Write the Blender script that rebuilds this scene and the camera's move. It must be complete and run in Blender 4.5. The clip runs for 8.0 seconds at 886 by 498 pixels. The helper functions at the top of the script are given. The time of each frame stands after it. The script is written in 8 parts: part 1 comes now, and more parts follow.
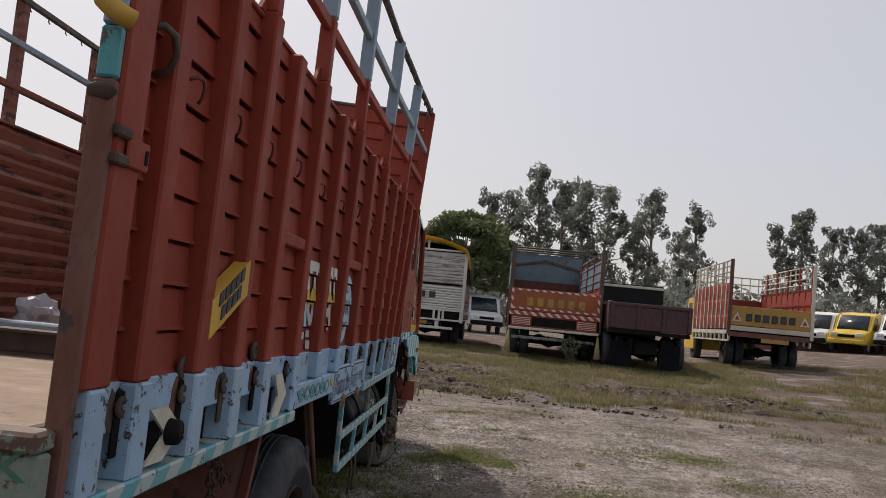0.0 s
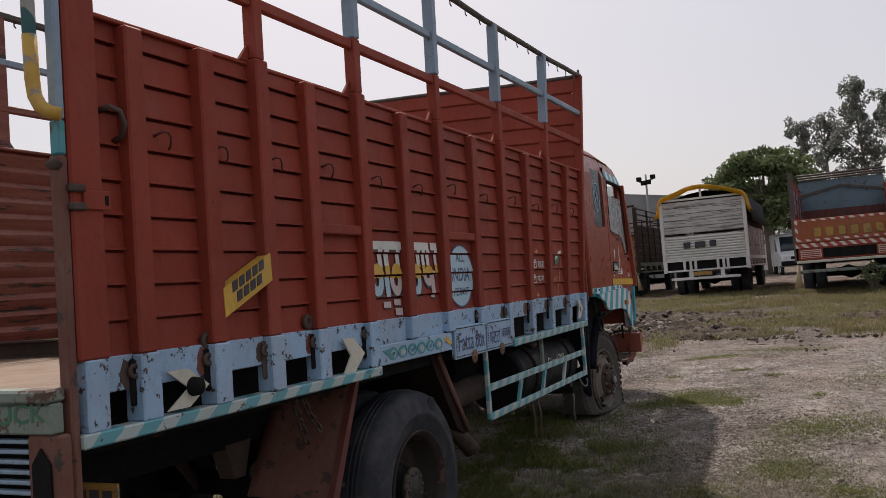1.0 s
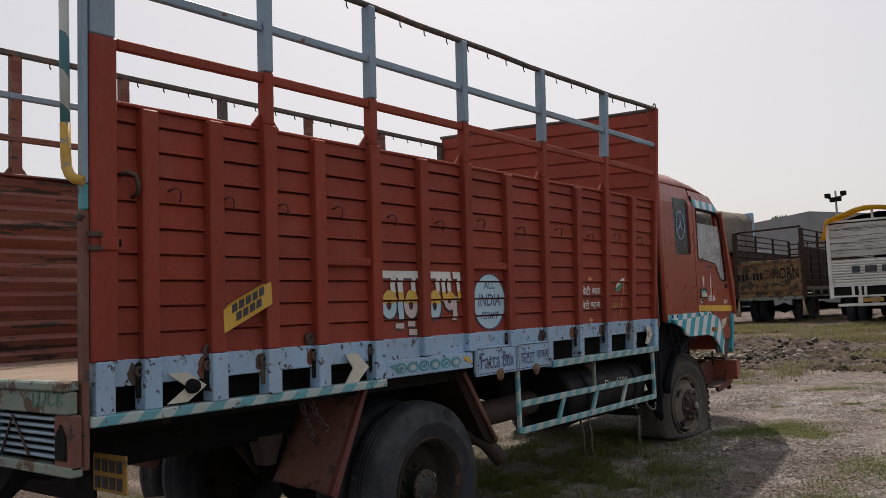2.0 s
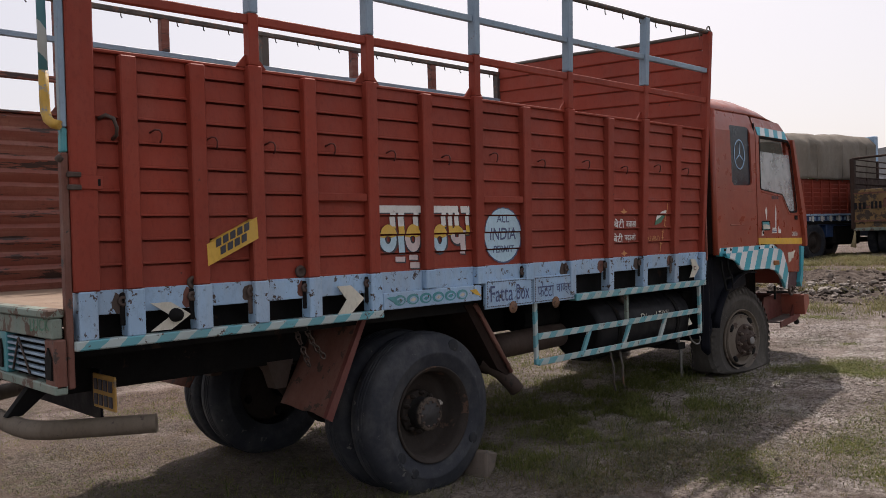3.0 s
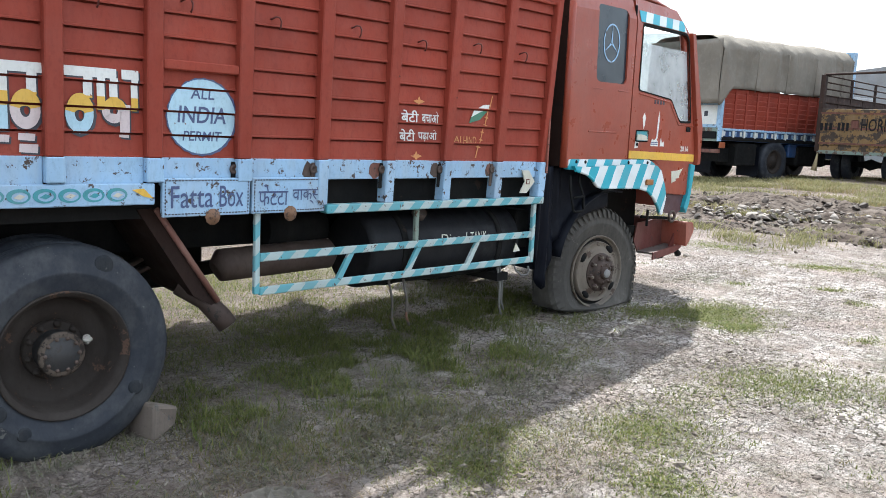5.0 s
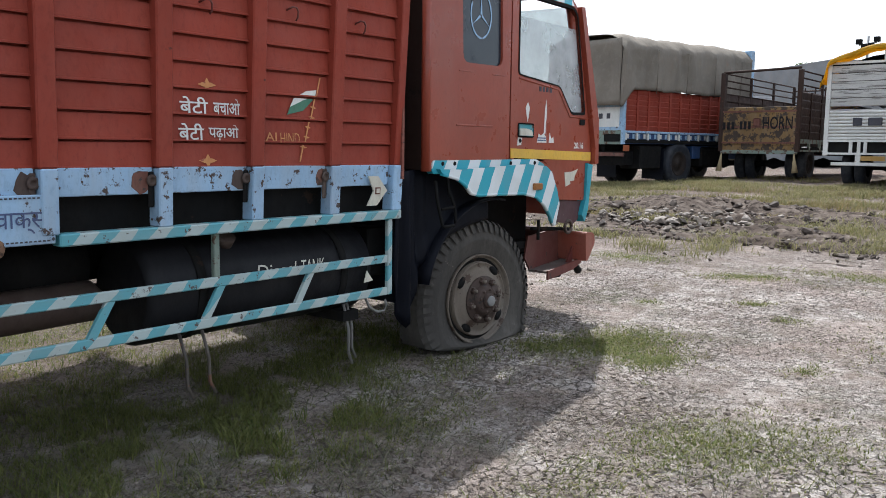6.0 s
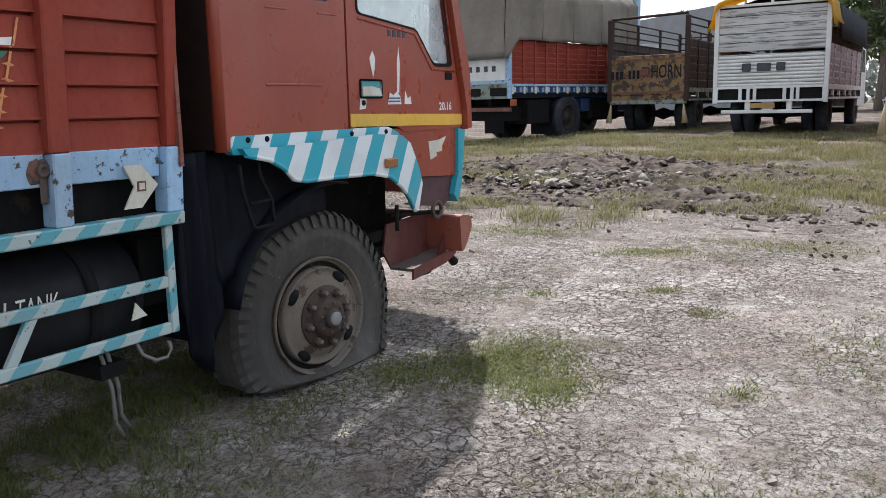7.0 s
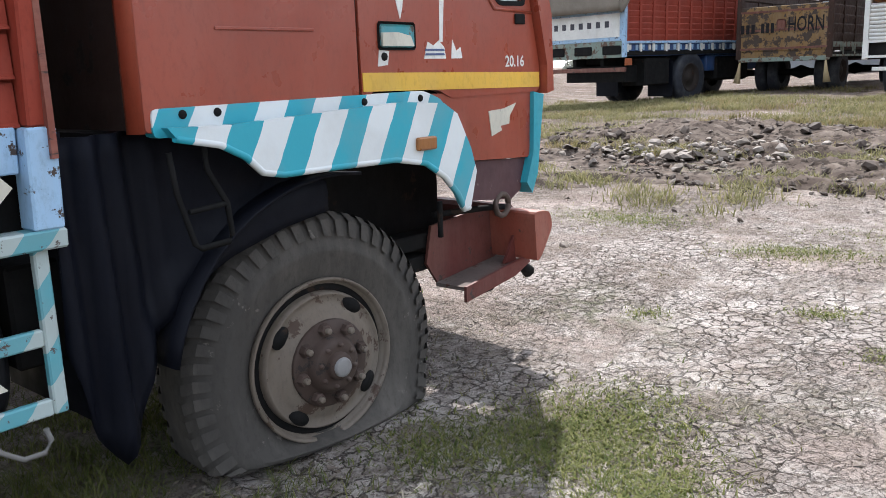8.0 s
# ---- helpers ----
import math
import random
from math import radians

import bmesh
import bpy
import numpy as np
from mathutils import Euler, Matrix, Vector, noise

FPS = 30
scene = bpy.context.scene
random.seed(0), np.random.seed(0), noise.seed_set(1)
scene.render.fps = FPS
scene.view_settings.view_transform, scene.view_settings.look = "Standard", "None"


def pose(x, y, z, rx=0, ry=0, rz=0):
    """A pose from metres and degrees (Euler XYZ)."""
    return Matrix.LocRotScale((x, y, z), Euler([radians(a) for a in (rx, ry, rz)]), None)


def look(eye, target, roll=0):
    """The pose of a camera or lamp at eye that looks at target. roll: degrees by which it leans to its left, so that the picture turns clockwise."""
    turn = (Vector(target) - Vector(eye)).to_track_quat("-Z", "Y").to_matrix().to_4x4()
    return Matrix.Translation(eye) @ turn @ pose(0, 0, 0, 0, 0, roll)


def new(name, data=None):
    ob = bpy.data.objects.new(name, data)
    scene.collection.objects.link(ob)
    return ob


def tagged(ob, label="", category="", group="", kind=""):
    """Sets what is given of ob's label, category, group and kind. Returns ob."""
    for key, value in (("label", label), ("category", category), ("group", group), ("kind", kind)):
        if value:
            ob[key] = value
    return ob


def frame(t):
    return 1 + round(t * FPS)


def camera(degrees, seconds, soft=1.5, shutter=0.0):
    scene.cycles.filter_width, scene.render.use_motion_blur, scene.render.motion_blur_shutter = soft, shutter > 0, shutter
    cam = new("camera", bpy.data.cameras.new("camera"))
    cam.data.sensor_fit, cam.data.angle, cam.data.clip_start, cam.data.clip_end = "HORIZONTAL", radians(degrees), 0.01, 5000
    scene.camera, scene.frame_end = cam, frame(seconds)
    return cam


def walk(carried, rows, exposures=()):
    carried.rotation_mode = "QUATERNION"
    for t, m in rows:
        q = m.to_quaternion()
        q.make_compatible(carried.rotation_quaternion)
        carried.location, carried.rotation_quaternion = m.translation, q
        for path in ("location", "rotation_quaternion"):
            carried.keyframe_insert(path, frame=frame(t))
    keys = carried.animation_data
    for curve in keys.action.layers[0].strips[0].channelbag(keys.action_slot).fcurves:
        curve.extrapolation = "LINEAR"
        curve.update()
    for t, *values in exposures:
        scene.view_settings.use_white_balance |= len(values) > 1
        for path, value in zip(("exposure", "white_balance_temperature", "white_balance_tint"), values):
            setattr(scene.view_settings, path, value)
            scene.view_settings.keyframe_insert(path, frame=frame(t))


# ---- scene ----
from mathutils.geometry import tessellate_polygon

cam = camera(56.0, 8.0, soft=0.6)
PATH = [
    (0, (-0.166, 0.488, 1.63), (-0.302, 2.477, 1.789), 5.4),
    (0.5, (0.479, 0.305, 1.599), (-0.263, 2.154, 1.774), 2.5),
    (0.7, (0.771, 0.296, 1.596), (-0.077, 2.101, 1.743), -0.1),
    (1, (1.185, 0.296, 1.551), (0.333, 2.103, 1.643), -4.3),
    (1.3, (1.619, 0.216, 1.535), (0.807, 2.043, 1.573), -6.7),
    (1.5, (1.868, 0.231, 1.527), (1.027, 2.045, 1.533), -6.2),
    (2, (2.406, 0.289, 1.566), (1.181, 1.863, 1.713), -2.3),
    (2.2, (2.531, 0.326, 1.569), (1.171, 1.781, 1.758), -3.0),
    (3.3, (3.152, 0.97, 1.595), (1.682, 2.323, 1.503), -1.6),
    (3.5, (3.203, 1.135, 1.592), (1.707, 2.457, 1.457), -1.1),
    (4, (3.262, 1.705, 1.561), (1.714, 2.942, 1.29), -0.1),
    (4.2, (3.215, 1.958, 1.522), (1.684, 3.205, 1.208), 0.2),
    (4.5, (3.176, 2.361, 1.558), (1.689, 3.658, 1.235), 1.3),
    (5, (3.021, 3.035, 1.596), (1.61, 4.425, 1.318), 2.6),
    (5.2, (2.892, 3.298, 1.58), (1.508, 4.722, 1.342), 2.7),
    (6.3, (2.14, 4.819, 1.491), (0.925, 6.388, 1.237), -0.7),
    (6.5, (1.999, 5.082, 1.516), (0.826, 6.676, 1.227), -1.4),
    (6.8, (1.892, 5.472, 1.594), (0.791, 7.102, 1.230), 0.0),
    (7, (1.738, 5.762, 1.542), (0.674, 7.421, 1.203), -1.2),
    (7.5, (1.412, 6.439, 1.543), (0.361, 8.101, 1.179), -1.5),
    (8, (1.151, 7.078, 1.504), (-0.123, 8.562, 1.088), -2.0),
]
walk(cam, [(t, look(eye, target, roll)) for t, eye, target, roll in PATH],
     exposures=[(0.0, -0.52, 7000, 15), (1.0, -0.5, 7000, 17), (1.3, -0.40, 7080, 18), (1.5, -0.52, 7100, 18), (2.2, -0.45, 7050, 14), (3.3, -0.15, 7000, 19), (3.5, 0.0, 6900, 18), (4.0, 1.33, 6300, 8), (4.2, 1.42, 6220, 6), (4.5, 1.32, 6180, 5), (5.0, 1.18, 6200, 6), (6.5, 0.35, 6250, 10), (7.0, 0.52, 6250, 10), (7.5, 0.60, 6280, 10), (8.0, 0.90, 6300, 11)])

# ---- world and sun ----
world = bpy.data.worlds.new("world")
scene.world = world
world.use_nodes = True
wn = world.node_tree
sky = wn.nodes.new("ShaderNodeTexSky")
sky.sky_type = "NISHITA"
sky.sun_disc = False
SUN_WAY = Vector((-0.44, 0.65, 1.0)).normalized()
sky.sun_elevation = math.asin(SUN_WAY.z)
sky.sun_rotation = math.atan2(SUN_WAY.x, SUN_WAY.y)
sky.air_density, sky.dust_density, sky.ozone_density = 1.0, 3.5, 1.0
haze = wn.nodes.new("ShaderNodeMix")
haze.data_type = "RGBA"
haze.inputs[0].default_value = 0.55
haze.inputs[7].default_value = (8.5, 9.0, 9.75, 1)
wn.links.new(sky.outputs[0], haze.inputs[6])
wn.links.new(haze.outputs[2], wn.nodes["Background"].inputs[0])
wn.nodes["Background"].inputs[1].default_value = 0.13
sun_data = bpy.data.lights.new("sun", "SUN")
sun_data.energy, sun_data.angle, sun_data.color = 4.6, radians(0.9), (1.0, 0.965, 0.92)
sun = new("sun", sun_data)
sun.matrix_world = look(SUN_WAY * 50, (0, 0, 0))


# ---- materials ----
def node(nt, kind, **values):
    n = nt.nodes.new(kind)
    for key, value in values.items():
        n.inputs[key].default_value = value
    return n


def noise_tex(nt, scale, detail=4.0, rough=0.55, stretch=None, source="pos"):
    """A noise factor on world places."""
    geo = nt.nodes.new("ShaderNodeNewGeometry")
    vec = geo.outputs["Position"]
    if stretch:
        mul = nt.nodes.new("ShaderNodeVectorMath")
        mul.operation = "MULTIPLY"
        nt.links.new(vec, mul.inputs[0])
        mul.inputs[1].default_value = stretch
        vec = mul.outputs[0]
    n = node(nt, "ShaderNodeTexNoise", Scale=scale, Detail=detail, Roughness=rough)
    nt.links.new(vec, n.inputs["Vector"])
    return n.outputs["Fac"]


def ramp(nt, fac, lo, hi, a=0.0, b=1.0):
    m = nt.nodes.new("ShaderNodeMapRange")
    m.clamp = True
    nt.links.new(fac, m.inputs[0])
    for k, v in zip((1, 2, 3, 4), (lo, hi, a, b)):
        m.inputs[k].default_value = v
    return m.outputs[0]


def blend(nt, fac, a, b):
    m = nt.nodes.new("ShaderNodeMix")
    m.data_type = "RGBA"
    if isinstance(fac, float):
        m.inputs[0].default_value = fac
    else:
        nt.links.new(fac, m.inputs[0])
    for k, v in ((6, a), (7, b)):
        if isinstance(v, tuple):
            m.inputs[k].default_value = (*v[:3], 1)
        else:
            nt.links.new(v, m.inputs[k])
    return m.outputs[2]


def mathn(nt, op, a, b=0.0):
    m = nt.nodes.new("ShaderNodeMath")
    m.operation = op
    for k, v in enumerate((a, b)):
        if isinstance(v, (int, float)):
            m.inputs[k].default_value = v
        else:
            nt.links.new(v, m.inputs[k])
    return m.outputs[0]


def bump(nt, bsdf, height, strength=0.3, distance=0.01):
    b = nt.nodes.new("ShaderNodeBump")
    b.inputs["Strength"].default_value, b.inputs["Distance"].default_value = strength, distance
    nt.links.new(height, b.inputs["Height"])
    nt.links.new(b.outputs[0], bsdf.inputs["Normal"])


def base(name):
    m = bpy.data.materials.new(name)
    m.use_nodes = True
    return m, m.node_tree, m.node_tree.nodes["Principled BSDF"]


def worn(name, colour, rough=0.55, chips=(0.09, 0.06, 0.05), chip_at=0.66, chip_scale=14.0, dust=(0.30, 0.25, 0.20), dust_amount=0.35,
         metal=0.0, relief=0.25, fade=0.25, vary=0.0, chip_stretch=None, dust_stretch=(1.0, 1.0, 0.22), spec=0.5):
    """Old paint or surface: faded in patches, chipped, dusty."""
    m, nt, b = base(name)
    big = ramp(nt, noise_tex(nt, 1.7, 5), 0.35, 0.7)
    c = blend(nt, big, colour, tuple(v * (1 - fade) + 0.02 * fade for v in colour))
    streak = ramp(nt, noise_tex(nt, 5.0, 6, 0.65, dust_stretch), 0.45, 0.8, 0.0, dust_amount)
    c = blend(nt, streak, c, dust)
    grime = ramp(nt, noise_tex(nt, 46.0, 6, 0.75, (1.0, 1.0, 0.5)), 0.50, 0.68, 0.0, 0.42)
    c = blend(nt, grime, c, tuple(v * 0.50 for v in colour))
    fine = noise_tex(nt, chip_scale, 8, 0.68, chip_stretch)
    chipped = ramp(nt, fine, chip_at, chip_at + 0.03)
    c = blend(nt, chipped, c, chips)
    if vary:
        info = nt.nodes.new("ShaderNodeObjectInfo")
        c = blend(nt, mathn(nt, "MULTIPLY", info.outputs["Random"], vary), c, tuple(v * 0.55 for v in colour))
    nt.links.new(c, b.inputs["Base Color"])
    nt.links.new(ramp(nt, noise_tex(nt, 9.0, 4), 0.3, 0.7, rough - 0.1, min(1.0, rough + 0.15)), b.inputs["Roughness"])
    b.inputs["Metallic"].default_value = metal
    b.inputs["Specular IOR Level"].default_value = spec
    bump(nt, b, mathn(nt, "SUBTRACT", noise_tex(nt, 40.0, 4), mathn(nt, "MULTIPLY", chipped, 0.5)), relief, 0.004)
    return m


def striped(name, a, b_colour, pitch, duty=0.5, slant=1.0, axis=1, rough=0.5, chip_at=0.66, phase=0.0, wobble=0.25):
    """Slanting painted stripes along y (axis 1) or x (axis 0)."""
    m, nt, b = base(name)
    geo = nt.nodes.new("ShaderNodeNewGeometry")
    sep = nt.nodes.new("ShaderNodeSeparateXYZ")
    nt.links.new(geo.outputs["Position"], sep.inputs[0])
    wob = mathn(nt, "MULTIPLY", mathn(nt, "SUBTRACT", noise_tex(nt, 9.0, 2), 0.5), pitch * wobble)
    u = mathn(nt, "ADD", mathn(nt, "ADD", sep.outputs[axis], mathn(nt, "MULTIPLY", sep.outputs[2], slant)), mathn(nt, "ADD", wob, phase))
    f = mathn(nt, "FRACT", mathn(nt, "DIVIDE", u, pitch))
    c = blend(nt, mathn(nt, "LESS_THAN", f, duty), a, b_colour)
    c = blend(nt, ramp(nt, noise_tex(nt, 4.0, 6), 0.45, 0.85, 0.0, 0.45), c, (0.28, 0.25, 0.21))
    chipped = ramp(nt, noise_tex(nt, 22.0, 8, 0.7), chip_at, chip_at + 0.03)
    c = blend(nt, chipped, c, (0.08, 0.06, 0.05))
    nt.links.new(c, b.inputs["Base Color"])
    b.inputs["Roughness"].default_value = rough
    bump(nt, b, noise_tex(nt, 45.0, 4), 0.2, 0.003)
    return m


RED = worn("red_paint", (0.300, 0.047, 0.026), 0.62, chips=(0.10, 0.035, 0.025), chip_at=0.685, chip_scale=11.0, dust=(0.36, 0.115, 0.08), dust_amount=0.32, vary=0.30, spec=0.28)
RED_IN = worn("red_inner_sheet", (0.20, 0.055, 0.034), 0.6, chips=(0.04, 0.024, 0.02), chip_at=0.56, chip_scale=16.0, dust=(0.36, 0.20, 0.15), dust_amount=0.6, chip_stretch=(1.0, 0.12, 1.0), dust_stretch=(1.0, 0.12, 2.5))
CAB_RED = worn("cab_red_enamel", (0.300, 0.056, 0.028), 0.34, chips=(0.30, 0.20, 0.16), chip_at=0.76, chip_scale=16.0, dust=(0.35, 0.16, 0.12), dust_amount=0.22, relief=0.05)
DUSTY_TRAY = worn("dusty_steel_tray", (0.150, 0.118, 0.105), 0.85, chips=(0.10, 0.03, 0.022), chip_at=0.60, chip_scale=12.0, dust=(0.22, 0.195, 0.175), dust_amount=0.6, spec=0.2)
FLAP_RUST = worn("dusty_rust_sheet", (0.19, 0.080, 0.058), 0.75, chips=(0.07, 0.045, 0.035), chip_at=0.58, chip_scale=7.0, dust=(0.27, 0.18, 0.145), dust_amount=0.55)
RUSTY = worn("rusty_steel", (0.070, 0.044, 0.034), 0.75, chips=(0.20, 0.16, 0.13), chip_at=0.70, chip_scale=10.0, dust=(0.15, 0.12, 0.095), dust_amount=0.5)
BROWN = worn("rusted_brown_post", (0.145, 0.050, 0.034), 0.7, chips=(0.05, 0.035, 0.03), chip_at=0.58, chip_scale=7.0, dust=(0.30, 0.18, 0.13), dust_amount=0.5)
BLUE = worn("light_blue_paint", (0.33, 0.51, 0.70), 0.5, chips=(0.055, 0.036, 0.028), chip_at=0.585, chip_scale=19.0, dust=(0.36, 0.36, 0.35), dust_amount=0.55)
BLUE_RAIL = worn("grey_blue_paint", (0.24, 0.34, 0.43), 0.5, chips=(0.16, 0.06, 0.045), chip_at=0.63, chip_scale=8.0, dust_amount=0.3)
DARK_RAIL = worn("dark_rail", (0.072, 0.062, 0.054), 0.65, chips=(0.17, 0.085, 0.055), chip_at=0.56, dust_amount=0.3)
WHITE = worn("white_paint", (0.74, 0.74, 0.70), 0.5, chips=(0.25, 0.10, 0.08), chip_at=0.66, chip_scale=20.0, dust=(0.45, 0.42, 0.36), dust_amount=0.4)
CREAM = worn("cream_paint", (0.62, 0.60, 0.50), 0.55, chips=(0.12, 0.09, 0.07), chip_at=0.64, chip_scale=18.0, dust_amount=0.5)
YELLOW = worn("yellow_paint", (0.72, 0.43, 0.05), 0.45, chips=(0.25, 0.12, 0.05), chip_at=0.72, dust_amount=0.2)
ROSE = worn("pale_rose_paint", (0.66, 0.55, 0.54), 0.5, chips=(0.25, 0.10, 0.08), chip_at=0.66, chip_scale=20.0, dust=(0.45, 0.40, 0.36), dust_amount=0.35)
PALE_ORANGE = worn("faded_orange_paint", (0.62, 0.27, 0.09), 0.55, chips=(0.26, 0.06, 0.04), chip_at=0.60, chip_scale=26.0, dust=(0.45, 0.20, 0.12), dust_amount=0.3)
WORN_YELLOW = worn("rubbed_yellow_paint", (0.52, 0.31, 0.05), 0.55, chips=(0.24, 0.23, 0.21), chip_at=0.54, chip_scale=16.0, dust=(0.30, 0.25, 0.17), dust_amount=0.5)
GREEN = worn("green_paint", (0.03, 0.17, 0.10), 0.5, dust_amount=0.2)
TEAL = worn("teal_paint", (0.05, 0.30, 0.34), 0.5, chips=(0.10, 0.07, 0.05), chip_at=0.60, dust_amount=0.45)
PALE_TEAL = worn("pale_teal_paint", (0.19, 0.255, 0.215), 0.65, chips=(0.095, 0.055, 0.036), chip_at=0.53, chip_scale=6.0, dust=(0.24, 0.19, 0.14), dust_amount=0.75)
BLACK = worn("black_paint", (0.010, 0.010, 0.012), 0.5, chips=(0.08, 0.065, 0.055), chip_at=0.74, dust=(0.032, 0.030, 0.028), dust_amount=0.3, spec=0.16)
DISC_BLUE = worn("pale_sky_blue_paint", (0.42, 0.63, 0.74), 0.5, chips=(0.20, 0.13, 0.12), chip_at=0.66, chip_scale=22.0, dust=(0.50, 0.55, 0.56), dust_amount=0.3)
ROSETTE = worn("orange_rusted_boss", (0.19, 0.10, 0.055), 0.75, chips=(0.06, 0.035, 0.025), chip_at=0.55, chip_scale=40.0, dust=(0.34, 0.24, 0.16), dust_amount=0.5)
DECAL_DARK = worn("dark_lettering", (0.035, 0.035, 0.05), 0.5, chips=(0.3, 0.3, 0.3), chip_at=0.74, dust_amount=0.1)
DECAL_BLUE = worn("navy_lettering", (0.06, 0.09, 0.20), 0.5, chips=(0.4, 0.45, 0.5), chip_at=0.72, dust_amount=0.1)
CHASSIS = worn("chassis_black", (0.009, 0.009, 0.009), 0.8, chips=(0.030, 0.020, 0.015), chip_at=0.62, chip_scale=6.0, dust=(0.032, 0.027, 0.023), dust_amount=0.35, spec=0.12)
RUBBER = worn("tyre_rubber", (0.026, 0.030, 0.039), 0.7, chips=(0.13, 0.126, 0.118), chip_at=0.64, chip_scale=13.0, dust=(0.125, 0.124, 0.120), dust_amount=0.6, dust_stretch=(1.0, 0.8, 0.8), spec=0.3)
FRONT_RUBBER = worn("dusty_tyre_rubber", (0.070, 0.064, 0.057), 0.8, chips=(0.14, 0.126, 0.110), chip_at=0.64, chip_scale=12.0, dust=(0.175, 0.157, 0.135), dust_amount=0.6, spec=0.2)
RING_RUST = worn("dull_rust_ring", (0.085, 0.064, 0.050), 0.8, chips=(0.025, 0.02, 0.017), chip_at=0.52, chip_scale=30.0, dust=(0.15, 0.125, 0.10), dust_amount=0.5, spec=0.2)
DIMPLE_RUBBER = worn("dimple_shade_rubber", (0.019, 0.022, 0.027), 0.75, chips=(0.08, 0.078, 0.074), chip_at=0.64, dust=(0.10, 0.096, 0.09), dust_amount=0.5, spec=0.25)
LIT_SPOT = worn("pale_lit_spot", (0.62, 0.58, 0.52), 0.5, chips=(0.25, 0.2, 0.15), chip_at=0.62, chip_scale=60.0, metal=0.3, dust_amount=0.2)
GREY_CABLE = worn("dusty_grey_cable", (0.16, 0.155, 0.145), 0.75, chips=(0.06, 0.055, 0.05), chip_at=0.62, dust_amount=0.3)
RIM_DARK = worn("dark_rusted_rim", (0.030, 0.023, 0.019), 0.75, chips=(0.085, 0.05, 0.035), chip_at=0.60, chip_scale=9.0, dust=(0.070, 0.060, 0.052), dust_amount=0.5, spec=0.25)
FLAP = worn("rubber_flap", (0.0045, 0.0055, 0.010), 0.50, chips=(0.05, 0.045, 0.04), chip_at=0.76, dust=(0.016, 0.017, 0.023), dust_amount=0.40, spec=0.09)
RIM = worn("dusty_rim", (0.150, 0.120, 0.092), 0.7, chips=(0.060, 0.036, 0.024), chip_at=0.57, chip_scale=11.0, dust=(0.20, 0.178, 0.15), dust_amount=0.6)
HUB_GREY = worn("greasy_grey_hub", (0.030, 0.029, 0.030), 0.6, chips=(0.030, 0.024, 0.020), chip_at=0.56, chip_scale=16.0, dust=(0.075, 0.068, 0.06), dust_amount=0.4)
CAP_GREY = worn("rubbed_grey_cap", (0.22, 0.215, 0.21), 0.6, chips=(0.08, 0.07, 0.06), chip_at=0.62, chip_scale=30.0, dust_amount=0.3)
HUB_RUST = worn("rusted_hub", (0.050, 0.030, 0.022), 0.75, chips=(0.02, 0.015, 0.012), chip_at=0.58, chip_scale=14.0, dust=(0.10, 0.075, 0.058), dust_amount=0.45)
FADED_RED = worn("faded_bumper_red", (0.27, 0.066, 0.040), 0.55, chips=(0.10, 0.045, 0.032), chip_at=0.64, chip_scale=13.0, dust=(0.30, 0.18, 0.14), dust_amount=0.45)
CYAN = worn("bright_teal_paint", (0.022, 0.34, 0.43), 0.4, chips=(0.10, 0.08, 0.07), chip_at=0.70, chip_scale=20.0, dust_amount=0.2)
OLD_RED = worn("old_dark_red", (0.120, 0.024, 0.018), 0.6, chips=(0.05, 0.03, 0.025), chip_at=0.62, chip_scale=13.0, dust=(0.20, 0.12, 0.09), dust_amount=0.4)
DARK_SHEET = worn("dark_brown_sheet", (0.024, 0.013, 0.010), 0.8, chips=(0.012, 0.009, 0.008), chip_at=0.6, chip_scale=8.0, dust=(0.050, 0.030, 0.022), dust_amount=0.35, spec=0.15)
DECK = worn("worn_plywood", (0.257, 0.179, 0.121), 0.8, chips=(0.10, 0.07, 0.05), chip_at=0.66, chip_scale=7.0, dust=(0.34, 0.275, 0.21), dust_amount=0.55)
STRIPE_BEAM = striped("teal_white_beam", (0.38, 0.46, 0.45), (0.10, 0.33, 0.38), 0.18, 0.5, -1.0, chip_at=0.60)
STRIPE_FENDER = striped("teal_white_fender", (0.66, 0.70, 0.70), (0.025, 0.34, 0.43), 0.235, 0.5, -0.5, chip_at=0.70, phase=0.082, wobble=0.07)
PIPE_BANDS = striped("banded_pipe", (0.55, 0.60, 0.58), (0.08, 0.24, 0.27), 0.34, 0.5, 1.0)
RED_WHITE = striped("red_white_hazard", (0.62, 0.55, 0.48), (0.35, 0.05, 0.03), 0.22, 0.55, 1.0, axis=0)
ORANGE = worn("orange_gate_paint", (0.34, 0.085, 0.025), 0.55, dust_amount=0.25)
MAROON = worn("maroon_paint", (0.075, 0.030, 0.034), 0.65, chips=(0.16, 0.12, 0.10), chip_at=0.64, dust=(0.11, 0.06, 0.05), dust_amount=0.2)
DULL_BROWN = worn("dull_brown_gate", (0.215, 0.125, 0.040), 0.7, chips=(0.045, 0.030, 0.020), chip_at=0.51, chip_scale=6.0, dust_amount=0.35)
DULL_YELLOW = worn("dull_yellow_gate", (0.42, 0.24, 0.05), 0.6, chips=(0.16, 0.12, 0.08), chip_at=0.60, chip_scale=5.0, dust_amount=0.3)
OLD_WHITE = worn("old_white_planks", (0.54, 0.53, 0.50), 0.7, chips=(0.19, 0.18, 0.165), chip_at=0.53, chip_scale=9.0, dust=(0.28, 0.26, 0.23), dust_amount=0.6, chip_stretch=(0.10, 1.0, 1.6), dust_stretch=(0.12, 1.0, 1.2))
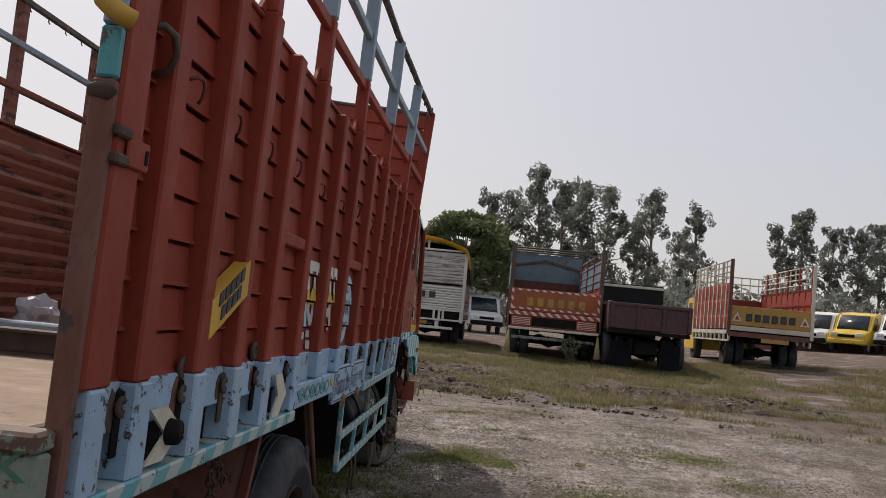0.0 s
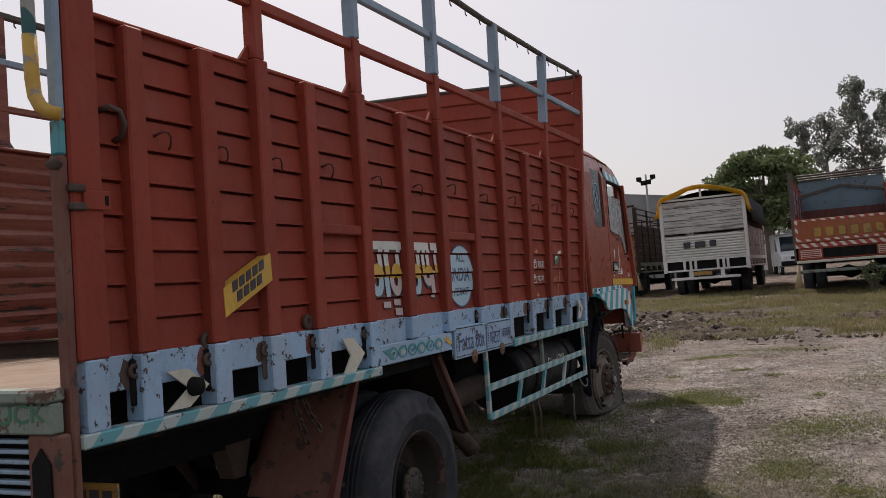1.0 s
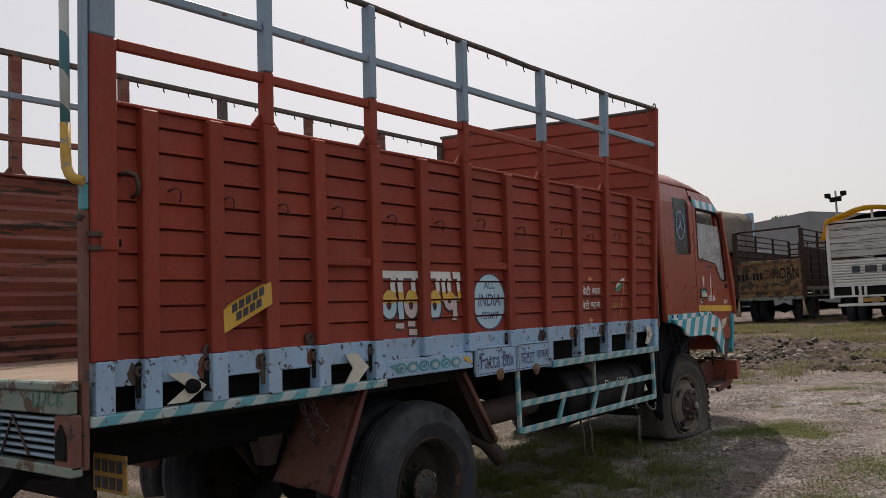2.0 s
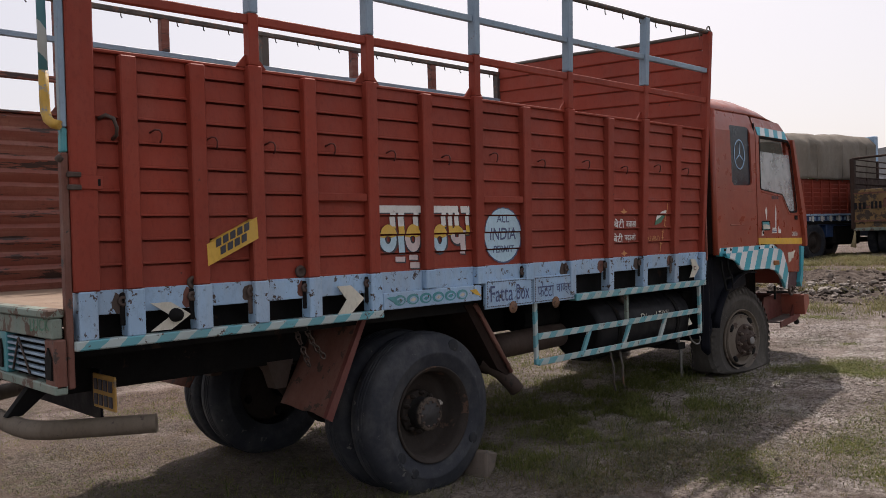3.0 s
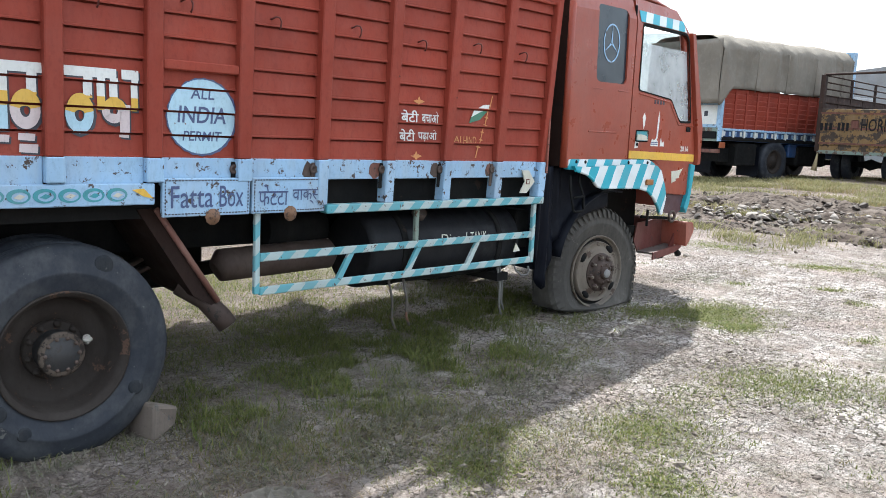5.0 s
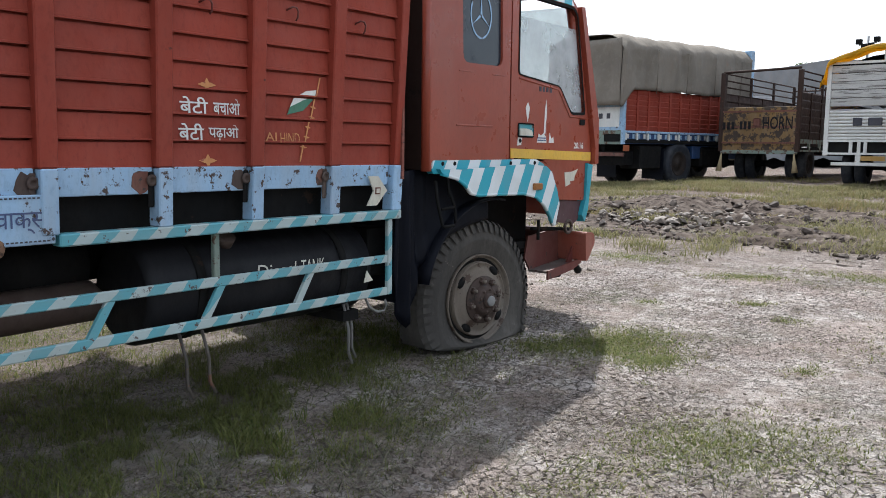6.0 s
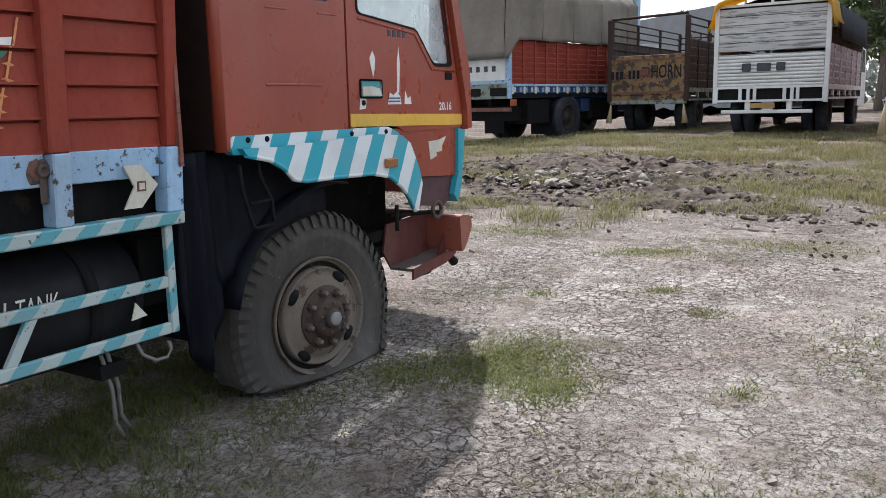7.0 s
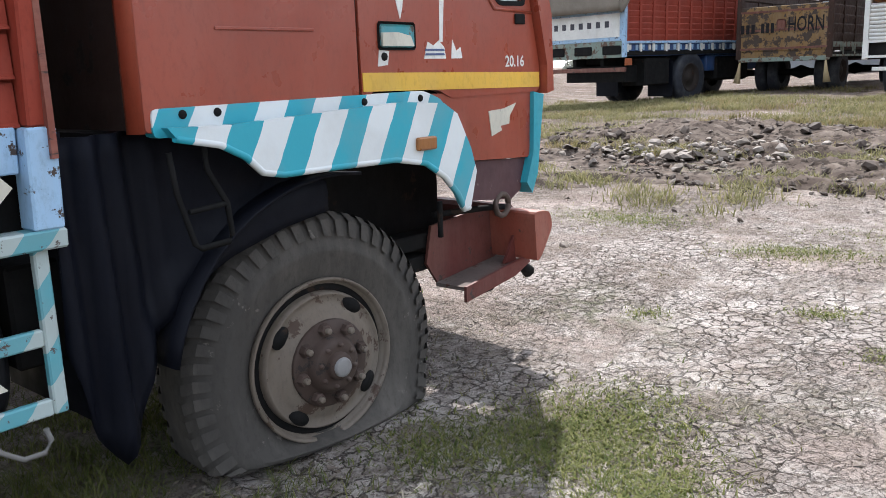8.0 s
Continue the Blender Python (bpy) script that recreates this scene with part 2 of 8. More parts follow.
PINKISH = worn("faded_mauve_side", (0.44, 0.36, 0.36), 0.7, dust_amount=0.5)
SLATE_BLUE = worn("slate_blue_board", (0.13, 0.20, 0.25), 0.65, chips=(0.08, 0.07, 0.06), chip_at=0.62, chip_scale=4.0, dust_amount=0.3)
DEEP_BLUE = worn("deep_blue_paint", (0.02, 0.07, 0.20), 0.55, dust_amount=0.2)
DARK_BROWN = worn("dark_brown_rails", (0.045, 0.026, 0.020), 0.75, chips=(0.11, 0.06, 0.04), chip_at=0.62, chip_scale=8.0, dust=(0.10, 0.07, 0.055), dust_amount=0.4, spec=0.2)
BAMBOO = worn("straw_whisk", (0.42, 0.33, 0.18), 0.8, dust_amount=0.2)
STONE = worn("grey_stone", (0.150, 0.118, 0.096), 0.85, chips=(0.10, 0.09, 0.08), chip_at=0.6, relief=0.6)
BAR_WORN = worn("weathered_bar", (0.145, 0.115, 0.085), 0.85, chips=(0.08, 0.06, 0.05), chip_at=0.62)
AMBER = worn("amber_lens", (0.36, 0.13, 0.02), 0.3, dust_amount=0.3)
LAMP_RED = worn("red_lens", (0.35, 0.02, 0.015), 0.3, dust_amount=0.3)
VAN_WHITE = worn("van_white", (0.70, 0.71, 0.72), 0.35, chip_at=0.85, dust_amount=0.2)
VAN_YELLOW = worn("van_yellow", (0.68, 0.46, 0.04), 0.35, chip_at=0.85, dust_amount=0.15)
CONCRETE = worn("shed_sheet", (0.25, 0.26, 0.27), 0.7, dust_amount=0.4)
BARK = worn("bark", (0.23, 0.19, 0.15), 0.85, chips=(0.40, 0.36, 0.30), chip_at=0.58, chip_scale=2.0, relief=0.6)


def let_through(m, nt, b, colour, share):
    """Thin stuff that lets part of the light through."""
    thin = nt.nodes.new("ShaderNodeBsdfTranslucent")
    if isinstance(colour, tuple):
        thin.inputs[0].default_value = (*colour, 1)
    else:
        nt.links.new(colour, thin.inputs[0])
    mix = nt.nodes.new("ShaderNodeMixShader")
    mix.inputs[0].default_value = share
    nt.links.new(b.outputs[0], mix.inputs[1])
    nt.links.new(thin.outputs[0], mix.inputs[2])
    nt.links.new(mix.outputs[0], nt.nodes["Material Output"].inputs[0])


def cloth(name, colour, rough=0.8, share=0.0, spec=0.3):
    m, nt, b = base(name)
    b.inputs["Specular IOR Level"].default_value = spec
    c = blend(nt, ramp(nt, noise_tex(nt, 0.9, 6), 0.3, 0.75), colour, tuple(v * 0.62 for v in colour))
    c = blend(nt, ramp(nt, noise_tex(nt, 6.0, 6, 0.7), 0.5, 0.8, 0, 0.4), c, tuple(min(1, v * 1.35) for v in colour))
    nt.links.new(c, b.inputs["Base Color"])
    b.inputs["Roughness"].default_value = rough
    bump(nt, b, noise_tex(nt, 5.0, 6, 0.6, (1, 1, 0.5)), 0.5, 0.06)
    if share:
        let_through(m, nt, b, c, share)
    return m


TARP = cloth("grey_canvas", (0.235, 0.208, 0.172), spec=0.1)
TARP_YELLOW = cloth("yellow_tarpaulin", (0.74, 0.45, 0.02), 0.5, 0.6)
TARP_BLACK = cloth("black_tarpaulin", (0.014, 0.015, 0.020), 0.7, spec=0.08)
PLASTIC = cloth("white_polythene", (0.42, 0.42, 0.47), 0.3)
PAPER = cloth("dirty_sack", (0.165, 0.148, 0.122), 0.9)
DUG_SOIL = worn("dug_soil", (0.075, 0.056, 0.045), 0.95, chips=(0.032, 0.024, 0.019), chip_at=0.53, chip_scale=9.0, dust=(0.22, 0.185, 0.155), dust_amount=0.8, relief=1.0, spec=0.1, dust_stretch=(1.0, 1.0, 1.0))

GLASS, nt, b = base("window_glass")
nt.nodes.remove(b)
clear = nt.nodes.new("ShaderNodeBsdfTransparent")
clear.inputs[0].default_value = (0.92, 0.95, 0.95, 1)
gloss = nt.nodes.new("ShaderNodeBsdfGlossy")
gloss.inputs["Roughness"].default_value = 0.06
edge = node(nt, "ShaderNodeLayerWeight", Blend=0.35)
fres = mathn(nt, "ADD", mathn(nt, "MULTIPLY", mathn(nt, "POWER", edge.outputs["Facing"], 4.0), 0.5), 0.05)
mix = nt.nodes.new("ShaderNodeMixShader")
nt.links.new(fres, mix.inputs[0])
nt.links.new(clear.outputs[0], mix.inputs[1])
nt.links.new(gloss.outputs[0], mix.inputs[2])
nt.links.new(mix.outputs[0], nt.nodes["Material Output"].inputs[0])
DUSTY_GLASS, nt, b = base("dusty_windscreen_glass")
b.inputs["Base Color"].default_value = (0.42, 0.40, 0.37, 1)
b.inputs["Roughness"].default_value = 0.35
clear = nt.nodes.new("ShaderNodeBsdfTransparent")
clear.inputs[0].default_value = (0.78, 0.82, 0.82, 1)
mix = nt.nodes.new("ShaderNodeMixShader")
nt.links.new(ramp(nt, noise_tex(nt, 3.0, 5), 0.3, 0.7, 0.10, 0.35), mix.inputs[0])
nt.links.new(clear.outputs[0], mix.inputs[1])
nt.links.new(b.outputs[0], mix.inputs[2])
nt.links.new(mix.outputs[0], nt.nodes["Material Output"].inputs[0])
# dusty glass whose whitish base also holds the sky's glare
DOOR_GLASS, nt, b = base("dusty_glare_door_glass")
b.inputs["Base Color"].default_value = (0.74, 0.76, 0.77, 1)
b.inputs["Roughness"].default_value = 0.25
clear = nt.nodes.new("ShaderNodeBsdfTransparent")
clear.inputs[0].default_value = (0.90, 0.93, 0.93, 1)
mix = nt.nodes.new("ShaderNodeMixShader")
nt.links.new(ramp(nt, noise_tex(nt, 4.0, 6, 0.6), 0.3, 0.7, 0.20, 0.48), mix.inputs[0])
nt.links.new(clear.outputs[0], mix.inputs[1])
nt.links.new(b.outputs[0], mix.inputs[2])
nt.links.new(mix.outputs[0], nt.nodes["Material Output"].inputs[0])
DARK_GLASS, nt, b = base("dark_tinted_glass")
b.inputs["Base Color"].default_value = (0.018, 0.028, 0.038, 1)
nt.links.new(ramp(nt, noise_tex(nt, 12.0, 4), 0.3, 0.7, 0.08, 0.3), b.inputs["Roughness"])


def soil():
    m, nt, b = base("dry_clay_ground")
    geo = nt.nodes.new("ShaderNodeNewGeometry")
    pos = geo.outputs["Position"]
    warp = nt.nodes.new("ShaderNodeVectorMath")
    warp.operation = "ADD"
    wtex = node(nt, "ShaderNodeTexNoise", Scale=7.0, Detail=5.0, Roughness=0.65)
    nt.links.new(pos, wtex.inputs["Vector"])
    wscale = nt.nodes.new("ShaderNodeVectorMath")
    wscale.operation = "MULTIPLY"
    wscale.inputs[1].default_value = (0.17, 0.17, 0.0)
    nt.links.new(wtex.outputs["Color"], wscale.inputs[0])
    nt.links.new(pos, warp.inputs[0])
    nt.links.new(wscale.outputs[0], warp.inputs[1])

    def cells(scale, feature):
        vor = nt.nodes.new("ShaderNodeTexVoronoi")
        vor.voronoi_dimensions = "2D"
        vor.feature = feature
        vor.inputs["Scale"].default_value = scale
        nt.links.new(warp.outputs[0], vor.inputs["Vector"])
        return vor.outputs["Distance" if feature != "F1" else "Color"]
    big = noise_tex(nt, 0.35, 6, 0.6)
    mid = noise_tex(nt, 2.2, 8, 0.66)
    fine = noise_tex(nt, 19.0, 10, 0.75)
    litter = noise_tex(nt, 52.0, 8, 0.8, (1.0, 0.55, 1.0))
    flake = cells(12.0, "F1")
    # pale crusted clay, each flake of its own tone
    crust = mathn(nt, "ADD", mathn(nt, "MULTIPLY", flake, 0.35), mathn(nt, "MULTIPLY", ramp(nt, noise_tex(nt, 6.0, 8, 0.7), 0.40, 0.60), 0.65))
    c = blend(nt, crust, (0.150, 0.117, 0.100), (0.300, 0.250, 0.222))
    c = blend(nt, ramp(nt, mid, 0.40, 0.62, 0.75, 0.0), c, (0.160, 0.120, 0.088))
    # bare brown soil between
    c = blend(nt, ramp(nt, big, 0.47, 0.60, 0.0, 0.85), c, blend(nt, ramp(nt, fine, 0.40, 0.60), (0.098, 0.062, 0.047), (0.270, 0.200, 0.165)))
    # paler clay round the middle of the yard: strong sunlight put into the colour
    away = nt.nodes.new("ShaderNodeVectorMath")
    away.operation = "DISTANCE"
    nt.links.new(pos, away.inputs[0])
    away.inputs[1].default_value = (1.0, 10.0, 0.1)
    glare_zone = mathn(nt, "MULTIPLY", ramp(nt, mathn(nt, "ADD", away.outputs["Value"], mathn(nt, "MULTIPLY", mid, 3.0)), 4.0, 8.5, 1.0, 0.0), ramp(nt, mid, 0.36, 0.52, 0.35, 0.9))
    c = blend(nt, glare_zone, c, blend(nt, crust, (0.32, 0.270, 0.238), (0.68, 0.630, 0.590)))
    smooth = ramp(nt, noise_tex(nt, 0.8, 4, 0.5, (1.0, 1.6, 1.0)), 0.53, 0.62, 0.0, 0.75)
    c = blend(nt, smooth, c, blend(nt, ramp(nt, mid, 0.4, 0.6), (0.33, 0.262, 0.228), (0.46, 0.385, 0.345)))
    # trodden brown streaks and crumbs in drifts
    drift = ramp(nt, noise_tex(nt, 0.95, 7, 0.68), 0.50, 0.64)
    c = blend(nt, mathn(nt, "MULTIPLY", drift, ramp(nt, noise_tex(nt, 9.0, 8, 0.75), 0.40, 0.56, 0.15, 0.85)), c, (0.142, 0.114, 0.096))
    c = blend(nt, mathn(nt, "MULTIPLY", ramp(nt, fine, 0.515, 0.60, 0.0, 0.85), mathn(nt, "ADD", mathn(nt, "MULTIPLY", drift, 0.4), 0.6)), c, (0.085, 0.064, 0.049))
    c = blend(nt, ramp(nt, litter, 0.58, 0.64, 0.0, 0.8), c, (0.50, 0.46, 0.41))
    c = blend(nt, ramp(nt, litter, 0.37, 0.45, 0.8, 0.0), c, (0.075, 0.057, 0.045))
    # thin trodden grass in patches
    green = mathn(nt, "MULTIPLY", ramp(nt, noise_tex(nt, 0.62, 5, 0.6), 0.55, 0.68), ramp(nt, noise_tex(nt, 11.0, 6, 0.7), 0.42, 0.58, 0.05, 0.7))
    c = blend(nt, green, c, (0.105, 0.112, 0.056))
    # shrinkage cracks in two sizes
    where = mathn(nt, "MULTIPLY", ramp(nt, noise_tex(nt, 1.1, 6, 0.65), 0.43, 0.56), mathn(nt, "ADD", mathn(nt, "MULTIPLY", glare_zone, 0.6), 0.4))
    crack = mathn(nt, "MULTIPLY", ramp(nt, cells(12.0, "DISTANCE_TO_EDGE"), 0.016, 0.082, 1.0, 0.0), where)
    wide = mathn(nt, "MULTIPLY", ramp(nt, cells(27.0, "DISTANCE_TO_EDGE"), 0.0, 0.07, 0.7, 0.0), ramp(nt, noise_tex(nt, 1.6, 5, 0.65), 0.45, 0.55))
    crack = mathn(nt, "MAXIMUM", crack, wide)
    c = blend(nt, mathn(nt, "MULTIPLY", crack, 0.92), c, (0.045, 0.036, 0.028))
    nt.links.new(c, b.inputs["Base Color"])
    b.inputs["Roughness"].default_value = 0.95
    b.inputs["Specular IOR Level"].default_value = 0.15
    h = mathn(nt, "ADD", mathn(nt, "MULTIPLY", mid, 1.2), mathn(nt, "ADD", mathn(nt, "MULTIPLY", fine, 0.7), mathn(nt, "MULTIPLY", litter, 0.4)))
    h = mathn(nt, "SUBTRACT", h, mathn(nt, "MULTIPLY", crack, 1.4))
    bump(nt, b, h, 1.0, 0.05)
    return m


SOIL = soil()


def plant(name, a, c2, trans=0.45):
    m, nt, b = base(name)
    geo = nt.nodes.new("ShaderNodeNewGeometry")
    c = blend(nt, geo.outputs["Random Per Island"], a, c2)
    nt.links.new(c, b.inputs["Base Color"])
    b.inputs["Roughness"].default_value = 0.7
    b.inputs["Specular IOR Level"].default_value = 0.2
    if trans:
        let_through(m, nt, b, c, trans)
    return m


GRASS = plant("green_grass", (0.072, 0.100, 0.026), (0.245, 0.245, 0.086))
FAR_GRASS = plant("olive_grass", (0.115, 0.115, 0.045), (0.270, 0.245, 0.125))
DRY_GRASS = plant("dry_grass", (0.25, 0.195, 0.10), (0.13, 0.122, 0.052))
STEMS = plant("dry_stems", (0.050, 0.055, 0.030), (0.25, 0.230, 0.170), 0.2)
STRAW = plant("straw_litter", (0.205, 0.178, 0.142), (0.055, 0.042, 0.032), 0.0)
CLOD = plant("earth_clods", (0.095, 0.074, 0.060), (0.215, 0.180, 0.152), 0.0)
PALE_CLOD = plant("pale_clay_lumps", (0.090, 0.072, 0.058), (0.285, 0.250, 0.218), 0.0)
DARK_CLOD = plant("dark_earth_clods", (0.040, 0.029, 0.023), (0.095, 0.073, 0.058), 0.0)
# grey-green leaves, lightened so the colour carries the distance haze
LEAF = plant("hazed_eucalyptus_leaves", (0.145, 0.160, 0.135), (0.255, 0.272, 0.240))
LEAF_BROAD = plant("broad_leaves", (0.080, 0.115, 0.050), (0.165, 0.200, 0.095))


# ---- mesh helpers ----
class Shape:
    """Collects faces; every method adds one solid."""

    def __init__(self):
        self.v, self.f, self.s = [], [], []

    def add(self, verts, faces, smooth=False):
        n = len(self.v)
        self.v += [tuple(p) for p in verts]
        self.f += [tuple(n + i for i in f) for f in faces]
        self.s += [smooth] * len(faces)
        return self

    def box(self, x0, x1, y0, y1, z0, z1, m=None):
        p = [Vector((x, y, z)) for x in (x0, x1) for y in (y0, y1) for z in (z0, z1)]
        if m:
            p = [m @ q for q in p]
        return self.add(p, [(0, 1, 3, 2), (4, 6, 7, 5), (0, 4, 5, 1), (2, 3, 7, 6), (0, 2, 6, 4), (1, 5, 7, 3)])

    def chamfer(self, x0, x1, y0, y1, z0, z1, c=0.006, m=None):
        """A box with its long upright edges and rims cut."""
        b = bmesh.new()
        bmesh.ops.create_cube(b, size=1.0)
        for v in b.verts:
            v.co = Vector(((x0 + x1) / 2 + v.co.x * (x1 - x0), (y0 + y1) / 2 + v.co.y * (y1 - y0), (z0 + z1) / 2 + v.co.z * (z1 - z0)))
        bmesh.ops.bevel(b, geom=b.edges[:], offset=c, segments=1, affect="EDGES", profile=0.5)
        b.verts.index_update()
        self.add([m @ v.co if m else v.co.copy() for v in b.verts], [[v.index for v in f.verts] for f in b.faces])
        b.free()
        return self

    def prism(self, pts, axis, a, b):
        """A polygon in the two other axes (in x, y, z order), extruded along axis from a to b."""
        n = len(pts)

        def at(p, w):
            q = list(p)
            q.insert(axis, w)
            return tuple(q)
        verts = [at(p, a) for p in pts] + [at(p, b) for p in pts]
        faces = [tuple(range(n)), tuple(range(2 * n - 1, n - 1, -1))]
        faces += [(i, i + n, (i + 1) % n + n, (i + 1) % n) for i in range(n)]
        return self.add(verts, faces)

    def tube(self, pts, r, seg=8, cap=True):
        """A round bar along points."""
        pts = [Vector(p) for p in pts]
        rr = r if isinstance(r, (list, tuple)) else [r] * len(pts)
        verts, faces = [], []
        up = Vector((0.13, 0.21, 0.97))
        for i, p in enumerate(pts):
            d = (pts[min(i + 1, len(pts) - 1)] - pts[max(i - 1, 0)]).normalized()
            s = d.cross(up)
            s = s.normalized() if s.length > 1e-4 else Vector((1, 0, 0))
            t = s.cross(d)
            verts += [p + rr[i] * (math.cos(k * 2 * math.pi / seg) * s + math.sin(k * 2 * math.pi / seg) * t) for k in range(seg)]
        for i in range(len(pts) - 1):
            faces += [(i * seg + k, i * seg + (k + 1) % seg, (i + 1) * seg + (k + 1) % seg, (i + 1) * seg + k) for k in range(seg)]
        self.add(verts, faces, True)
        if cap:
            n = len(self.v) - len(verts)
            self.f += [tuple(n + k for k in range(seg - 1, -1, -1)), tuple(n + len(verts) - seg + k for k in range(seg))]
            self.s += [False, False]
        return self

    def lathe(self, rings, seg=40, centre=(0, 0, 0), close=False):
        """Rings of (x, radius) turned about the x axis through centre."""
        cx, cy, cz = centre
        verts, faces = [], []
        for x, r in rings:
            verts += [(cx + x, cy + r * math.cos(k * 2 * math.pi / seg), cz + r * math.sin(k * 2 * math.pi / seg)) for k in range(seg)]
        n = len(rings)
        for i in range(n if close else n - 1):
            j = (i + 1) % n
            faces += [(i * seg + k, i * seg + (k + 1) % seg, j * seg + (k + 1) % seg, j * seg + k) for k in range(seg)]
        return self.add(verts, faces, True)

    def sheet(self, rows, thick=None, smooth=True):
        """A grid of points, rows by columns."""
        n, m = len(rows), len(rows[0])
        verts = [p for r in rows for p in r]
        faces = [(i * m + j, i * m + j + 1, (i + 1) * m + j + 1, (i + 1) * m + j) for i in range(n - 1) for j in range(m - 1)]
        return self.add(verts, faces, smooth)

    def bend(self, f):
        self.v = [tuple(f(Vector(p))) for p in self.v]
        return self

    def mesh(self, name):
        me = bpy.data.meshes.new(name)
        me.from_pydata(self.v, [], self.f)
        me.polygons.foreach_set("use_smooth", self.s)
        me.update()
        b = bmesh.new()
        b.from_mesh(me)
        if len(b.faces) < 60000:
            bmesh.ops.recalc_face_normals(b, faces=b.faces)
        b.to_mesh(me)
        b.free()
        return me


BASE = {}


def thing(name, at, label, category, group="", kind=""):
    """A thing's Empty at its base; its parts are given in world places."""
    ob = new(name)
    ob.empty_display_size = 0.2
    ob.matrix_basis = Matrix.Translation(at)
    BASE[ob.name] = Matrix.Translation(at).inverted()
    return tagged(ob, label, category, group, kind)


def part(name, shape, material, parent, label="", thick=0.0):
    me = shape.mesh(name) if isinstance(shape, Shape) else shape
    if not me.materials:
        me.materials.append(material)
    ob = new(name, me)
    ob.parent = parent
    if parent.name in BASE:
        ob.matrix_parent_inverse = BASE[parent.name]
    if thick:
        mod = ob.modifiers.new("thickness", "SOLIDIFY")
        mod.thickness, mod.offset = thick, 0.0
    return tagged(ob, label)


def solo(name, shape, material, label, category, group="", kind=""):
    me = shape.mesh(name)
    me.materials.append(material)
    return tagged(new(name, me), label, category, group, kind)


def holed(outer, holes, x0, x1):
    """A plate in the y-z plane between x0 and x1 with openings through it."""
    s = Shape()
    for x in (x0, x1):
        b = bmesh.new()
        for loop in (outer, *holes):
            vs = [b.verts.new((x, y, z)) for y, z in loop]
            for i in range(len(vs)):
                b.edges.new((vs[i], vs[(i + 1) % len(vs)]))
        bmesh.ops.triangle_fill(b, use_beauty=True, edges=b.edges[:])
        b.verts.index_update()
        s.add([v.co.copy() for v in b.verts], [[v.index for v in f.verts] for f in b.faces])
        b.free()
    for loop in (outer, *holes):
        n = len(loop)
        s.add([(x0, y, z) for y, z in loop] + [(x1, y, z) for y, z in loop], [(i, (i + 1) % n, (i + 1) % n + n, i + n) for i in range(n)])
    return s


def letters(text, height, depth=0.003, bold=0.0, width=None):
    """Flat letters in x (right) and z (up), from the origin, facing -y."""
    cu = bpy.data.curves.new("letters", "FONT")
    cu.body, cu.size, cu.extrude, cu.offset = text, 1.0, 0.0, bold
    cu.resolution_u = 3
    ob = bpy.data.objects.new("letters", cu)
    scene.collection.objects.link(ob)
    bpy.context.view_layer.update()
    me = bpy.data.meshes.new_from_object(ob)
    bpy.data.objects.remove(ob)
    co = [v.co.copy() for v in me.vertices]
    faces = [tuple(p.vertices) for p in me.polygons]
    bpy.data.meshes.remove(me)
    x0, x1 = min(c.x for c in co), max(c.x for c in co)
    y0, y1 = min(c.y for c in co), max(c.y for c in co)
    kz = height / (y1 - y0)
    kx = width / (x1 - x0) if width else kz
    s = Shape()
    s.add([((c.x - x0) * kx, 0.0, (c.y - y0) * kz) for c in co], faces)
    return s


def by_word(text, width, gap=0.13):
    """Each word of a line with its start and width, so that the line fills the width."""
    ws = text.split()
    unit = width / (sum(len(w) for w in ws) + gap * 6 * (len(ws) - 1))
    at, res = 0.0, []
    for w in ws:
        res.append((w, at, unit * len(w)))
        at += unit * (len(w) + gap * 6)
    return res


def on_side(shape, y, z, x):
    """Letters in x-z turned onto a wall that faces +x, reading along +y, at lower left (y, z)."""
    return shape.bend(lambda p: (x + p.y * 0, y + p.x, z + p.z))


def smoothstep(a, b, x):
    t = min(1.0, max(0.0, (x - a) / (b - a)))
    return t * t * (3 - 2 * t)


def gz(x, y):
    """Height of the ground."""
    z = -0.08
    for (a, za), (b, zb) in zip(((4.5, -0.08), (7.0, 0.02), (9.0, 0.14), (24.0, 0.72), (34.0, 0.82), (60.0, 1.0)), ((7.0, 0.02), (9.0, 0.14), (24.0, 0.72), (34.0, 0.82), (60.0, 1.0), (1e9, 1.0))):
        if y > a:
            z = za + (zb - za) * min(1.0, (y - a) / (b - a))
    z -= 0.045 * math.exp(-((x + 1.15) / 0.45) ** 2 - ((y - 8.95) / 0.55) ** 2)
    z += 0.055 * min(max(0.0, x - 4.0), 18.0) * smoothstep(12, 30, y)
    z -= 0.055 * min(max(0.0, -x - 6.0), 5.0) * smoothstep(15, 28, y)
    return z


def lumps(x, y):
    near = 1.0 - 0.4 * smoothstep(25, 60, y)
    return near * (0.030 * noise.noise((x * 0.45, y * 0.45, 0)) + 0.016 * noise.noise((x * 1.7, y * 1.7, 5)) + 0.010 * noise.noise((x * 5.0, y * 5.0, 9)))


# ---- ground ----
def graded(lo, hi, step, far, growth=1.25):
    mid = [lo + i * step for i in range(int((hi - lo) / step) + 1)]
    left, right, d = [], [], step
    a, b = lo, mid[-1]
    while b < far or a > -far:
        d *= growth
        a, b = a - d, b + d
        left.insert(0, a)
        right.append(b)
    return left + mid + right


gx, gy = graded(-4.5, 4.5, 0.085, 1800), graded(0.5, 16.0, 0.085, 1800)
g = Shape().sheet([[(x, y, gz(x, y) + lumps(x, y)) for x in gx] for y in gy])
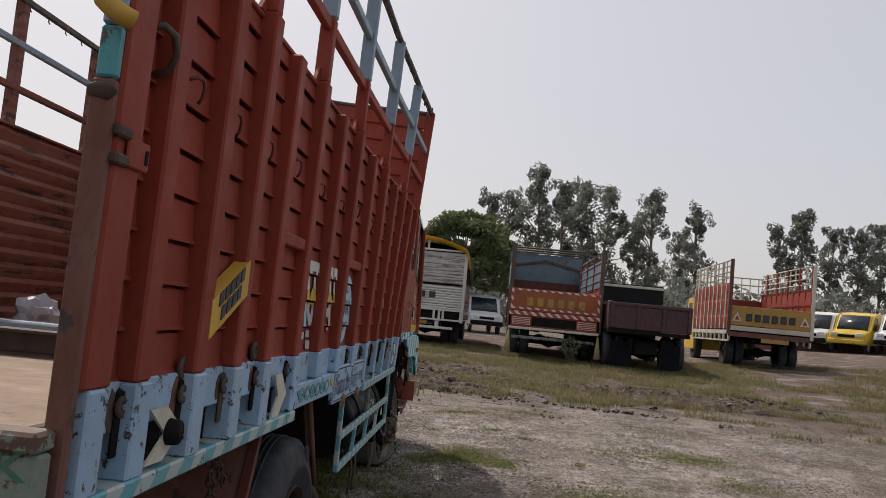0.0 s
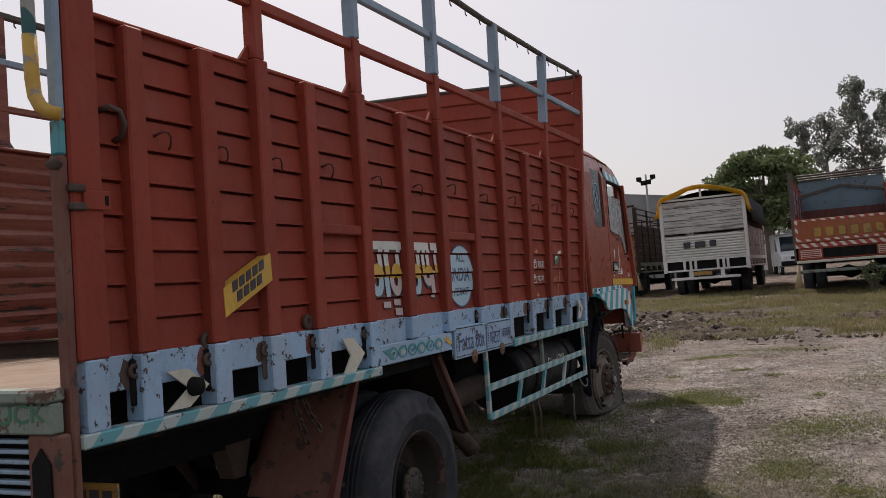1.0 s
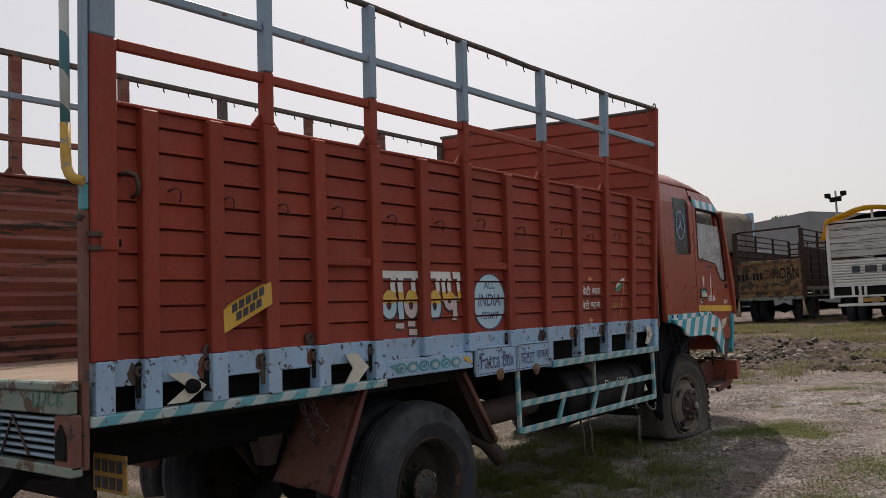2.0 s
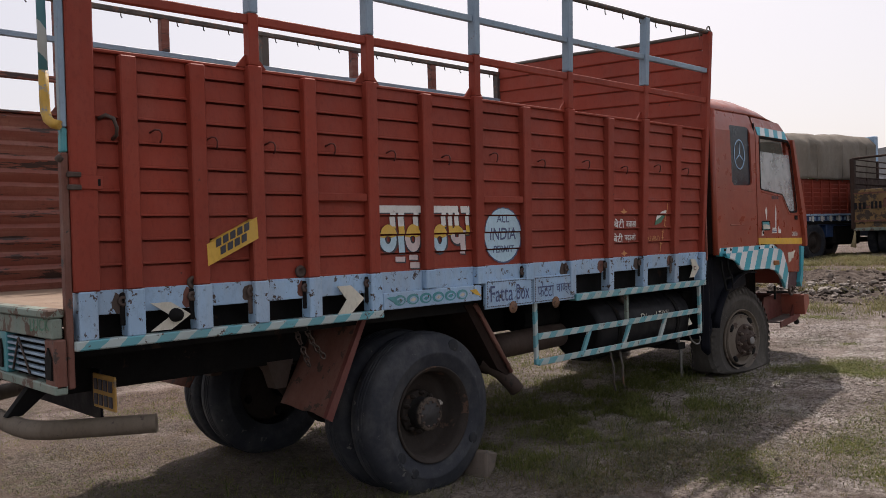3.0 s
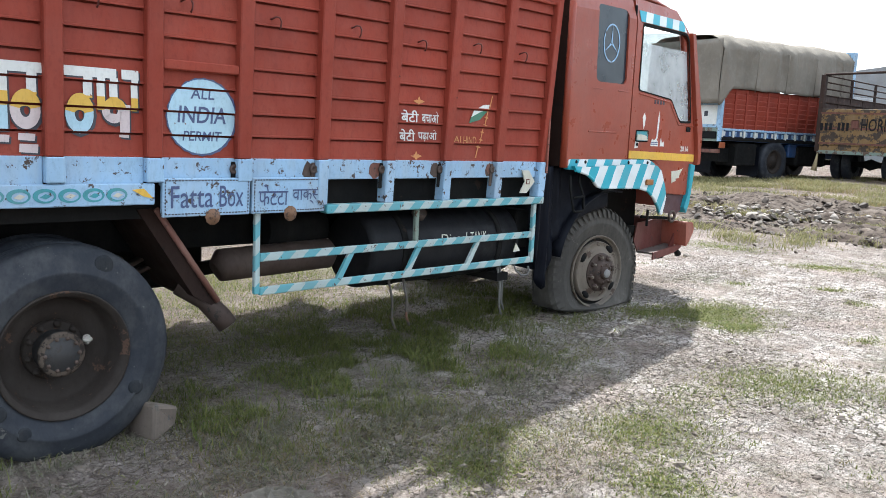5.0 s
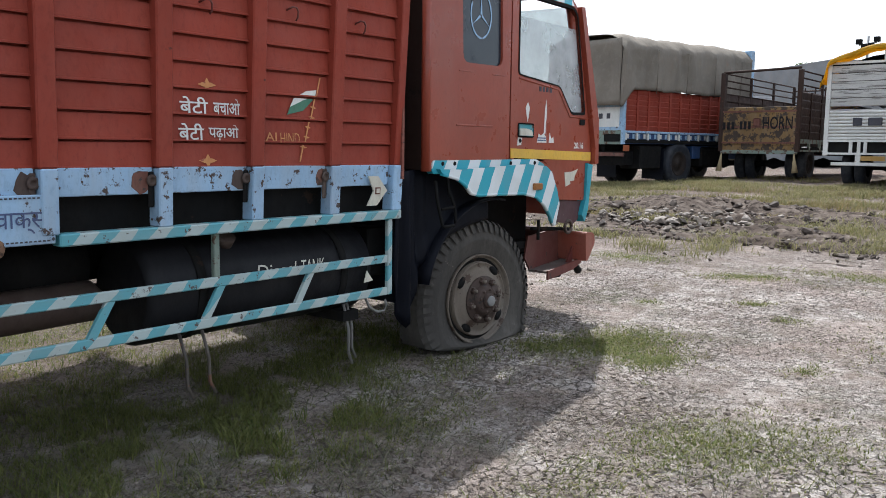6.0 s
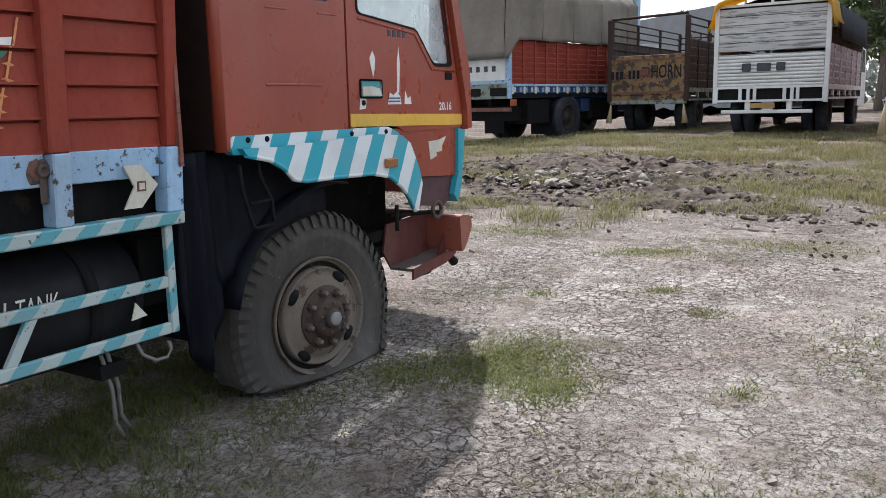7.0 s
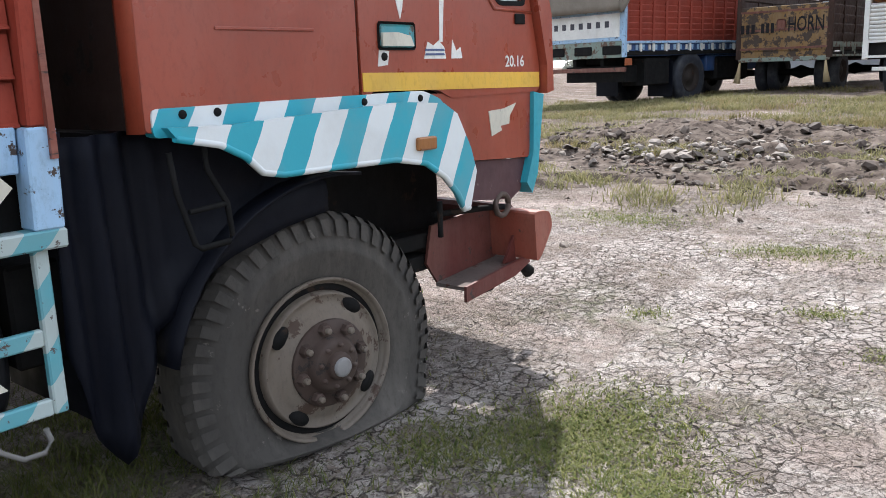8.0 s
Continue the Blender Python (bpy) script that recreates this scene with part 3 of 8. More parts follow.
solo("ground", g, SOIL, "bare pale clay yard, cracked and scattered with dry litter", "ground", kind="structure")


# ---- the red truck ----
def lean(y, z):
    """How far the sprung side wall stands out; it splays more towards the cab."""
    return 0.022 * smoothstep(2.2, 3.2, y) - 0.030 * smoothstep(5.5, 8.0, y) + (0.008 + 0.0056 * (y - 2.3) + 0.028 * smoothstep(5.5, 8.0, y)) * (z - 1.40)


def out(shape):
    """From an upright plane to the lean of the near side wall."""
    return shape.bend(lambda p: (p.x + lean(p.y, p.z), p.y, p.z))


truck = thing("cargo_truck", (-2.15, 5.6, 0.0), "worn red cargo truck with light blue skirt, flat front tyre", "truck")
POSTS = [2.25, 2.48, 2.84, 3.18, 3.535, 3.99, 4.45, 4.93, 5.44, 5.965, 6.49, 7.01, 7.54, 8.04]
TALL = {3, 5, 7, 9, 11}
Z0, Z1 = 1.402, 2.562
WALL = -1.0

# near wall: backing sheet with lapped plates
wall = part("side_wall", out(Shape().box(WALL - 0.085, WALL - 0.075, 2.30, 8.07, 1.31, Z1)), RED, truck)
ROWS, PZ, dz = 10, 1.402, 0.1205
for i in range(13):
    ya, yb = POSTS[i] + 0.03, POSTS[i + 1] - 0.03
    s = Shape()
    a = WALL
    prof = [(-0.056, dz - 0.010), (-0.050, 0.012), (-0.043, 0.006), (-0.043, 0.0), (-0.052, 0.0), (-0.062, 0.012), (-0.068, dz - 0.010)]
    s.prism([(a + px, pz) for px, pz in prof], 1, ya, yb)
    s.v = [(p[0], p[1], p[2]) for p in s.v]
    me = s.mesh("plate")
    me.materials.append(RED)
    for j in range(ROWS):
        ob = part("plate", me, RED, wall)
        z = PZ + j * dz
        yc = (ya + yb) / 2
        ob.matrix_basis = Matrix.Translation((lean(yc, z + dz / 2), yc, z)) @ Matrix.Rotation(random.uniform(-0.006, 0.006), 4, "X") @ Matrix.Translation((0, -yc, 0)) @ Matrix.Diagonal((1, 1, 1 if j < ROWS - 1 else (Z1 - z) / dz, 1))
part("top_edge", out(Shape().chamfer(WALL - 0.088, WALL - 0.028, 2.2, 8.07, Z1 - 0.006, Z1 + 0.012, 0.004)), RED, truck)

for i, y in enumerate(POSTS):
    w = 0.042 if 0 < i < 13 else 0.03
    top = 3.44 if i in TALL else Z1 - 0.01
    ztop = 2.868 if i in TALL else top
    s = Shape().chamfer(WALL - 0.085, WALL, y - w, y + w, Z0, min(ztop, Z1 + 0.02), 0.007)
    if i in TALL:
        s.chamfer(WALL - 0.072, WALL - 0.008, y - 0.031, y + 0.031, Z1 + 0.021, ztop, 0.006)
    if i == 0:
        s = Shape().chamfer(WALL - 0.055, WALL, 2.185, 2.315, 1.40, 2.85, 0.008)
    if i == 13:
        s = Shape().chamfer(WALL - 0.08, WALL - 0.005, 8.015, 8.075, Z0, 3.475, 0.006)
    p = part("post", out(s), RED, truck)
    if i in TALL:
        part("post_upper", out(Shape().chamfer(WALL - 0.075, WALL - 0.006, y - 0.029, y + 0.029, 2.870, 3.445, 0.006)), BLUE_RAIL, p, "grey-blue painted upper post")
        for sgn in (-1, 1):
            part("gusset", out(Shape().prism([(y + sgn * 0.032, Z1 + 0.013), (y + sgn * 0.092, Z1 + 0.013), (y + sgn * 0.032, Z1 + 0.085)], 0, WALL - 0.06, WALL - 0.045)), RED, p)
    if i == 0:
        part("post_upper", out(Shape().chamfer(WALL - 0.08, WALL - 0.004, 2.19, 2.31, 2.852, 3.46, 0.006)), BLUE_RAIL, p, "grey-blue painted upper post")
        part("rear_face", out(Shape().chamfer(WALL - 0.055, WALL - 0.004, 2.150, 2.182, 0.95, 2.06, 0.006)), BROWN, p, "rusted brown rear face")
        part("rear_face", out(Shape().chamfer(WALL - 0.050, WALL - 0.006, 2.152, 2.182, 2.062, 2.175, 0.006)), TEAL, p, "teal painted length")
        part("rear_face", out(Shape().chamfer(WALL - 0.050, WALL - 0.006, 2.152, 2.182, 2.177, 3.45, 0.006)), BLUE_RAIL, p, "pale blue-grey upper length")
        lump = Shape().lathe([(-0.040, 0.0), (-0.036, 0.012), (-0.020, 0.019), (0.008, 0.018), (0.020, 0.010), (0.022, 0.0)], 12, (WALL - 0.020, 2.150, 2.030))
        part("weld_lump", out(lump.bend(lambda p: Vector(p) + 0.010 * noise.noise_vector(Vector(p) * 30))), RUSTY, p, "rusty weld lump")
        plate = part("hinge_plate", out(Shape().chamfer(WALL + 0.003, WALL + 0.010, 2.225, 2.335, 1.888, 1.955, 0.004)), RED, p)
        part("slot", out(Shape().chamfer(WALL + 0.0105, WALL + 0.0115, 2.310, 2.322, 1.905, 1.938, 0.002)), CHASSIS, plate)
    # blue foot
    foot = 0.036 if 8 < i < 13 else (0.040 if i == 13 else 0.045)
    lo = 1.17 if y < 4.02 else (1.28 if y < 5.9 else 1.135)
    part("post_foot", out(Shape().chamfer(WALL - 0.08, WALL + 0.008, y - foot, y + foot, lo, Z0, 0.006)), BLUE, p, "chipped light blue foot")

ENDS = [2.3] + POSTS[3:12:2] + [8.05]
for name, z, h, mat in (("middle_rail", 2.835, 0.05, RED), ("upper_rail", 3.113, 0.045, BLUE_RAIL)):
    for ya, yb in zip(ENDS[:-1], ENDS[1:]):
        part(name, out(Shape().chamfer(WALL - 0.055, WALL - 0.02, ya + 0.03, yb - 0.03, z - h / 2, z + h / 2, 0.005)), mat, truck)
rail = part("top_rail", out(Shape().tube([(WALL - 0.04, 2.2 + 0.45 * k, 3.450 + 0.004 * math.sin(k * 2.1) + 0.022 * smoothstep(6.8, 8.05, 2.2 + 0.45 * k)) for k in range(14)], 0.021, 8)), DARK_RAIL, truck, "dark top rail with rope hooks")
for k in range(24):
    y = 2.35 + k * 0.24
    part("hook", out(Shape().tube([(WALL - 0.03, y, 3.44), (WALL - 0.029, y + 0.002, 3.395), (WALL - 0.022, y + 0.006, 3.381)], 0.0045, 5)), DARK_RAIL, rail)
part("corner_loop", out(Shape().tube([(WALL - 0.04, 8.05 + 0.03 * math.cos(a), 3.495 + 0.035 * math.sin(a)) for a in np.linspace(-0.5, 3.6, 9)], 0.007, 6)), DARK_RAIL, truck)

# little rope hooks on the plates
for i in range(1, 13):
    y = (POSTS[i] + POSTS[i + 1]) / 2 + random.uniform(-0.08, -0.02)
    z = 2.17 + random.uniform(-0.02, 0.02)
    part("hook", out(Shape().tube([(WALL - 0.05, y - 0.030, z - 0.004), (WALL - 0.022, y - 0.014, z + 0.010), (WALL - 0.012, y + 0.004, z + 0.008), (WALL - 0.010, y + 0.014, z - 0.010), (WALL - 0.014, y + 0.014, z - 0.040), (WALL - 0.022, y + 0.010, z - 0.055)], 0.0052, 6)), OLD_RED, truck)
part("handle_ring", out(Shape().tube([(WALL - 0.045, 2.345, 2.235), (WALL - 0.010, 2.365, 2.250), (WALL + 0.006, 2.395, 2.235), (WALL + 0.008, 2.410, 2.190), (WALL - 0.010, 2.414, 2.155), (WALL - 0.045, 2.410, 2.140)], 0.010, 8)), RUSTY, truck, "rusted grab ring")

# small framed hatches
for ya, yb in ((3.575, 3.945), (4.975, 5.40)):
    part("hatch_rail", out(Shape().chamfer(WALL - 0.06, WALL - 0.012, ya, yb, 1.845, 1.895, 0.006)), RED, truck)

# blue skirt
for i in range(13):
    ya, yb = POSTS[i] + 0.045, POSTS[i + 1] - 0.045
    z = 1.285 if not 4.0 < ya < 5.9 else 1.26
    part("skirt_board", out(Shape().chamfer(WALL - 0.06, WALL - 0.035, ya, yb, z, Z0 + 0.002, 0.004)), BLUE, truck)
part("skirt_beam", out(Shape().chamfer(WALL - 0.07, WALL + 0.012, 2.18, 4.04, 1.125, 1.172, 0.006)), STRIPE_BEAM, truck, "teal and white striped steel beam")
part("skirt_beam", out(Shape().chamfer(WALL - 0.07, WALL + 0.008, 6.0, 8.085, 1.083, 1.136, 0.006)), STRIPE_BEAM, truck, "teal and white striped steel beam")
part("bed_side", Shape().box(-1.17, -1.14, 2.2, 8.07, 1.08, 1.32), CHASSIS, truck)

# rusty latches on the skirt
for i in (1, 2, 3, 4, 5, 8, 9, 10, 11, 12):
    y = POSTS[i] - 0.055
    l = part("latch", out(Shape().chamfer(WALL - 0.036, WALL - 0.024, y - 0.014, y + 0.014, 1.225, 1.385, 0.005)), CHASSIS if i % 3 else RUSTY, truck, "rusted hinge latch")
    part("eye", out(Shape().lathe([(-0.012, 0.016), (-0.004, 0.027), (0.003, 0.026), (0.004, 0.013), (-0.004, 0.011), (-0.004, 0.0)], 12, (WALL - 0.020, y, 1.345))), RUSTY, l)
for y, z in ((3.46, 1.44), (2.80, 1.415)):
    part("eye", out(Shape().lathe([(-0.012, 0.02), (-0.004, 0.036), (0.006, 0.034), (0.008, 0.018), (-0.002, 0.015), (-0.002, 0.0)], 14, (WALL - 0.035, y, z))), RUSTY, truck)

# bare rusted patches where the latches have rubbed
rng = np.random.default_rng(12)
for i, ry, rz in ((1, 0.030, 0.050), (2, 0.028, 0.055), (3, 0.025, 0.045), (4, 0.026, 0.05), (9, 0.040, 0.052), (10, 0.052, 0.055), (11, 0.042, 0.056), (12, 0.030, 0.05)):
    yc, zc = POSTS[i] - 0.048 - ry, 1.338
    loop = [(min(POSTS[i] - 0.046, yc + ry * math.cos(a) * rng.uniform(0.75, 1.25)), zc + rz * math.sin(a) * rng.uniform(0.8, 1.1)) for a in np.linspace(0, 6.2832, 15)[:-1]]
    part("rust_patch", out(Shape().prism(loop, 0, WALL - 0.036, WALL - 0.033)), RUSTY if i % 2 else BROWN, truck, "bare rusted patch on the skirt")

# white arrows in the skirt's slots
def arrow(y0, y1, notch, name="arrow_plate"):
    zc, h = 1.255, 0.085 if notch < 0.5 else 0.07
    pts = [(y0, zc + h), (y0 + (y1 - y0) * 0.5, zc + h), (y1, zc), (y0 + (y1 - y0) * 0.5, zc - h), (y0, zc - h), (y0 + (y1 - y0) * notch, zc)]
    return part(name, out(Shape().prism(pts, 0, WALL - 0.012, WALL - 0.004)), CREAM, truck, "cream painted arrow plate")


first = arrow(2.555, 2.765, 0.50)
part("round_cap", out(Shape().lathe([(0, 0.036), (0.028, 0.032), (0.03, 0.0)], 20, (WALL - 0.004, 2.682, 1.257))), CHASSIS, first, "black rubber cap")
arrow(3.695, 3.895, 0.35)
last = arrow(7.80, 7.96, 0.3)
part("mark", out(Shape().prism([(7.86, 1.235), (7.90, 1.235), (7.90, 1.275), (7.86, 1.275)], 0, WALL - 0.004, WALL - 0.001)), BROWN, last)
part("mark", out(Shape().prism([(7.867, 1.242), (7.893, 1.242), (7.893, 1.268), (7.867, 1.268)], 0, WALL - 0.002, WALL + 0.001)), CREAM, last)

# ornament board over the rear wheel
board = part("ornament_board", out(Shape().chamfer(WALL - 0.03, WALL - 0.002, 4.045, 4.93, 1.168, 1.275, 0.005)), BLUE, truck, "light blue board with a painted garland")
for k in range(6):
    y = 4.175 + k * 0.112
    oval = [(y + 0.052 * math.cos(a), 1.222 + 0.034 * math.sin(a)) for a in np.linspace(0, 5.98, 20)]
    core = [(y + 0.006 + 0.036 * math.cos(a), 1.219 + 0.022 * math.sin(a)) for a in np.linspace(0, 5.98, 20)]
    part("scroll", out(holed(oval, [core], WALL - 0.001, WALL + 0.001)), TEAL, board)
    part("petal", out(Shape().prism([(y - 0.022, 1.216), (y + 0.004, 1.232), (y + 0.030, 1.222), (y + 0.006, 1.207)], 0, WALL - 0.001, WALL + 0.001)), CREAM if k % 2 else TEAL, board)
for k, y in enumerate((4.07, 4.81)):
    part("leaf", out(Shape().prism([(y, 1.245), (y + 0.06, 1.25), (y + 0.11, 1.20), (y + 0.06, 1.21)], 0, WALL - 0.002, WALL + 0.002)), TEAL if k == 0 else YELLOW, board)

# the two name boards
for ya, yb, txt, w, h in ((4.97, 5.475, "Fatta Box", 0.42, 0.115), (5.49, 5.985, "फेटटा वाक्स", 0.42, 0.115)):
    bd = part("name_board", out(Shape().chamfer(WALL - 0.03, WALL, ya, yb, 1.10, 1.30, 0.004)), BLUE, truck, "light blue board with dark painted lettering")
    for wd, at, ww in by_word(txt, w):
        hh = h if wd != "वाक्स" else h * 0.76
        part("lettering", out(on_side(letters(wd, hh, width=ww, bold=0.004), ya + (yb - ya - w) / 2 + at, 1.145, WALL + 0.003)), DECAL_BLUE, bd)
    e = Shape()
    for k in range(26):
        f = k / 26
        y = ya + 0.012 + f * (yb - ya - 0.03)
        for z in (1.112, 1.285):
            e.box(WALL + 0.001, WALL + 0.003, y, y + 0.011, z, z + 0.006)
    for k in range(10):
        z = 1.115 + k * 0.0175
        for y in (ya + 0.010, yb - 0.016):
            e.box(WALL + 0.001, WALL + 0.003, y, y + 0.006, z, z + 0.010)
    part("dashed_border", out(e), DECAL_DARK, bd)
    yc = ya + (0.28 if "F" in txt else 0.25)
    part("rosette", out(Shape().lathe([(0.0, 0.045), (0.005, 0.042), (0.008, 0.022), (0.012, 0.018), (0.013, 0.0)], 10, (WALL + 0.004, yc, 1.095))), ROSETTE, bd, "rusted round boss")

# slanting yellow plate with the registration as bars
a = [(2.862, 1.612), (3.160, 1.752), (3.166, 1.636), (2.866, 1.497)]
plate = part("registration_panel", out(Shape().prism(a, 0, WALL - 0.045, WALL + 0.003)), YELLOW, truck, "yellow painted panel with dark marks")
for row, (n, z0, y0) in enumerate(((5, 0.055, 0.05), (4, 0.004, 0.075))):
    for k in range(n):
        y = 2.862 + y0 + k * 0.042
        z = 1.515 + z0 + (y - 2.862) * 0.466
        part("mark", out(Shape().prism([(y, z), (y + 0.030, z + 0.014), (y + 0.030, z + 0.055), (y, z + 0.041)], 0, WALL + 0.003, WALL + 0.006)), DECAL_DARK, plate)


# paint on the plates: every patch is cut at the laps and lies on the slant of its plate
def cut(poly, z, keep_above):
    res = []
    for (ya, za), (yb, zb) in zip(poly, poly[1:] + poly[:1]):
        ina, inb = (za >= z) == keep_above, (zb >= z) == keep_above
        if ina:
            res.append((ya, za))
        if ina != inb:
            f = (z - za) / (zb - za)
            res.append((ya + (yb - ya) * f, z))
    return res


def painted(loops, level=0):
    """Flat patches given as loops of (y, z), laid on the plates; level: the coat, from below."""
    s = Shape()
    for loop in loops:
        pts = [Vector((y, z, 0)) for y, z in loop]
        tris = [(0, 1, 2)] if len(loop) == 3 else tessellate_polygon([pts])
        for tri in tris:
            poly = [tuple(loop[k]) for k in tri]
            for j in range(ROWS):
                za = PZ + j * dz
                if max(p[1] for p in poly) < za or min(p[1] for p in poly) > za + dz:
                    continue
                piece = cut(cut(poly, za + 0.0005, True), za + dz - 0.0105, False)
                if len(piece) > 2:
                    s.add([(WALL - 0.0415 - 0.0105 * (p[1] - za) / dz + 0.0012 * level, p[0], p[1]) for p in piece], [tuple(range(len(piece)))])
    return out(s)


def text_loops(text, height, width, y, z, bold=0.0, sketch=0.0):
    """The faces of a line of letters as loops of (y, z)."""
    sh = letters(text, height, width=width, bold=bold)
    return [[(y + sh.v[i][0] + sketch * sh.v[i][2], z + sh.v[i][2]) for i in f] for f in sh.f]


def box_loop(y0, y1, z0, z1):
    return [(y0, z0), (y1, z0), (y1, z1), (y0, z1)]


def band_ring(yc, zc, ry, rz, hy, hz, lo, hi, shift=0.0):
    """The part between the angles lo and hi of a thick oval ring with an oval hole."""
    a = np.linspace(radians(lo), radians(hi), 13)
    o = [(yc + ry * math.cos(t), zc + rz * math.sin(t)) for t in a]
    i = [(yc + shift + hy * math.cos(t), zc + hz * math.sin(t)) for t in a]
    return [[o[k], o[k + 1], i[k + 1], i[k]] for k in range(12)]


def up(loops):
    return [[(y, z + 0.016) for y, z in loop] for loop in loops]


def word(y0, rings, stems, strokes, bar_gap=()):
    """A painted word: white headline and stems, yellow shoulders, pale bowls, all edged in black."""
    bars = [box_loop(y0 + p, y0 + q, 1.762, 1.808) for p, q in bar_gap]
    dark, white, yellow, pale, rose, caps = [], list(bars), [], [], [], []
    for p, q, za, zb in stems:
        white.append(box_loop(y0 + p, y0 + q, max(za, 1.675), zb))
        if za < 1.675:
            yellow.append(box_loop(y0 + p, y0 + q, max(za, 1.612), 1.675))
        if za < 1.612:
            pale.append(box_loop(y0 + p, y0 + q, za, 1.612))
    for p, q, za, zb in strokes:
        rose.append([(y0 + p, za + 0.004), (y0 + q, za), (y0 + q + 0.004, zb), (y0 + p + 0.003, zb + 0.002)])
    for yc, zc, ry, rz, tone in rings:
        caps.append(band_ring(y0 + yc, zc, ry, rz, ry * 0.34, rz * 0.16, 8, 172))
        (rose if tone else pale).extend(band_ring(y0 + yc, zc, ry, rz, ry * 0.34, rz * 0.40, 172, 368))
        dark += band_ring(y0 + yc + 0.006, zc - 0.007, ry + 0.010, rz + 0.010, ry * 0.16, rz * 0.2, 0, 360)
    for loop in white + yellow + pale[:len(stems)] + rose:
        if len(loop) == 4:
            dark.append([(p + 0.009, q - 0.009) for p, q in loop])
    w = part("painted_word", painted(up(white), 2), WHITE, truck, "white and yellow block lettering edged in black")
    part("outline", painted(up(dark), 0), DECAL_DARK, w)
    for loops in [[loop] for loop in yellow] + caps:
        part("shoulder", painted(up(loops), 3), YELLOW, w, "yellow painted band")
    part("bowl", painted(up(pale), 2), DISC_BLUE, w, "pale blue painted lower half")
    if rose:
        part("bowl", painted(up(rose), 2), ROSE, w, "pale rose painted lower half")


word(4.050, ((0.078, 1.600, 0.072, 0.088, 0), (0.287, 1.598, 0.066, 0.090, 1)),
     ((0.095, 0.140, 1.662, 1.765), (0.163, 0.212, 1.500, 1.765), (0.292, 0.335, 1.665, 1.765)),
     ((0.135, 0.215, 1.447, 1.480), (0.253, 0.325, 1.455, 1.488), (0.256, 0.336, 1.400, 1.440)), ((0.0, 0.365),))
word(4.505, ((0.072, 1.590, 0.066, 0.095, 0), (0.235, 1.612, 0.058, 0.062, 1)),
     ((0.088, 0.130, 1.665, 1.765), (0.152, 0.190, 1.612, 1.765), (0.212, 0.252, 1.655, 1.765), (0.318, 0.352, 1.612, 1.765)),
     ((0.190, 0.262, 1.565, 1.595), (0.262, 0.310, 1.480, 1.640)), ((0.0, 0.245), (0.270, 0.355)))

DISC = (5.205, 1.617, 0.192)
around = [(DISC[0] + DISC[2] * math.cos(t), DISC[1] + DISC[2] * math.sin(t)) for t in np.linspace(0, 6.2832, 41)[:-1]]
disc = part("permit_disc", painted([around], 1), DISC_BLUE, truck, "pale blue painted disc with dark lettering")
part("disc_edge", painted(band_ring(DISC[0] + 0.004, DISC[1] - 0.002, 0.205, 0.204, 0.180, 0.180, 0, 360) + band_ring(DISC[0] + 0.004, DISC[1] - 0.002, 0.205, 0.204, 0.180, 0.180, 14, 374), 0), DECAL_BLUE, disc)
for txt, w, h, z in (("ALL", 0.135, 0.056, 1.708), ("INDIA", 0.275, 0.086, 1.584), ("PERMIT", 0.215, 0.050, 1.492)):
    part("lettering", painted(text_loops(txt, h, w, DISC[0] - w / 2, z, 0.012, 0.10), 2), DECAL_BLUE, disc)

for txt, w, h, y, z in (("बेटी बचाओ", 0.335, 0.076, 6.590, 1.650), ("बेटी पढ़ाओ", 0.335, 0.076, 6.585, 1.528)):
    for wd, at, ww in by_word(txt, w):
        part("painted_line", painted(text_loops(wd, h, ww, y + at, z, 0.012), 1), WHITE, truck, "small white painted lettering")
for y, z in ((6.735, 1.785), (6.745, 1.432)):
    loops = [[(y + sx * 0.052, z), (y + sx * 0.016, z + 0.012), (y + sx * 0.010, z), (y + sx * 0.016, z - 0.012)] for sx in (-1, 1)]
    loops += [[(y, z + sz * 0.032), (y + 0.013, z + sz * 0.012), (y, z + sz * 0.008), (y - 0.013, z + sz * 0.012)] for sz in (-1, 1)]
    loops += [[(y + 0.020 * math.cos(t), z + 0.015 * math.sin(t)) for t in np.linspace(0, 6.2832, 11)[:-1]]]
    part("painted_star", painted(loops, 1), PALE_ORANGE, truck, "faded orange painted flower")
flag = part("painted_flag", painted([[(7.345, 1.792), (7.415, 1.800), (7.405, 1.765), (7.335, 1.745), (7.24, 1.705), (7.27, 1.755)]], 1), WHITE, truck, "painted flag on a yellow staff")
part("green_band", painted([[(7.24, 1.705), (7.335, 1.745), (7.405, 1.765), (7.395, 1.745), (7.33, 1.69), (7.22, 1.665)]], 1), GREEN, flag)
part("staff", painted([[(7.437, 1.865), (7.446, 1.865), (7.322, 1.425), (7.312, 1.425)]], 2), PALE_ORANGE, flag)
loops = []
for k in range(6):
    z = 1.50 + k * 0.052
    y = 7.340 + k * 0.0145
    loops += [[(y - 0.026 + 0.006 * (k % 2), z + 0.004), (y - 0.004, z + 0.009), (y - 0.002, z - 0.004)], [(y + 0.004, z - 0.006), (y + 0.028 - 0.005 * (k % 3), z - 0.002), (y + 0.002, z + 0.007)]]
part("ribbon", painted(loops, 3), PALE_ORANGE, flag)
for wd, at, ww in by_word("JAI HIND", 0.25):
    part("painted_line", painted(text_loops(wd, 0.058, ww, 7.060 + at, 1.515), 1), PALE_ORANGE, truck, "small faded orange painted lettering")

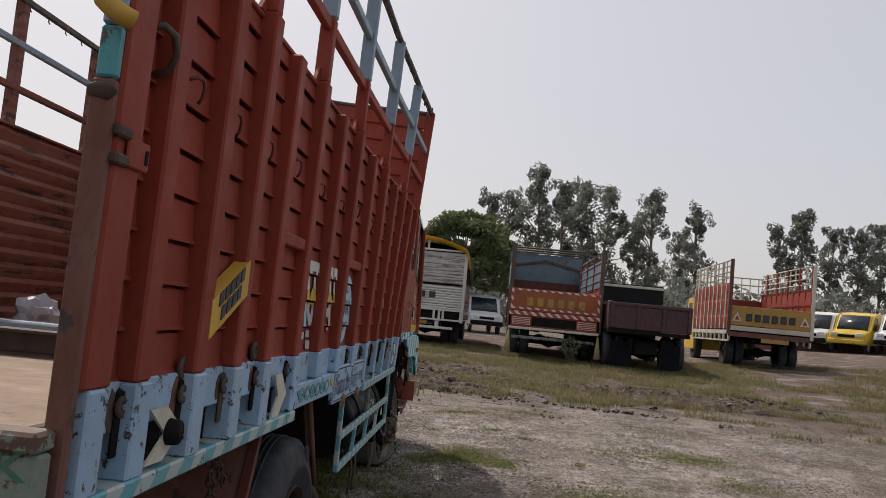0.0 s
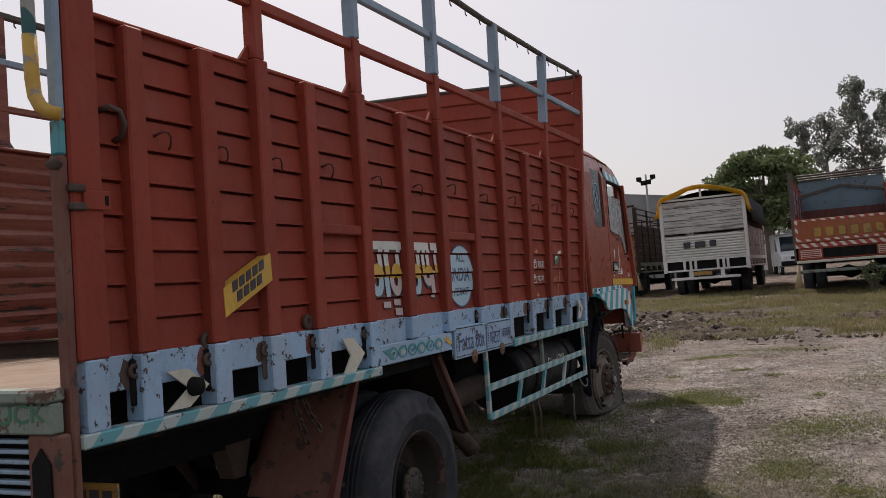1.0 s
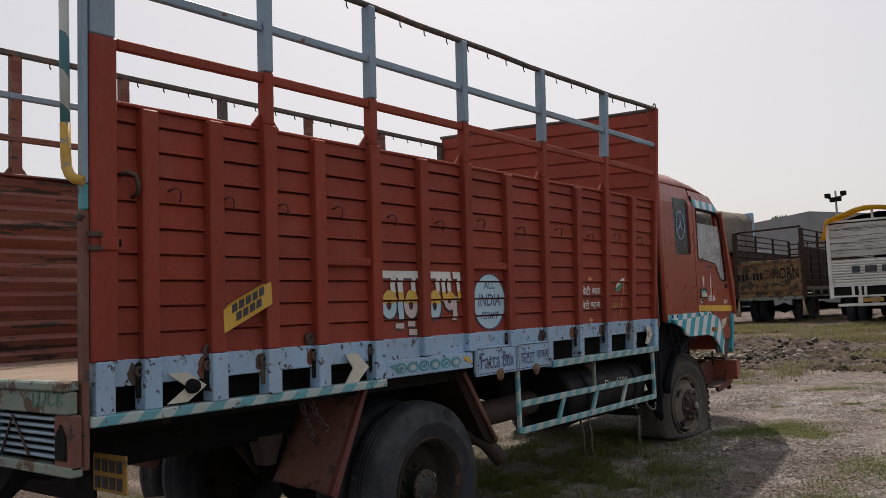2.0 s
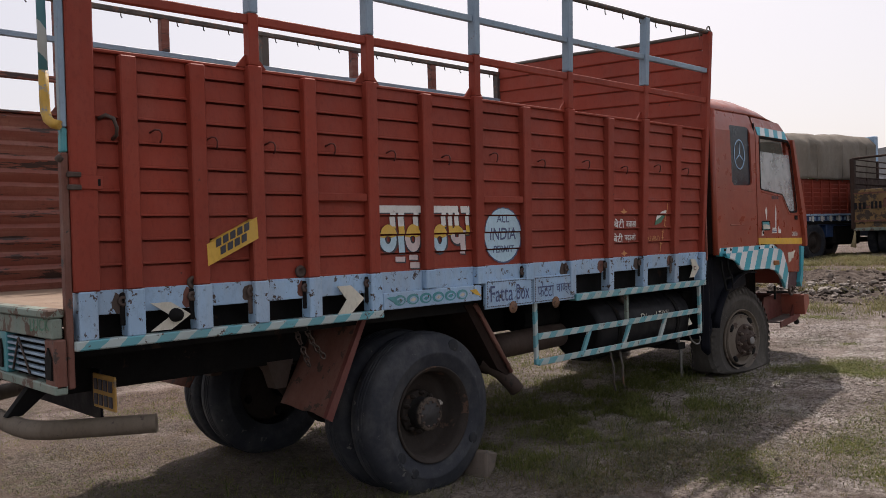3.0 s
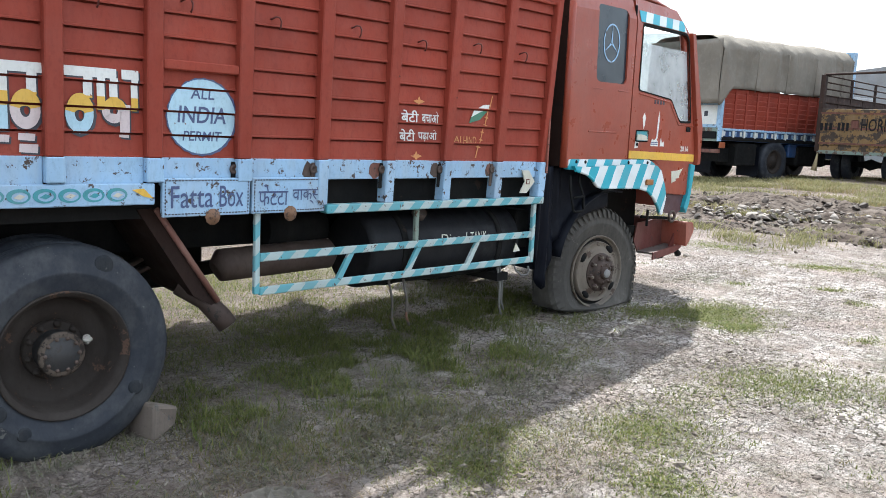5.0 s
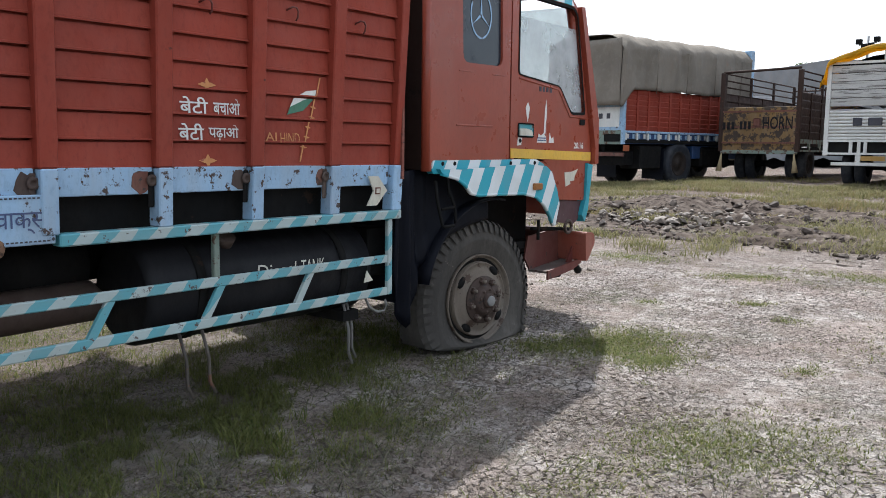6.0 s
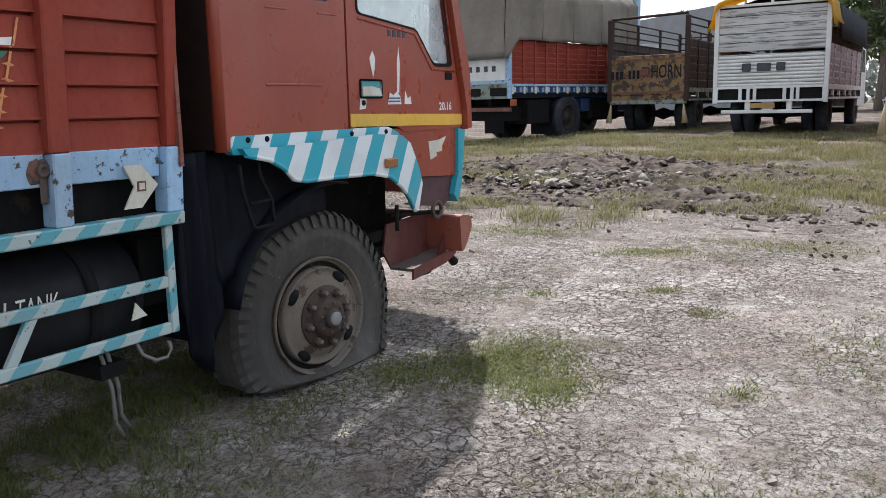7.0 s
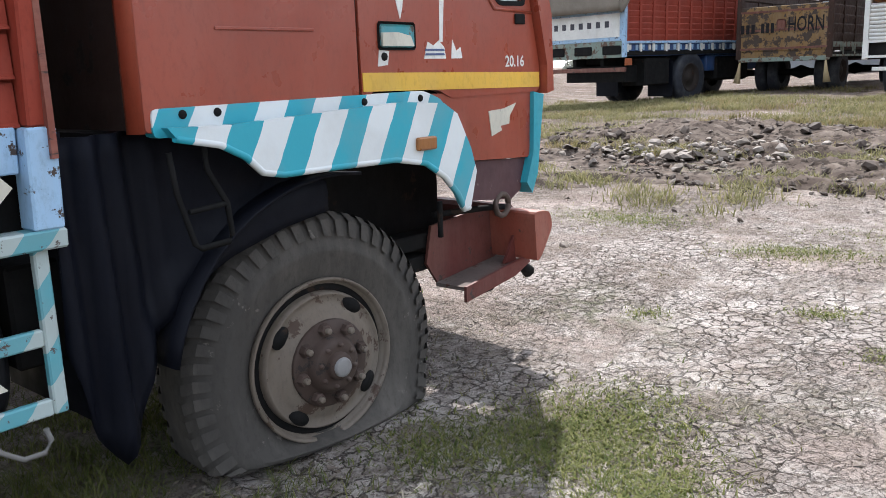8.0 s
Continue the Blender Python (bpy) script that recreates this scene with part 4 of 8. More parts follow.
# far wall seen from inside, its rails, and the front board; the body tips up towards the far side
FAR = -3.58
FAR_POSTS = [2.20, 3.07, 3.92, 4.88, 5.91, 6.98, 8.03]
FAR_TOP = 2.63
rows = []
n = 13 * 6
for j in range(n + 1):
    z = 1.305 + (FAR_TOP - 1.305) * j / n
    ph = (j % 6) / 6
    d = 0.036 * (ph if ph < 0.7 else (1 - ph) * 2.3)
    rows.append([(FAR + 0.03 + d + 0.010 * noise.noise((y * 1.5, z * 9, 3)), y, z + 0.008 * noise.noise((y * 0.9, z * 3, 8))) for y in np.linspace(2.2, 8.05, 60)])
part("far_wall", Shape().sheet(rows, smooth=False), RED_IN, truck, "rust-streaked corrugated inner wall", thick=0.012)
part("far_wall_rim", Shape().chamfer(FAR + 0.015, FAR + 0.075, 2.2, 8.05, FAR_TOP - 0.004, FAR_TOP + 0.014, 0.004), RED_IN, truck)
for i, y in enumerate(FAR_POSTS):
    part("far_post", Shape().chamfer(FAR - 0.05, FAR + 0.02, y - 0.036, y + 0.036, 1.2, 3.53, 0.006), RED_IN if i % 3 else DARK_RAIL, truck)
    for sgn in (-1, 1):
        part("gusset", Shape().prism([(y + sgn * 0.036, FAR_TOP + 0.01), (y + sgn * 0.095, FAR_TOP + 0.01), (y + sgn * 0.036, FAR_TOP + 0.085)], 0, FAR - 0.02, FAR - 0.005), RED_IN, truck)
for name, z, h, mat in (("middle_rail", 2.905, 0.045, RED_IN), ("upper_rail", 3.212, 0.045, BLUE_RAIL), ("top_rail", 3.53, 0.042, DARK_RAIL)):
    r = part(name, Shape().chamfer(FAR - 0.015, FAR + 0.024, 2.2, 8.05, z - h / 2, z + h / 2, 0.005).bend(lambda p: (p.x, p.y, p.z + 0.006 * math.sin(p.y * 2.3 + z * 5))), mat, truck)
    if name == "top_rail":
        for k in range(24):
            y = 2.35 + k * 0.24
            part("hook", Shape().tube([(FAR + 0.01, y, 3.515), (FAR + 0.013, y, 3.475), (FAR + 0.02, y + 0.006, 3.462)], 0.005, 4), DARK_RAIL, r)


def tip(s):
    return s.bend(lambda p: (p.x, p.y, p.z + 0.055 * (-0.9 - p.x) * smoothstep(1.3, 2.2, p.z)))


front = part("front_board", tip(Shape().box(-3.60, -0.99, 8.055, 8.072, 1.32, 3.40)), RED_IN, truck)
for j in range(14):
    z = 1.32 + j * 0.1535
    w = lean(8.0, z)
    part("plank", tip(Shape().prism([(8.052, z), (8.040, z), (8.030, z + 0.012), (8.046, z + 0.150), (8.052, z + 0.150)], 0, -3.58, -1.02 + w)), RED, front)
part("front_cap", tip(Shape().tube([(-3.60, 8.05, 3.465), (-2.6, 8.05, 3.472), (-1.7, 8.05, 3.46), (-0.88, 8.05, 3.47)], 0.02, 8)), DARK_RAIL, front)

# bed, its rear edge and tail panel
part("bed_floor", Shape().chamfer(-3.54, -1.09, 2.13, 8.03, 1.285, 1.325, 0.006), DECK, truck, "worn plywood bed")
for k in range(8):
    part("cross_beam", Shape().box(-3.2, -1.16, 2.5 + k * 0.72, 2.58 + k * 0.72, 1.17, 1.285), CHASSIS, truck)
tail = part("tail_beam", Shape().chamfer(-3.22, -1.02, 2.085, 2.135, 1.19, 1.285, 0.006), PALE_TEAL, truck, "faded pale green tail beam")
part("tail_lip", Shape().chamfer(-3.22, -1.02, 2.065, 2.145, 1.288, 1.330, 0.008), PALE_TEAL, truck)
part("lettering", letters("LUCK", 0.060, width=0.275, bold=0.012).bend(lambda p: (p.x - 1.315, p.y + 2.083, p.z + 1.215 + 0.06 * p.x)), GREEN, tail)
part("tail_post", Shape().chamfer(-1.14, -1.00, 2.09, 2.145, 0.955, 1.188, 0.008), BROWN, truck, "rusted corner plate")
for x0, x1 in ((-1.14, -1.00), (-1.84, -1.74)):
    arch = [(x0 + 0.03, 1.00), (x1 - 0.03, 1.00), (x1 - 0.03, 1.10), ((x0 + x1) / 2, 1.15), (x0 + 0.03, 1.10)]
    part("arch", Shape().prism(arch, 1, 2.080, 2.088), CHASSIS, truck)
part("tail_post", Shape().chamfer(-1.84, -1.72, 2.09, 2.15, 0.975, 1.188, 0.006), TEAL, truck)
part("tail_sill", Shape().chamfer(-3.22, -1.00, 2.085, 2.145, 0.930, 0.975, 0.006), PALE_TEAL, truck)
for k in range(6):
    z = 1.00 + k * 0.032
    part("tail_slat", Shape().chamfer(-1.72, -1.14, 2.095, 2.125, z, z + 0.013, 0.003), BLUE_RAIL, truck)
part("tail_lamp_cover", Shape().tube([(-1.62, 2.09, 1.0), (-1.5, 2.085, 1.17), (-1.36, 2.09, 1.0)], 0.006, 5), RUSTY, truck)
for x0, d in ((-2.30, 1), (-2.62, -1)):
    part("tail_arrow", Shape().prism([(x0, 0.98), (x0 + 0.16, 0.98), (x0 + 0.16 - 0.06 * (d < 0), 1.08), (x0 + 0.16, 1.185), (x0, 1.185), (x0 + 0.07 * (d > 0), 1.08)], 1, 2.09, 2.11), TEAL, truck)
part("tail_back", Shape().box(-3.2, -1.21, 2.17, 2.19, 0.98, 1.19), CHASSIS, truck)
num = part("rear_number_panel", Shape().chamfer(-1.38, -1.10, 2.40, 2.41, 0.79, 0.965, 0.003), DULL_YELLOW, truck, "dusty yellow plate with dark marks")
for r in range(2):
    for k in range(4):
        part("mark", Shape().box(-1.355 + k * 0.062, -1.315 + k * 0.062, 2.394, 2.399, 0.885 - r * 0.078, 0.94 - r * 0.078), DECAL_DARK, num)
part("tail_flap", Shape().box(-2.6, -1.55, 2.50, 2.515, 0.68, 0.95), FLAP, truck)
under_bar = part("underrun_pipe", Shape().tube([(-1.158, 2.635, 0.690), (-1.40, 2.26, 0.690), (-1.455, 2.19, 0.690), (-1.54, 2.135, 0.690), (-1.66, 2.12, 0.690), (-2.60, 2.12, 0.690), (-2.72, 2.135, 0.690), (-2.82, 2.19, 0.690), (-3.08, 2.60, 0.690)], 0.050, 16), BAR_WORN, truck, "weathered grey-brown round underrun bar")
for x in (-1.76, -2.54):
    part("bracket", Shape().prism([(2.08, 0.735), (2.16, 0.735), (2.42, 0.95), (2.42, 1.05), (2.33, 1.05)], 0, x - 0.03, x + 0.03), CHASSIS, under_bar)
# banded pipe hung on the rear post
pipe = [(-1.055, 2.10, 3.45), (-1.045, 2.10, 2.44)]
pp = part("grab_pipe", Shape().tube([pipe[0], (-1.050, 2.10, 2.95), pipe[1]], 0.021, 12), PIPE_BANDS, truck, "teal and white banded pipe with a yellow bend")
part("bend", Shape().tube([pipe[1], (-1.042, 2.10, 2.30), (-1.035, 2.10, 2.245), (-1.018, 2.104, 2.210), (-0.995, 2.115, 2.190), (-0.970, 2.140, 2.180)], 0.0225, 12), WORN_YELLOW, pp, "yellow paint worn to grey")
for z in (1.96, 1.90):
    part("lug", out(Shape().chamfer(WALL - 0.05, WALL + 0.014, 2.17, 2.235, z - 0.016, z + 0.010, 0.005)), RUSTY, truck)

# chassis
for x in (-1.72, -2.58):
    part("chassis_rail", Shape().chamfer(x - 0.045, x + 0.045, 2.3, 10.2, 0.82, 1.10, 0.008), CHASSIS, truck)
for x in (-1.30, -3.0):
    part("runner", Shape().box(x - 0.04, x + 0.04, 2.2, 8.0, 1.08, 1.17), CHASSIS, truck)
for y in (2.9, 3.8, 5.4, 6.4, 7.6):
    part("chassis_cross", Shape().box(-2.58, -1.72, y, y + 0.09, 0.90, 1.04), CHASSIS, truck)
for x in (-1.72, -2.58):
    part("spring_hanger", Shape().prism([(3.62, 0.84), (3.82, 0.84), (3.76, 0.66), (3.68, 0.66)], 0, x - 0.05, x + 0.05), RUSTY, truck)
    part("damper", Shape().tube([(x + 0.12, 3.95, 0.86), (x + 0.13, 4.10, 0.66), (x + 0.14, 4.25, 0.46)], [0.03, 0.036, 0.03], 10), RUSTY, truck)
part("brake_chamber", Shape().tube([(-1.82, 4.05, 0.60), (-1.82, 4.10, 0.60), (-1.82, 4.22, 0.58)], [0.06, 0.085, 0.085], 14), RUSTY, truck)
part("rear_axle", Shape().tube([(-3.1, 4.51, 0.42), (-2.45, 4.51, 0.42), (-2.3, 4.51, 0.42), (-2.0, 4.51, 0.42), (-1.85, 4.51, 0.42), (-1.2, 4.51, 0.42)], [0.075, 0.08, 0.20, 0.20, 0.08, 0.075], 14), CHASSIS, truck)
part("front_axle", Shape().tube([(-3.1, 9.0, 0.46), (-1.2, 9.0, 0.46)], 0.06, 10), CHASSIS, truck)
part("drive_shaft", Shape().tube([(-2.15, 4.6, 0.5), (-2.15, 8.2, 0.78)], 0.05, 10), CHASSIS, truck)
for x in (-1.55, -2.75):
    for k in range(5):
        L = 0.72 - k * 0.12
        part("spring_leaf", Shape().sheet([[(x - 0.04, 4.51 + L * t, 0.62 + 0.02 * k + 0.16 * t * t), (x + 0.04, 4.51 + L * t, 0.62 + 0.02 * k + 0.16 * t * t)] for t in np.linspace(-1, 1, 9)]), RUSTY, truck, thick=0.014)
    for k in range(4):
        L = 0.68 - k * 0.12
        part("spring_leaf", Shape().sheet([[(x - 0.04, 9.0 + L * t, 0.58 + 0.02 * k + 0.13 * t * t), (x + 0.04, 9.0 + L * t, 0.58 + 0.02 * k + 0.13 * t * t)] for t in np.linspace(-1, 1, 9)]), CHASSIS, truck, thick=0.014)


# wheels
def wheel(parent, x, y, z, r, w, side, style, floor=None, seg=48, turn=0.0):
    """A wheel whose outer face is at x, on the side that faces +x (1) or -x (-1). floor: the height at which a flat tyre is squashed."""
    q = r / 0.53
    prof = [(-0.030, 0.292), (-0.008, 0.33), (0.004, 0.385), (0.010, 0.397), (0.010, 0.409), (0.003, 0.418), (0.0, 0.45), (-0.018, 0.495), (-0.040, 0.522), (-0.075, 0.53)]
    if style == "lug":
        prof[:2] = [(-0.032, 0.284), (-0.010, 0.325)]
    prof = [(px, pr * q) for px, pr in prof]
    rings = prof + [(-w - px, pr) for px, pr in reversed(prof)]
    t = Shape().lathe(rings, seg)
    tread = Shape()
    if style == "lug":
        for k in range(52):
            a0 = k * 2 * math.pi / 52
            lug = []
            for da, px, pr in ((0, -0.001, 0.452), (0.075, 0.003, 0.452), (0.075, -0.02, 0.508), (0.0, -0.024, 0.508), (0.10, -0.055, 0.533), (0.03, -0.060, 0.533), (0.10, -0.11, 0.533), (0.03, -0.11, 0.533)):
                a = a0 + da
                lug.append((px + 0.013, pr * q * math.cos(a), pr * q * math.sin(a)))
            tread.add(lug, [(0, 1, 2, 3), (3, 2, 4, 5), (5, 4, 6, 7)])
            tread.add([(-w - p[0], p[1], p[2]) for p in lug], [(0, 1, 2, 3), (3, 2, 4, 5), (5, 4, 6, 7)])
    else:
        for k in range(3):
            c = -0.075 - (w - 0.15) * (k + 1) / 4
            tread.lathe([(c - 0.006, 0.531 * q), (c - 0.004, 0.535 * q), (c + 0.004, 0.535 * q), (c + 0.006, 0.531 * q)], seg)

    cs, sn = math.cos(turn), math.sin(turn)

    def steer(px, py, pz):
        return (x + (px - x) * cs - (py - y) * sn, y + (px - x) * sn + (py - y) * cs, pz)

    def put(p):
        px = x + p.x * side
        pz = z + p.z
        if floor is not None:
            lim = floor
            low = smoothstep(0.10, 0.34, (z - 0.02) - pz)
            px += side * 0.042 * low * smoothstep(0.36, 0.46, math.hypot(p.y, p.z)) * (1 if p.x > -w / 2 else -1)
            if pz < lim + 0.06:
                pz = lim + max(0.0, (pz - (z - r)) / (lim + 0.06 - (z - r))) * 0.06
            return steer(px, y + p.y * (1 + 0.06 * low), pz)
        return steer(px, y + p.y, pz)

    def put_rigid(p):
        return steer(x + p.x * side, y + p.y, z + p.z)
    rubber = FRONT_RUBBER if floor is not None else RUBBER
    wh = part("wheel", t.bend(put), rubber, parent, "flat black tyre on a dusty rim" if floor is not None else "worn black tyre on a rusty rim")
    tagged(part("tread", tread.bend(put), rubber, wh), kind="stuff")
    R = (0.288 if style == "lug" else 0.292) * q
    if style == "lug":
        rim = Shape().lathe([(-0.055, R * 0.98), (-0.012, R * 1.05), (0.004, R * 1.045), (0.006, R * 1.02), (-0.010, R * 0.995), (-0.022, R * 0.985), (-0.020, R * 0.965), (-0.075, R * 0.945), (-0.080, R * 0.88), (-0.020, R * 0.872), (0.002, R * 0.855), (0.004, R * 0.835), (-0.006, R * 0.815), (0.006, R * 0.70), (0.026, R * 0.58), (0.028, 0.0)], 52)
        part("rim", rim.bend(put_rigid), RIM, wh)
        # black annulus added to paint the shade in the rim's gap
        part("gap_ring", Shape().lathe([(-0.036, R * 0.962), (-0.034, R * 0.945), (-0.034, R * 0.885), (-0.036, R * 0.875)], 40).bend(put_rigid), CHASSIS, wh)
        hub = Shape().lathe([(0.02, 0.168), (0.034, 0.170), (0.040, 0.164), (0.042, 0.118), (0.050, 0.112), (0.074, 0.100), (0.082, 0.088), (0.083, 0.070), (0.086, 0.0)], 32)
        part("hub", hub.bend(put_rigid), HUB_RUST, wh)
        part("cap", Shape().lathe([(0.07, 0.056), (0.100, 0.053), (0.110, 0.044), (0.112, 0.0)], 20).bend(put_rigid), HUB_RUST, wh)
        part("cap_end", Shape().lathe([(0.110, 0.038), (0.119, 0.036), (0.122, 0.028), (0.122, 0.0)], 18).bend(put_rigid), CAP_GREY, wh, "rubbed grey hub cap")
        for k in range(8):
            a = k * math.pi / 4 + 0.2
            nut = part("nut", Shape().lathe([(0.036, 0.026), (0.040, 0.026), (0.062, 0.0235), (0.066, 0.020), (0.067, 0.0)], 6, (0, 0.138 * math.cos(a), 0.140 * math.sin(a))).bend(put_rigid), RUSTY if k % 3 else HUB_RUST, wh)
            nut.data.polygons.foreach_set("use_smooth", [False] * len(nut.data.polygons))
            part("stud", Shape().lathe([(0.06, 0.012), (0.082, 0.012), (0.084, 0.009), (0.084, 0.0)], 8, (0, 0.138 * math.cos(a), 0.140 * math.sin(a))).bend(put_rigid), RIM, wh)
            b_ = a + math.pi / 8
            part("rivet", Shape().lathe([(0.04, 0.010), (0.092, 0.010), (0.094, 0.0)], 6, (0, 0.078 * math.cos(b_), 0.080 * math.sin(b_))).bend(put_rigid), RUSTY, wh)
        for k in range(4):
            a = k * math.pi / 2 + 0.95
            part("hand_hole", Shape().lathe([(-0.012, 0.033), (0.0085, 0.033), (0.009, 0.0)], 20).bend(lambda p: (p.x, p.y * 1.35, p.z * 0.80)).bend(lambda p: (p.x, p.y * math.cos(a + 1.57) - p.z * math.sin(a + 1.57) + R * 0.765 * math.cos(a), p.y * math.sin(a + 1.57) + p.z * math.cos(a + 1.57) + R * 0.765 * math.sin(a))).bend(put_rigid), CHASSIS, wh)
    else:
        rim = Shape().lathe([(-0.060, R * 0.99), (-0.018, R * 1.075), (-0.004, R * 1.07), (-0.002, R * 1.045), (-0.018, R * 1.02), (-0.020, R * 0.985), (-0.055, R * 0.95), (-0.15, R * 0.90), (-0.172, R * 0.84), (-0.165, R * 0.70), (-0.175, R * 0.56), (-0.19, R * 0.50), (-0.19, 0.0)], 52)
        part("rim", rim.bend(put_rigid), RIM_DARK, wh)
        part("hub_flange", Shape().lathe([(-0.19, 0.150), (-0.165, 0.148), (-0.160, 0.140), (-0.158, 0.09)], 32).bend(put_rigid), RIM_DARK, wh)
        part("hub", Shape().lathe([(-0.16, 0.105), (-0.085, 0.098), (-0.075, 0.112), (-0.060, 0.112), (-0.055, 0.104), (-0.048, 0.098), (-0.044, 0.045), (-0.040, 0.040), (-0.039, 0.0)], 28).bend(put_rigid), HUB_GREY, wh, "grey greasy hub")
        for k in range(10):
            a = k * math.pi / 5
            part("nut", Shape().lathe([(-0.06, 0.011), (-0.038, 0.010), (-0.037, 0.0)], 6, (0, 0.082 * math.cos(a), 0.082 * math.sin(a))).bend(put_rigid), RUSTY, wh)
            part("wheel_nut", Shape().lathe([(-0.165, 0.018), (-0.135, 0.017), (-0.133, 0.009), (-0.120, 0.008), (-0.119, 0.0)], 6, (0, 0.132 * math.cos(a + 0.2), 0.132 * math.sin(a + 0.2))).bend(put_rigid), RIM_DARK, wh)
        for k in range(4):
            a = k * math.pi / 2 + 0.35
            part("hand_hole", Shape().lathe([(-0.188, 0.036), (-0.182, 0.036), (-0.181, 0.0)], 14, (0, R * 0.72 * math.cos(a), R * 0.72 * math.sin(a))).bend(put_rigid), CHASSIS, wh)
    return wh


rear = wheel(truck, -1.035, 4.50, 0.435, 0.545, 0.26, 1, "plain")
part("hub_ring", Shape().lathe([(-0.062, 0.113), (-0.056, 0.114), (-0.049, 0.108), (-0.0455, 0.098), (-0.0455, 0.086)], 28, (-1.035, 4.50, 0.435)), RING_RUST, rear, "rusted ring round the hub face")
# round sidewall dimples drawn as discs, their shade put into darker rubber
for dy, dz, dx, r in ((-0.31, -0.23, 0.0045, 0.040), (-0.20, -0.35, 0.0045, 0.036), (0.345, -0.215, 0.0045, 0.040), (0.19, 0.435, -0.004, 0.050)):
    part("sidewall_patch", Shape().lathe([(dx - 0.006, r), (dx + 0.004, r * 0.92), (dx + 0.0055, r * 0.7), (dx + 0.006, 0.0)], 20, (-1.035, 4.50 + dy, 0.435 + dz)), DIMPLE_RUBBER, rear)
# pale stub painted as bright as the sunlit ground behind the hand hole
part("lit_hole_stub", Shape().tube([(-1.215, 4.655, 0.452), (-1.165, 4.650, 0.462), (-1.150, 4.645, 0.490)], [0.012, 0.017, 0.019], 10), LIT_SPOT, rear, "pale stub standing for lit ground seen through the wheel")
part("lit_hole_collar", Shape().tube([(-1.152, 4.648, 0.470), (-1.150, 4.647, 0.482)], 0.025, 6), LIT_SPOT, rear)
wheel(truck, -1.32, 4.50, 0.435, 0.545, 0.26, 1, "plain")
wheel(truck, -3.42, 4.42, 0.435, 0.545, 0.26, -1, "plain")
wheel(truck, -3.13, 4.42, 0.435, 0.545, 0.26, -1, "plain")
wheel(truck, -1.165, 9.065, 0.445, 0.563, 0.27, 1, "lug", floor=0.098, turn=radians(-6.0))
wheel(truck, -3.14, 9.05, 0.475, 0.535, 0.26, -1, "lug")

# mudguards and flaps
part("rear_mud_flap", Shape().prism([(3.95, 1.12), (3.985, 1.12), (3.695, 0.52), (3.65, 0.55)], 0, -1.115, -1.08), OLD_RED, truck, "red edge of the mud flap")
rows = [[(x, 3.97 - 0.30 * t + 0.012 * math.sin(x * 9) * t, 1.12 - (0.585 + 0.10 * (x + 1.58) - 0.05) * t - 0.02 * noise.noise((x * 9, t, 3)) * t) for x in np.linspace(-1.58, -1.10, 10)] for t in np.linspace(0, 1, 10)]
part("flap_sheet", Shape().sheet(rows), FLAP_RUST, truck, "dented dusty rust-red mud flap", thick=0.012)
for x0, x1 in ((-3.2, -2.72),):
    part("flap_sheet", Shape().sheet([[(x, 3.90 - 0.30 * t, 1.12 - 0.55 * t) for x in (x0, x1)] for t in (0, 0.5, 1)]), BROWN, truck, thick=0.012)
    part("mud_sheet", Shape().sheet([[(x, 4.98 + 0.36 * t, 1.12 - 0.52 * t) for x in (x0, x1)] for t in (0, 0.5, 1)]), BROWN, truck, thick=0.012)
# added box that blocks light from the far side, not a known part
box_ = part("tool_box", Shape().chamfer(-3.35, -2.85, 5.25, 6.2, 0.34, 0.86, 0.02), CHASSIS, truck)
part("lid", Shape().chamfer(-3.37, -2.83, 5.23, 6.22, 0.86, 0.89, 0.01), CHASSIS, box_)
# this sheet's near-black brown has the shade under the bed in its colour
part("front_mud_sheet", Shape().prism([(4.90, 1.13), (5.02, 1.13), (5.37, 0.62), (5.36, 0.56), (5.22, 0.64)], 0, -1.62, -1.13), DARK_SHEET, truck, "bent rusty mudguard sheet, darkened for shade")
part("mud_sheet_edge", Shape().tube([(-1.12, 5.0, 1.13), (-1.12, 5.36, 0.60)], 0.018, 6), FLAP_RUST, truck)
part("exhaust_tip", Shape().tube([(-1.28, 5.20, 0.68), (-1.20, 5.32, 0.60), (-1.15, 5.40, 0.50), (-1.13, 5.43, 0.45)], [0.05, 0.054, 0.056, 0.056], 14, cap=False), HUB_RUST, truck, thick=0.006)
part("exhaust_muffler", Shape().tube([(-1.45, 5.52, 0.72), (-1.45, 5.56, 0.74), (-1.45, 6.35, 0.76), (-1.45, 6.40, 0.76)], [0.05, 0.10, 0.10, 0.05], 18), RUSTY, truck)
def chain(points, link=0.042, wire=0.0055):
    """Links of bent wire from point to point, every second one turned."""
    s_ = Shape()
    k = 0
    for a_, b_ in zip(points, points[1:]):
        a_, b_ = Vector(a_), Vector(b_)
        way = (b_ - a_).normalized()
        side = way.cross(Vector((0, 1, 0.1))).normalized()
        for i in range(max(1, int((b_ - a_).length / (link * 0.72)))):
            c_ = a_ + way * (i + 0.5) * link * 0.72
            across = side if k % 2 else way.cross(side)
            k += 1
            s_.tube([c_ + way * (0.5 * link * math.cos(u)) + across * (0.016 * math.sin(u)) for u in np.linspace(0, 2 * math.pi, 9)], wire, 5)
    return s_


part("hanging_chain", chain([(-1.16, 3.50, 1.12), (-1.15, 3.545, 0.98), (-1.15, 3.60, 0.84)]), RUSTY, truck, "rusty hanging chain")
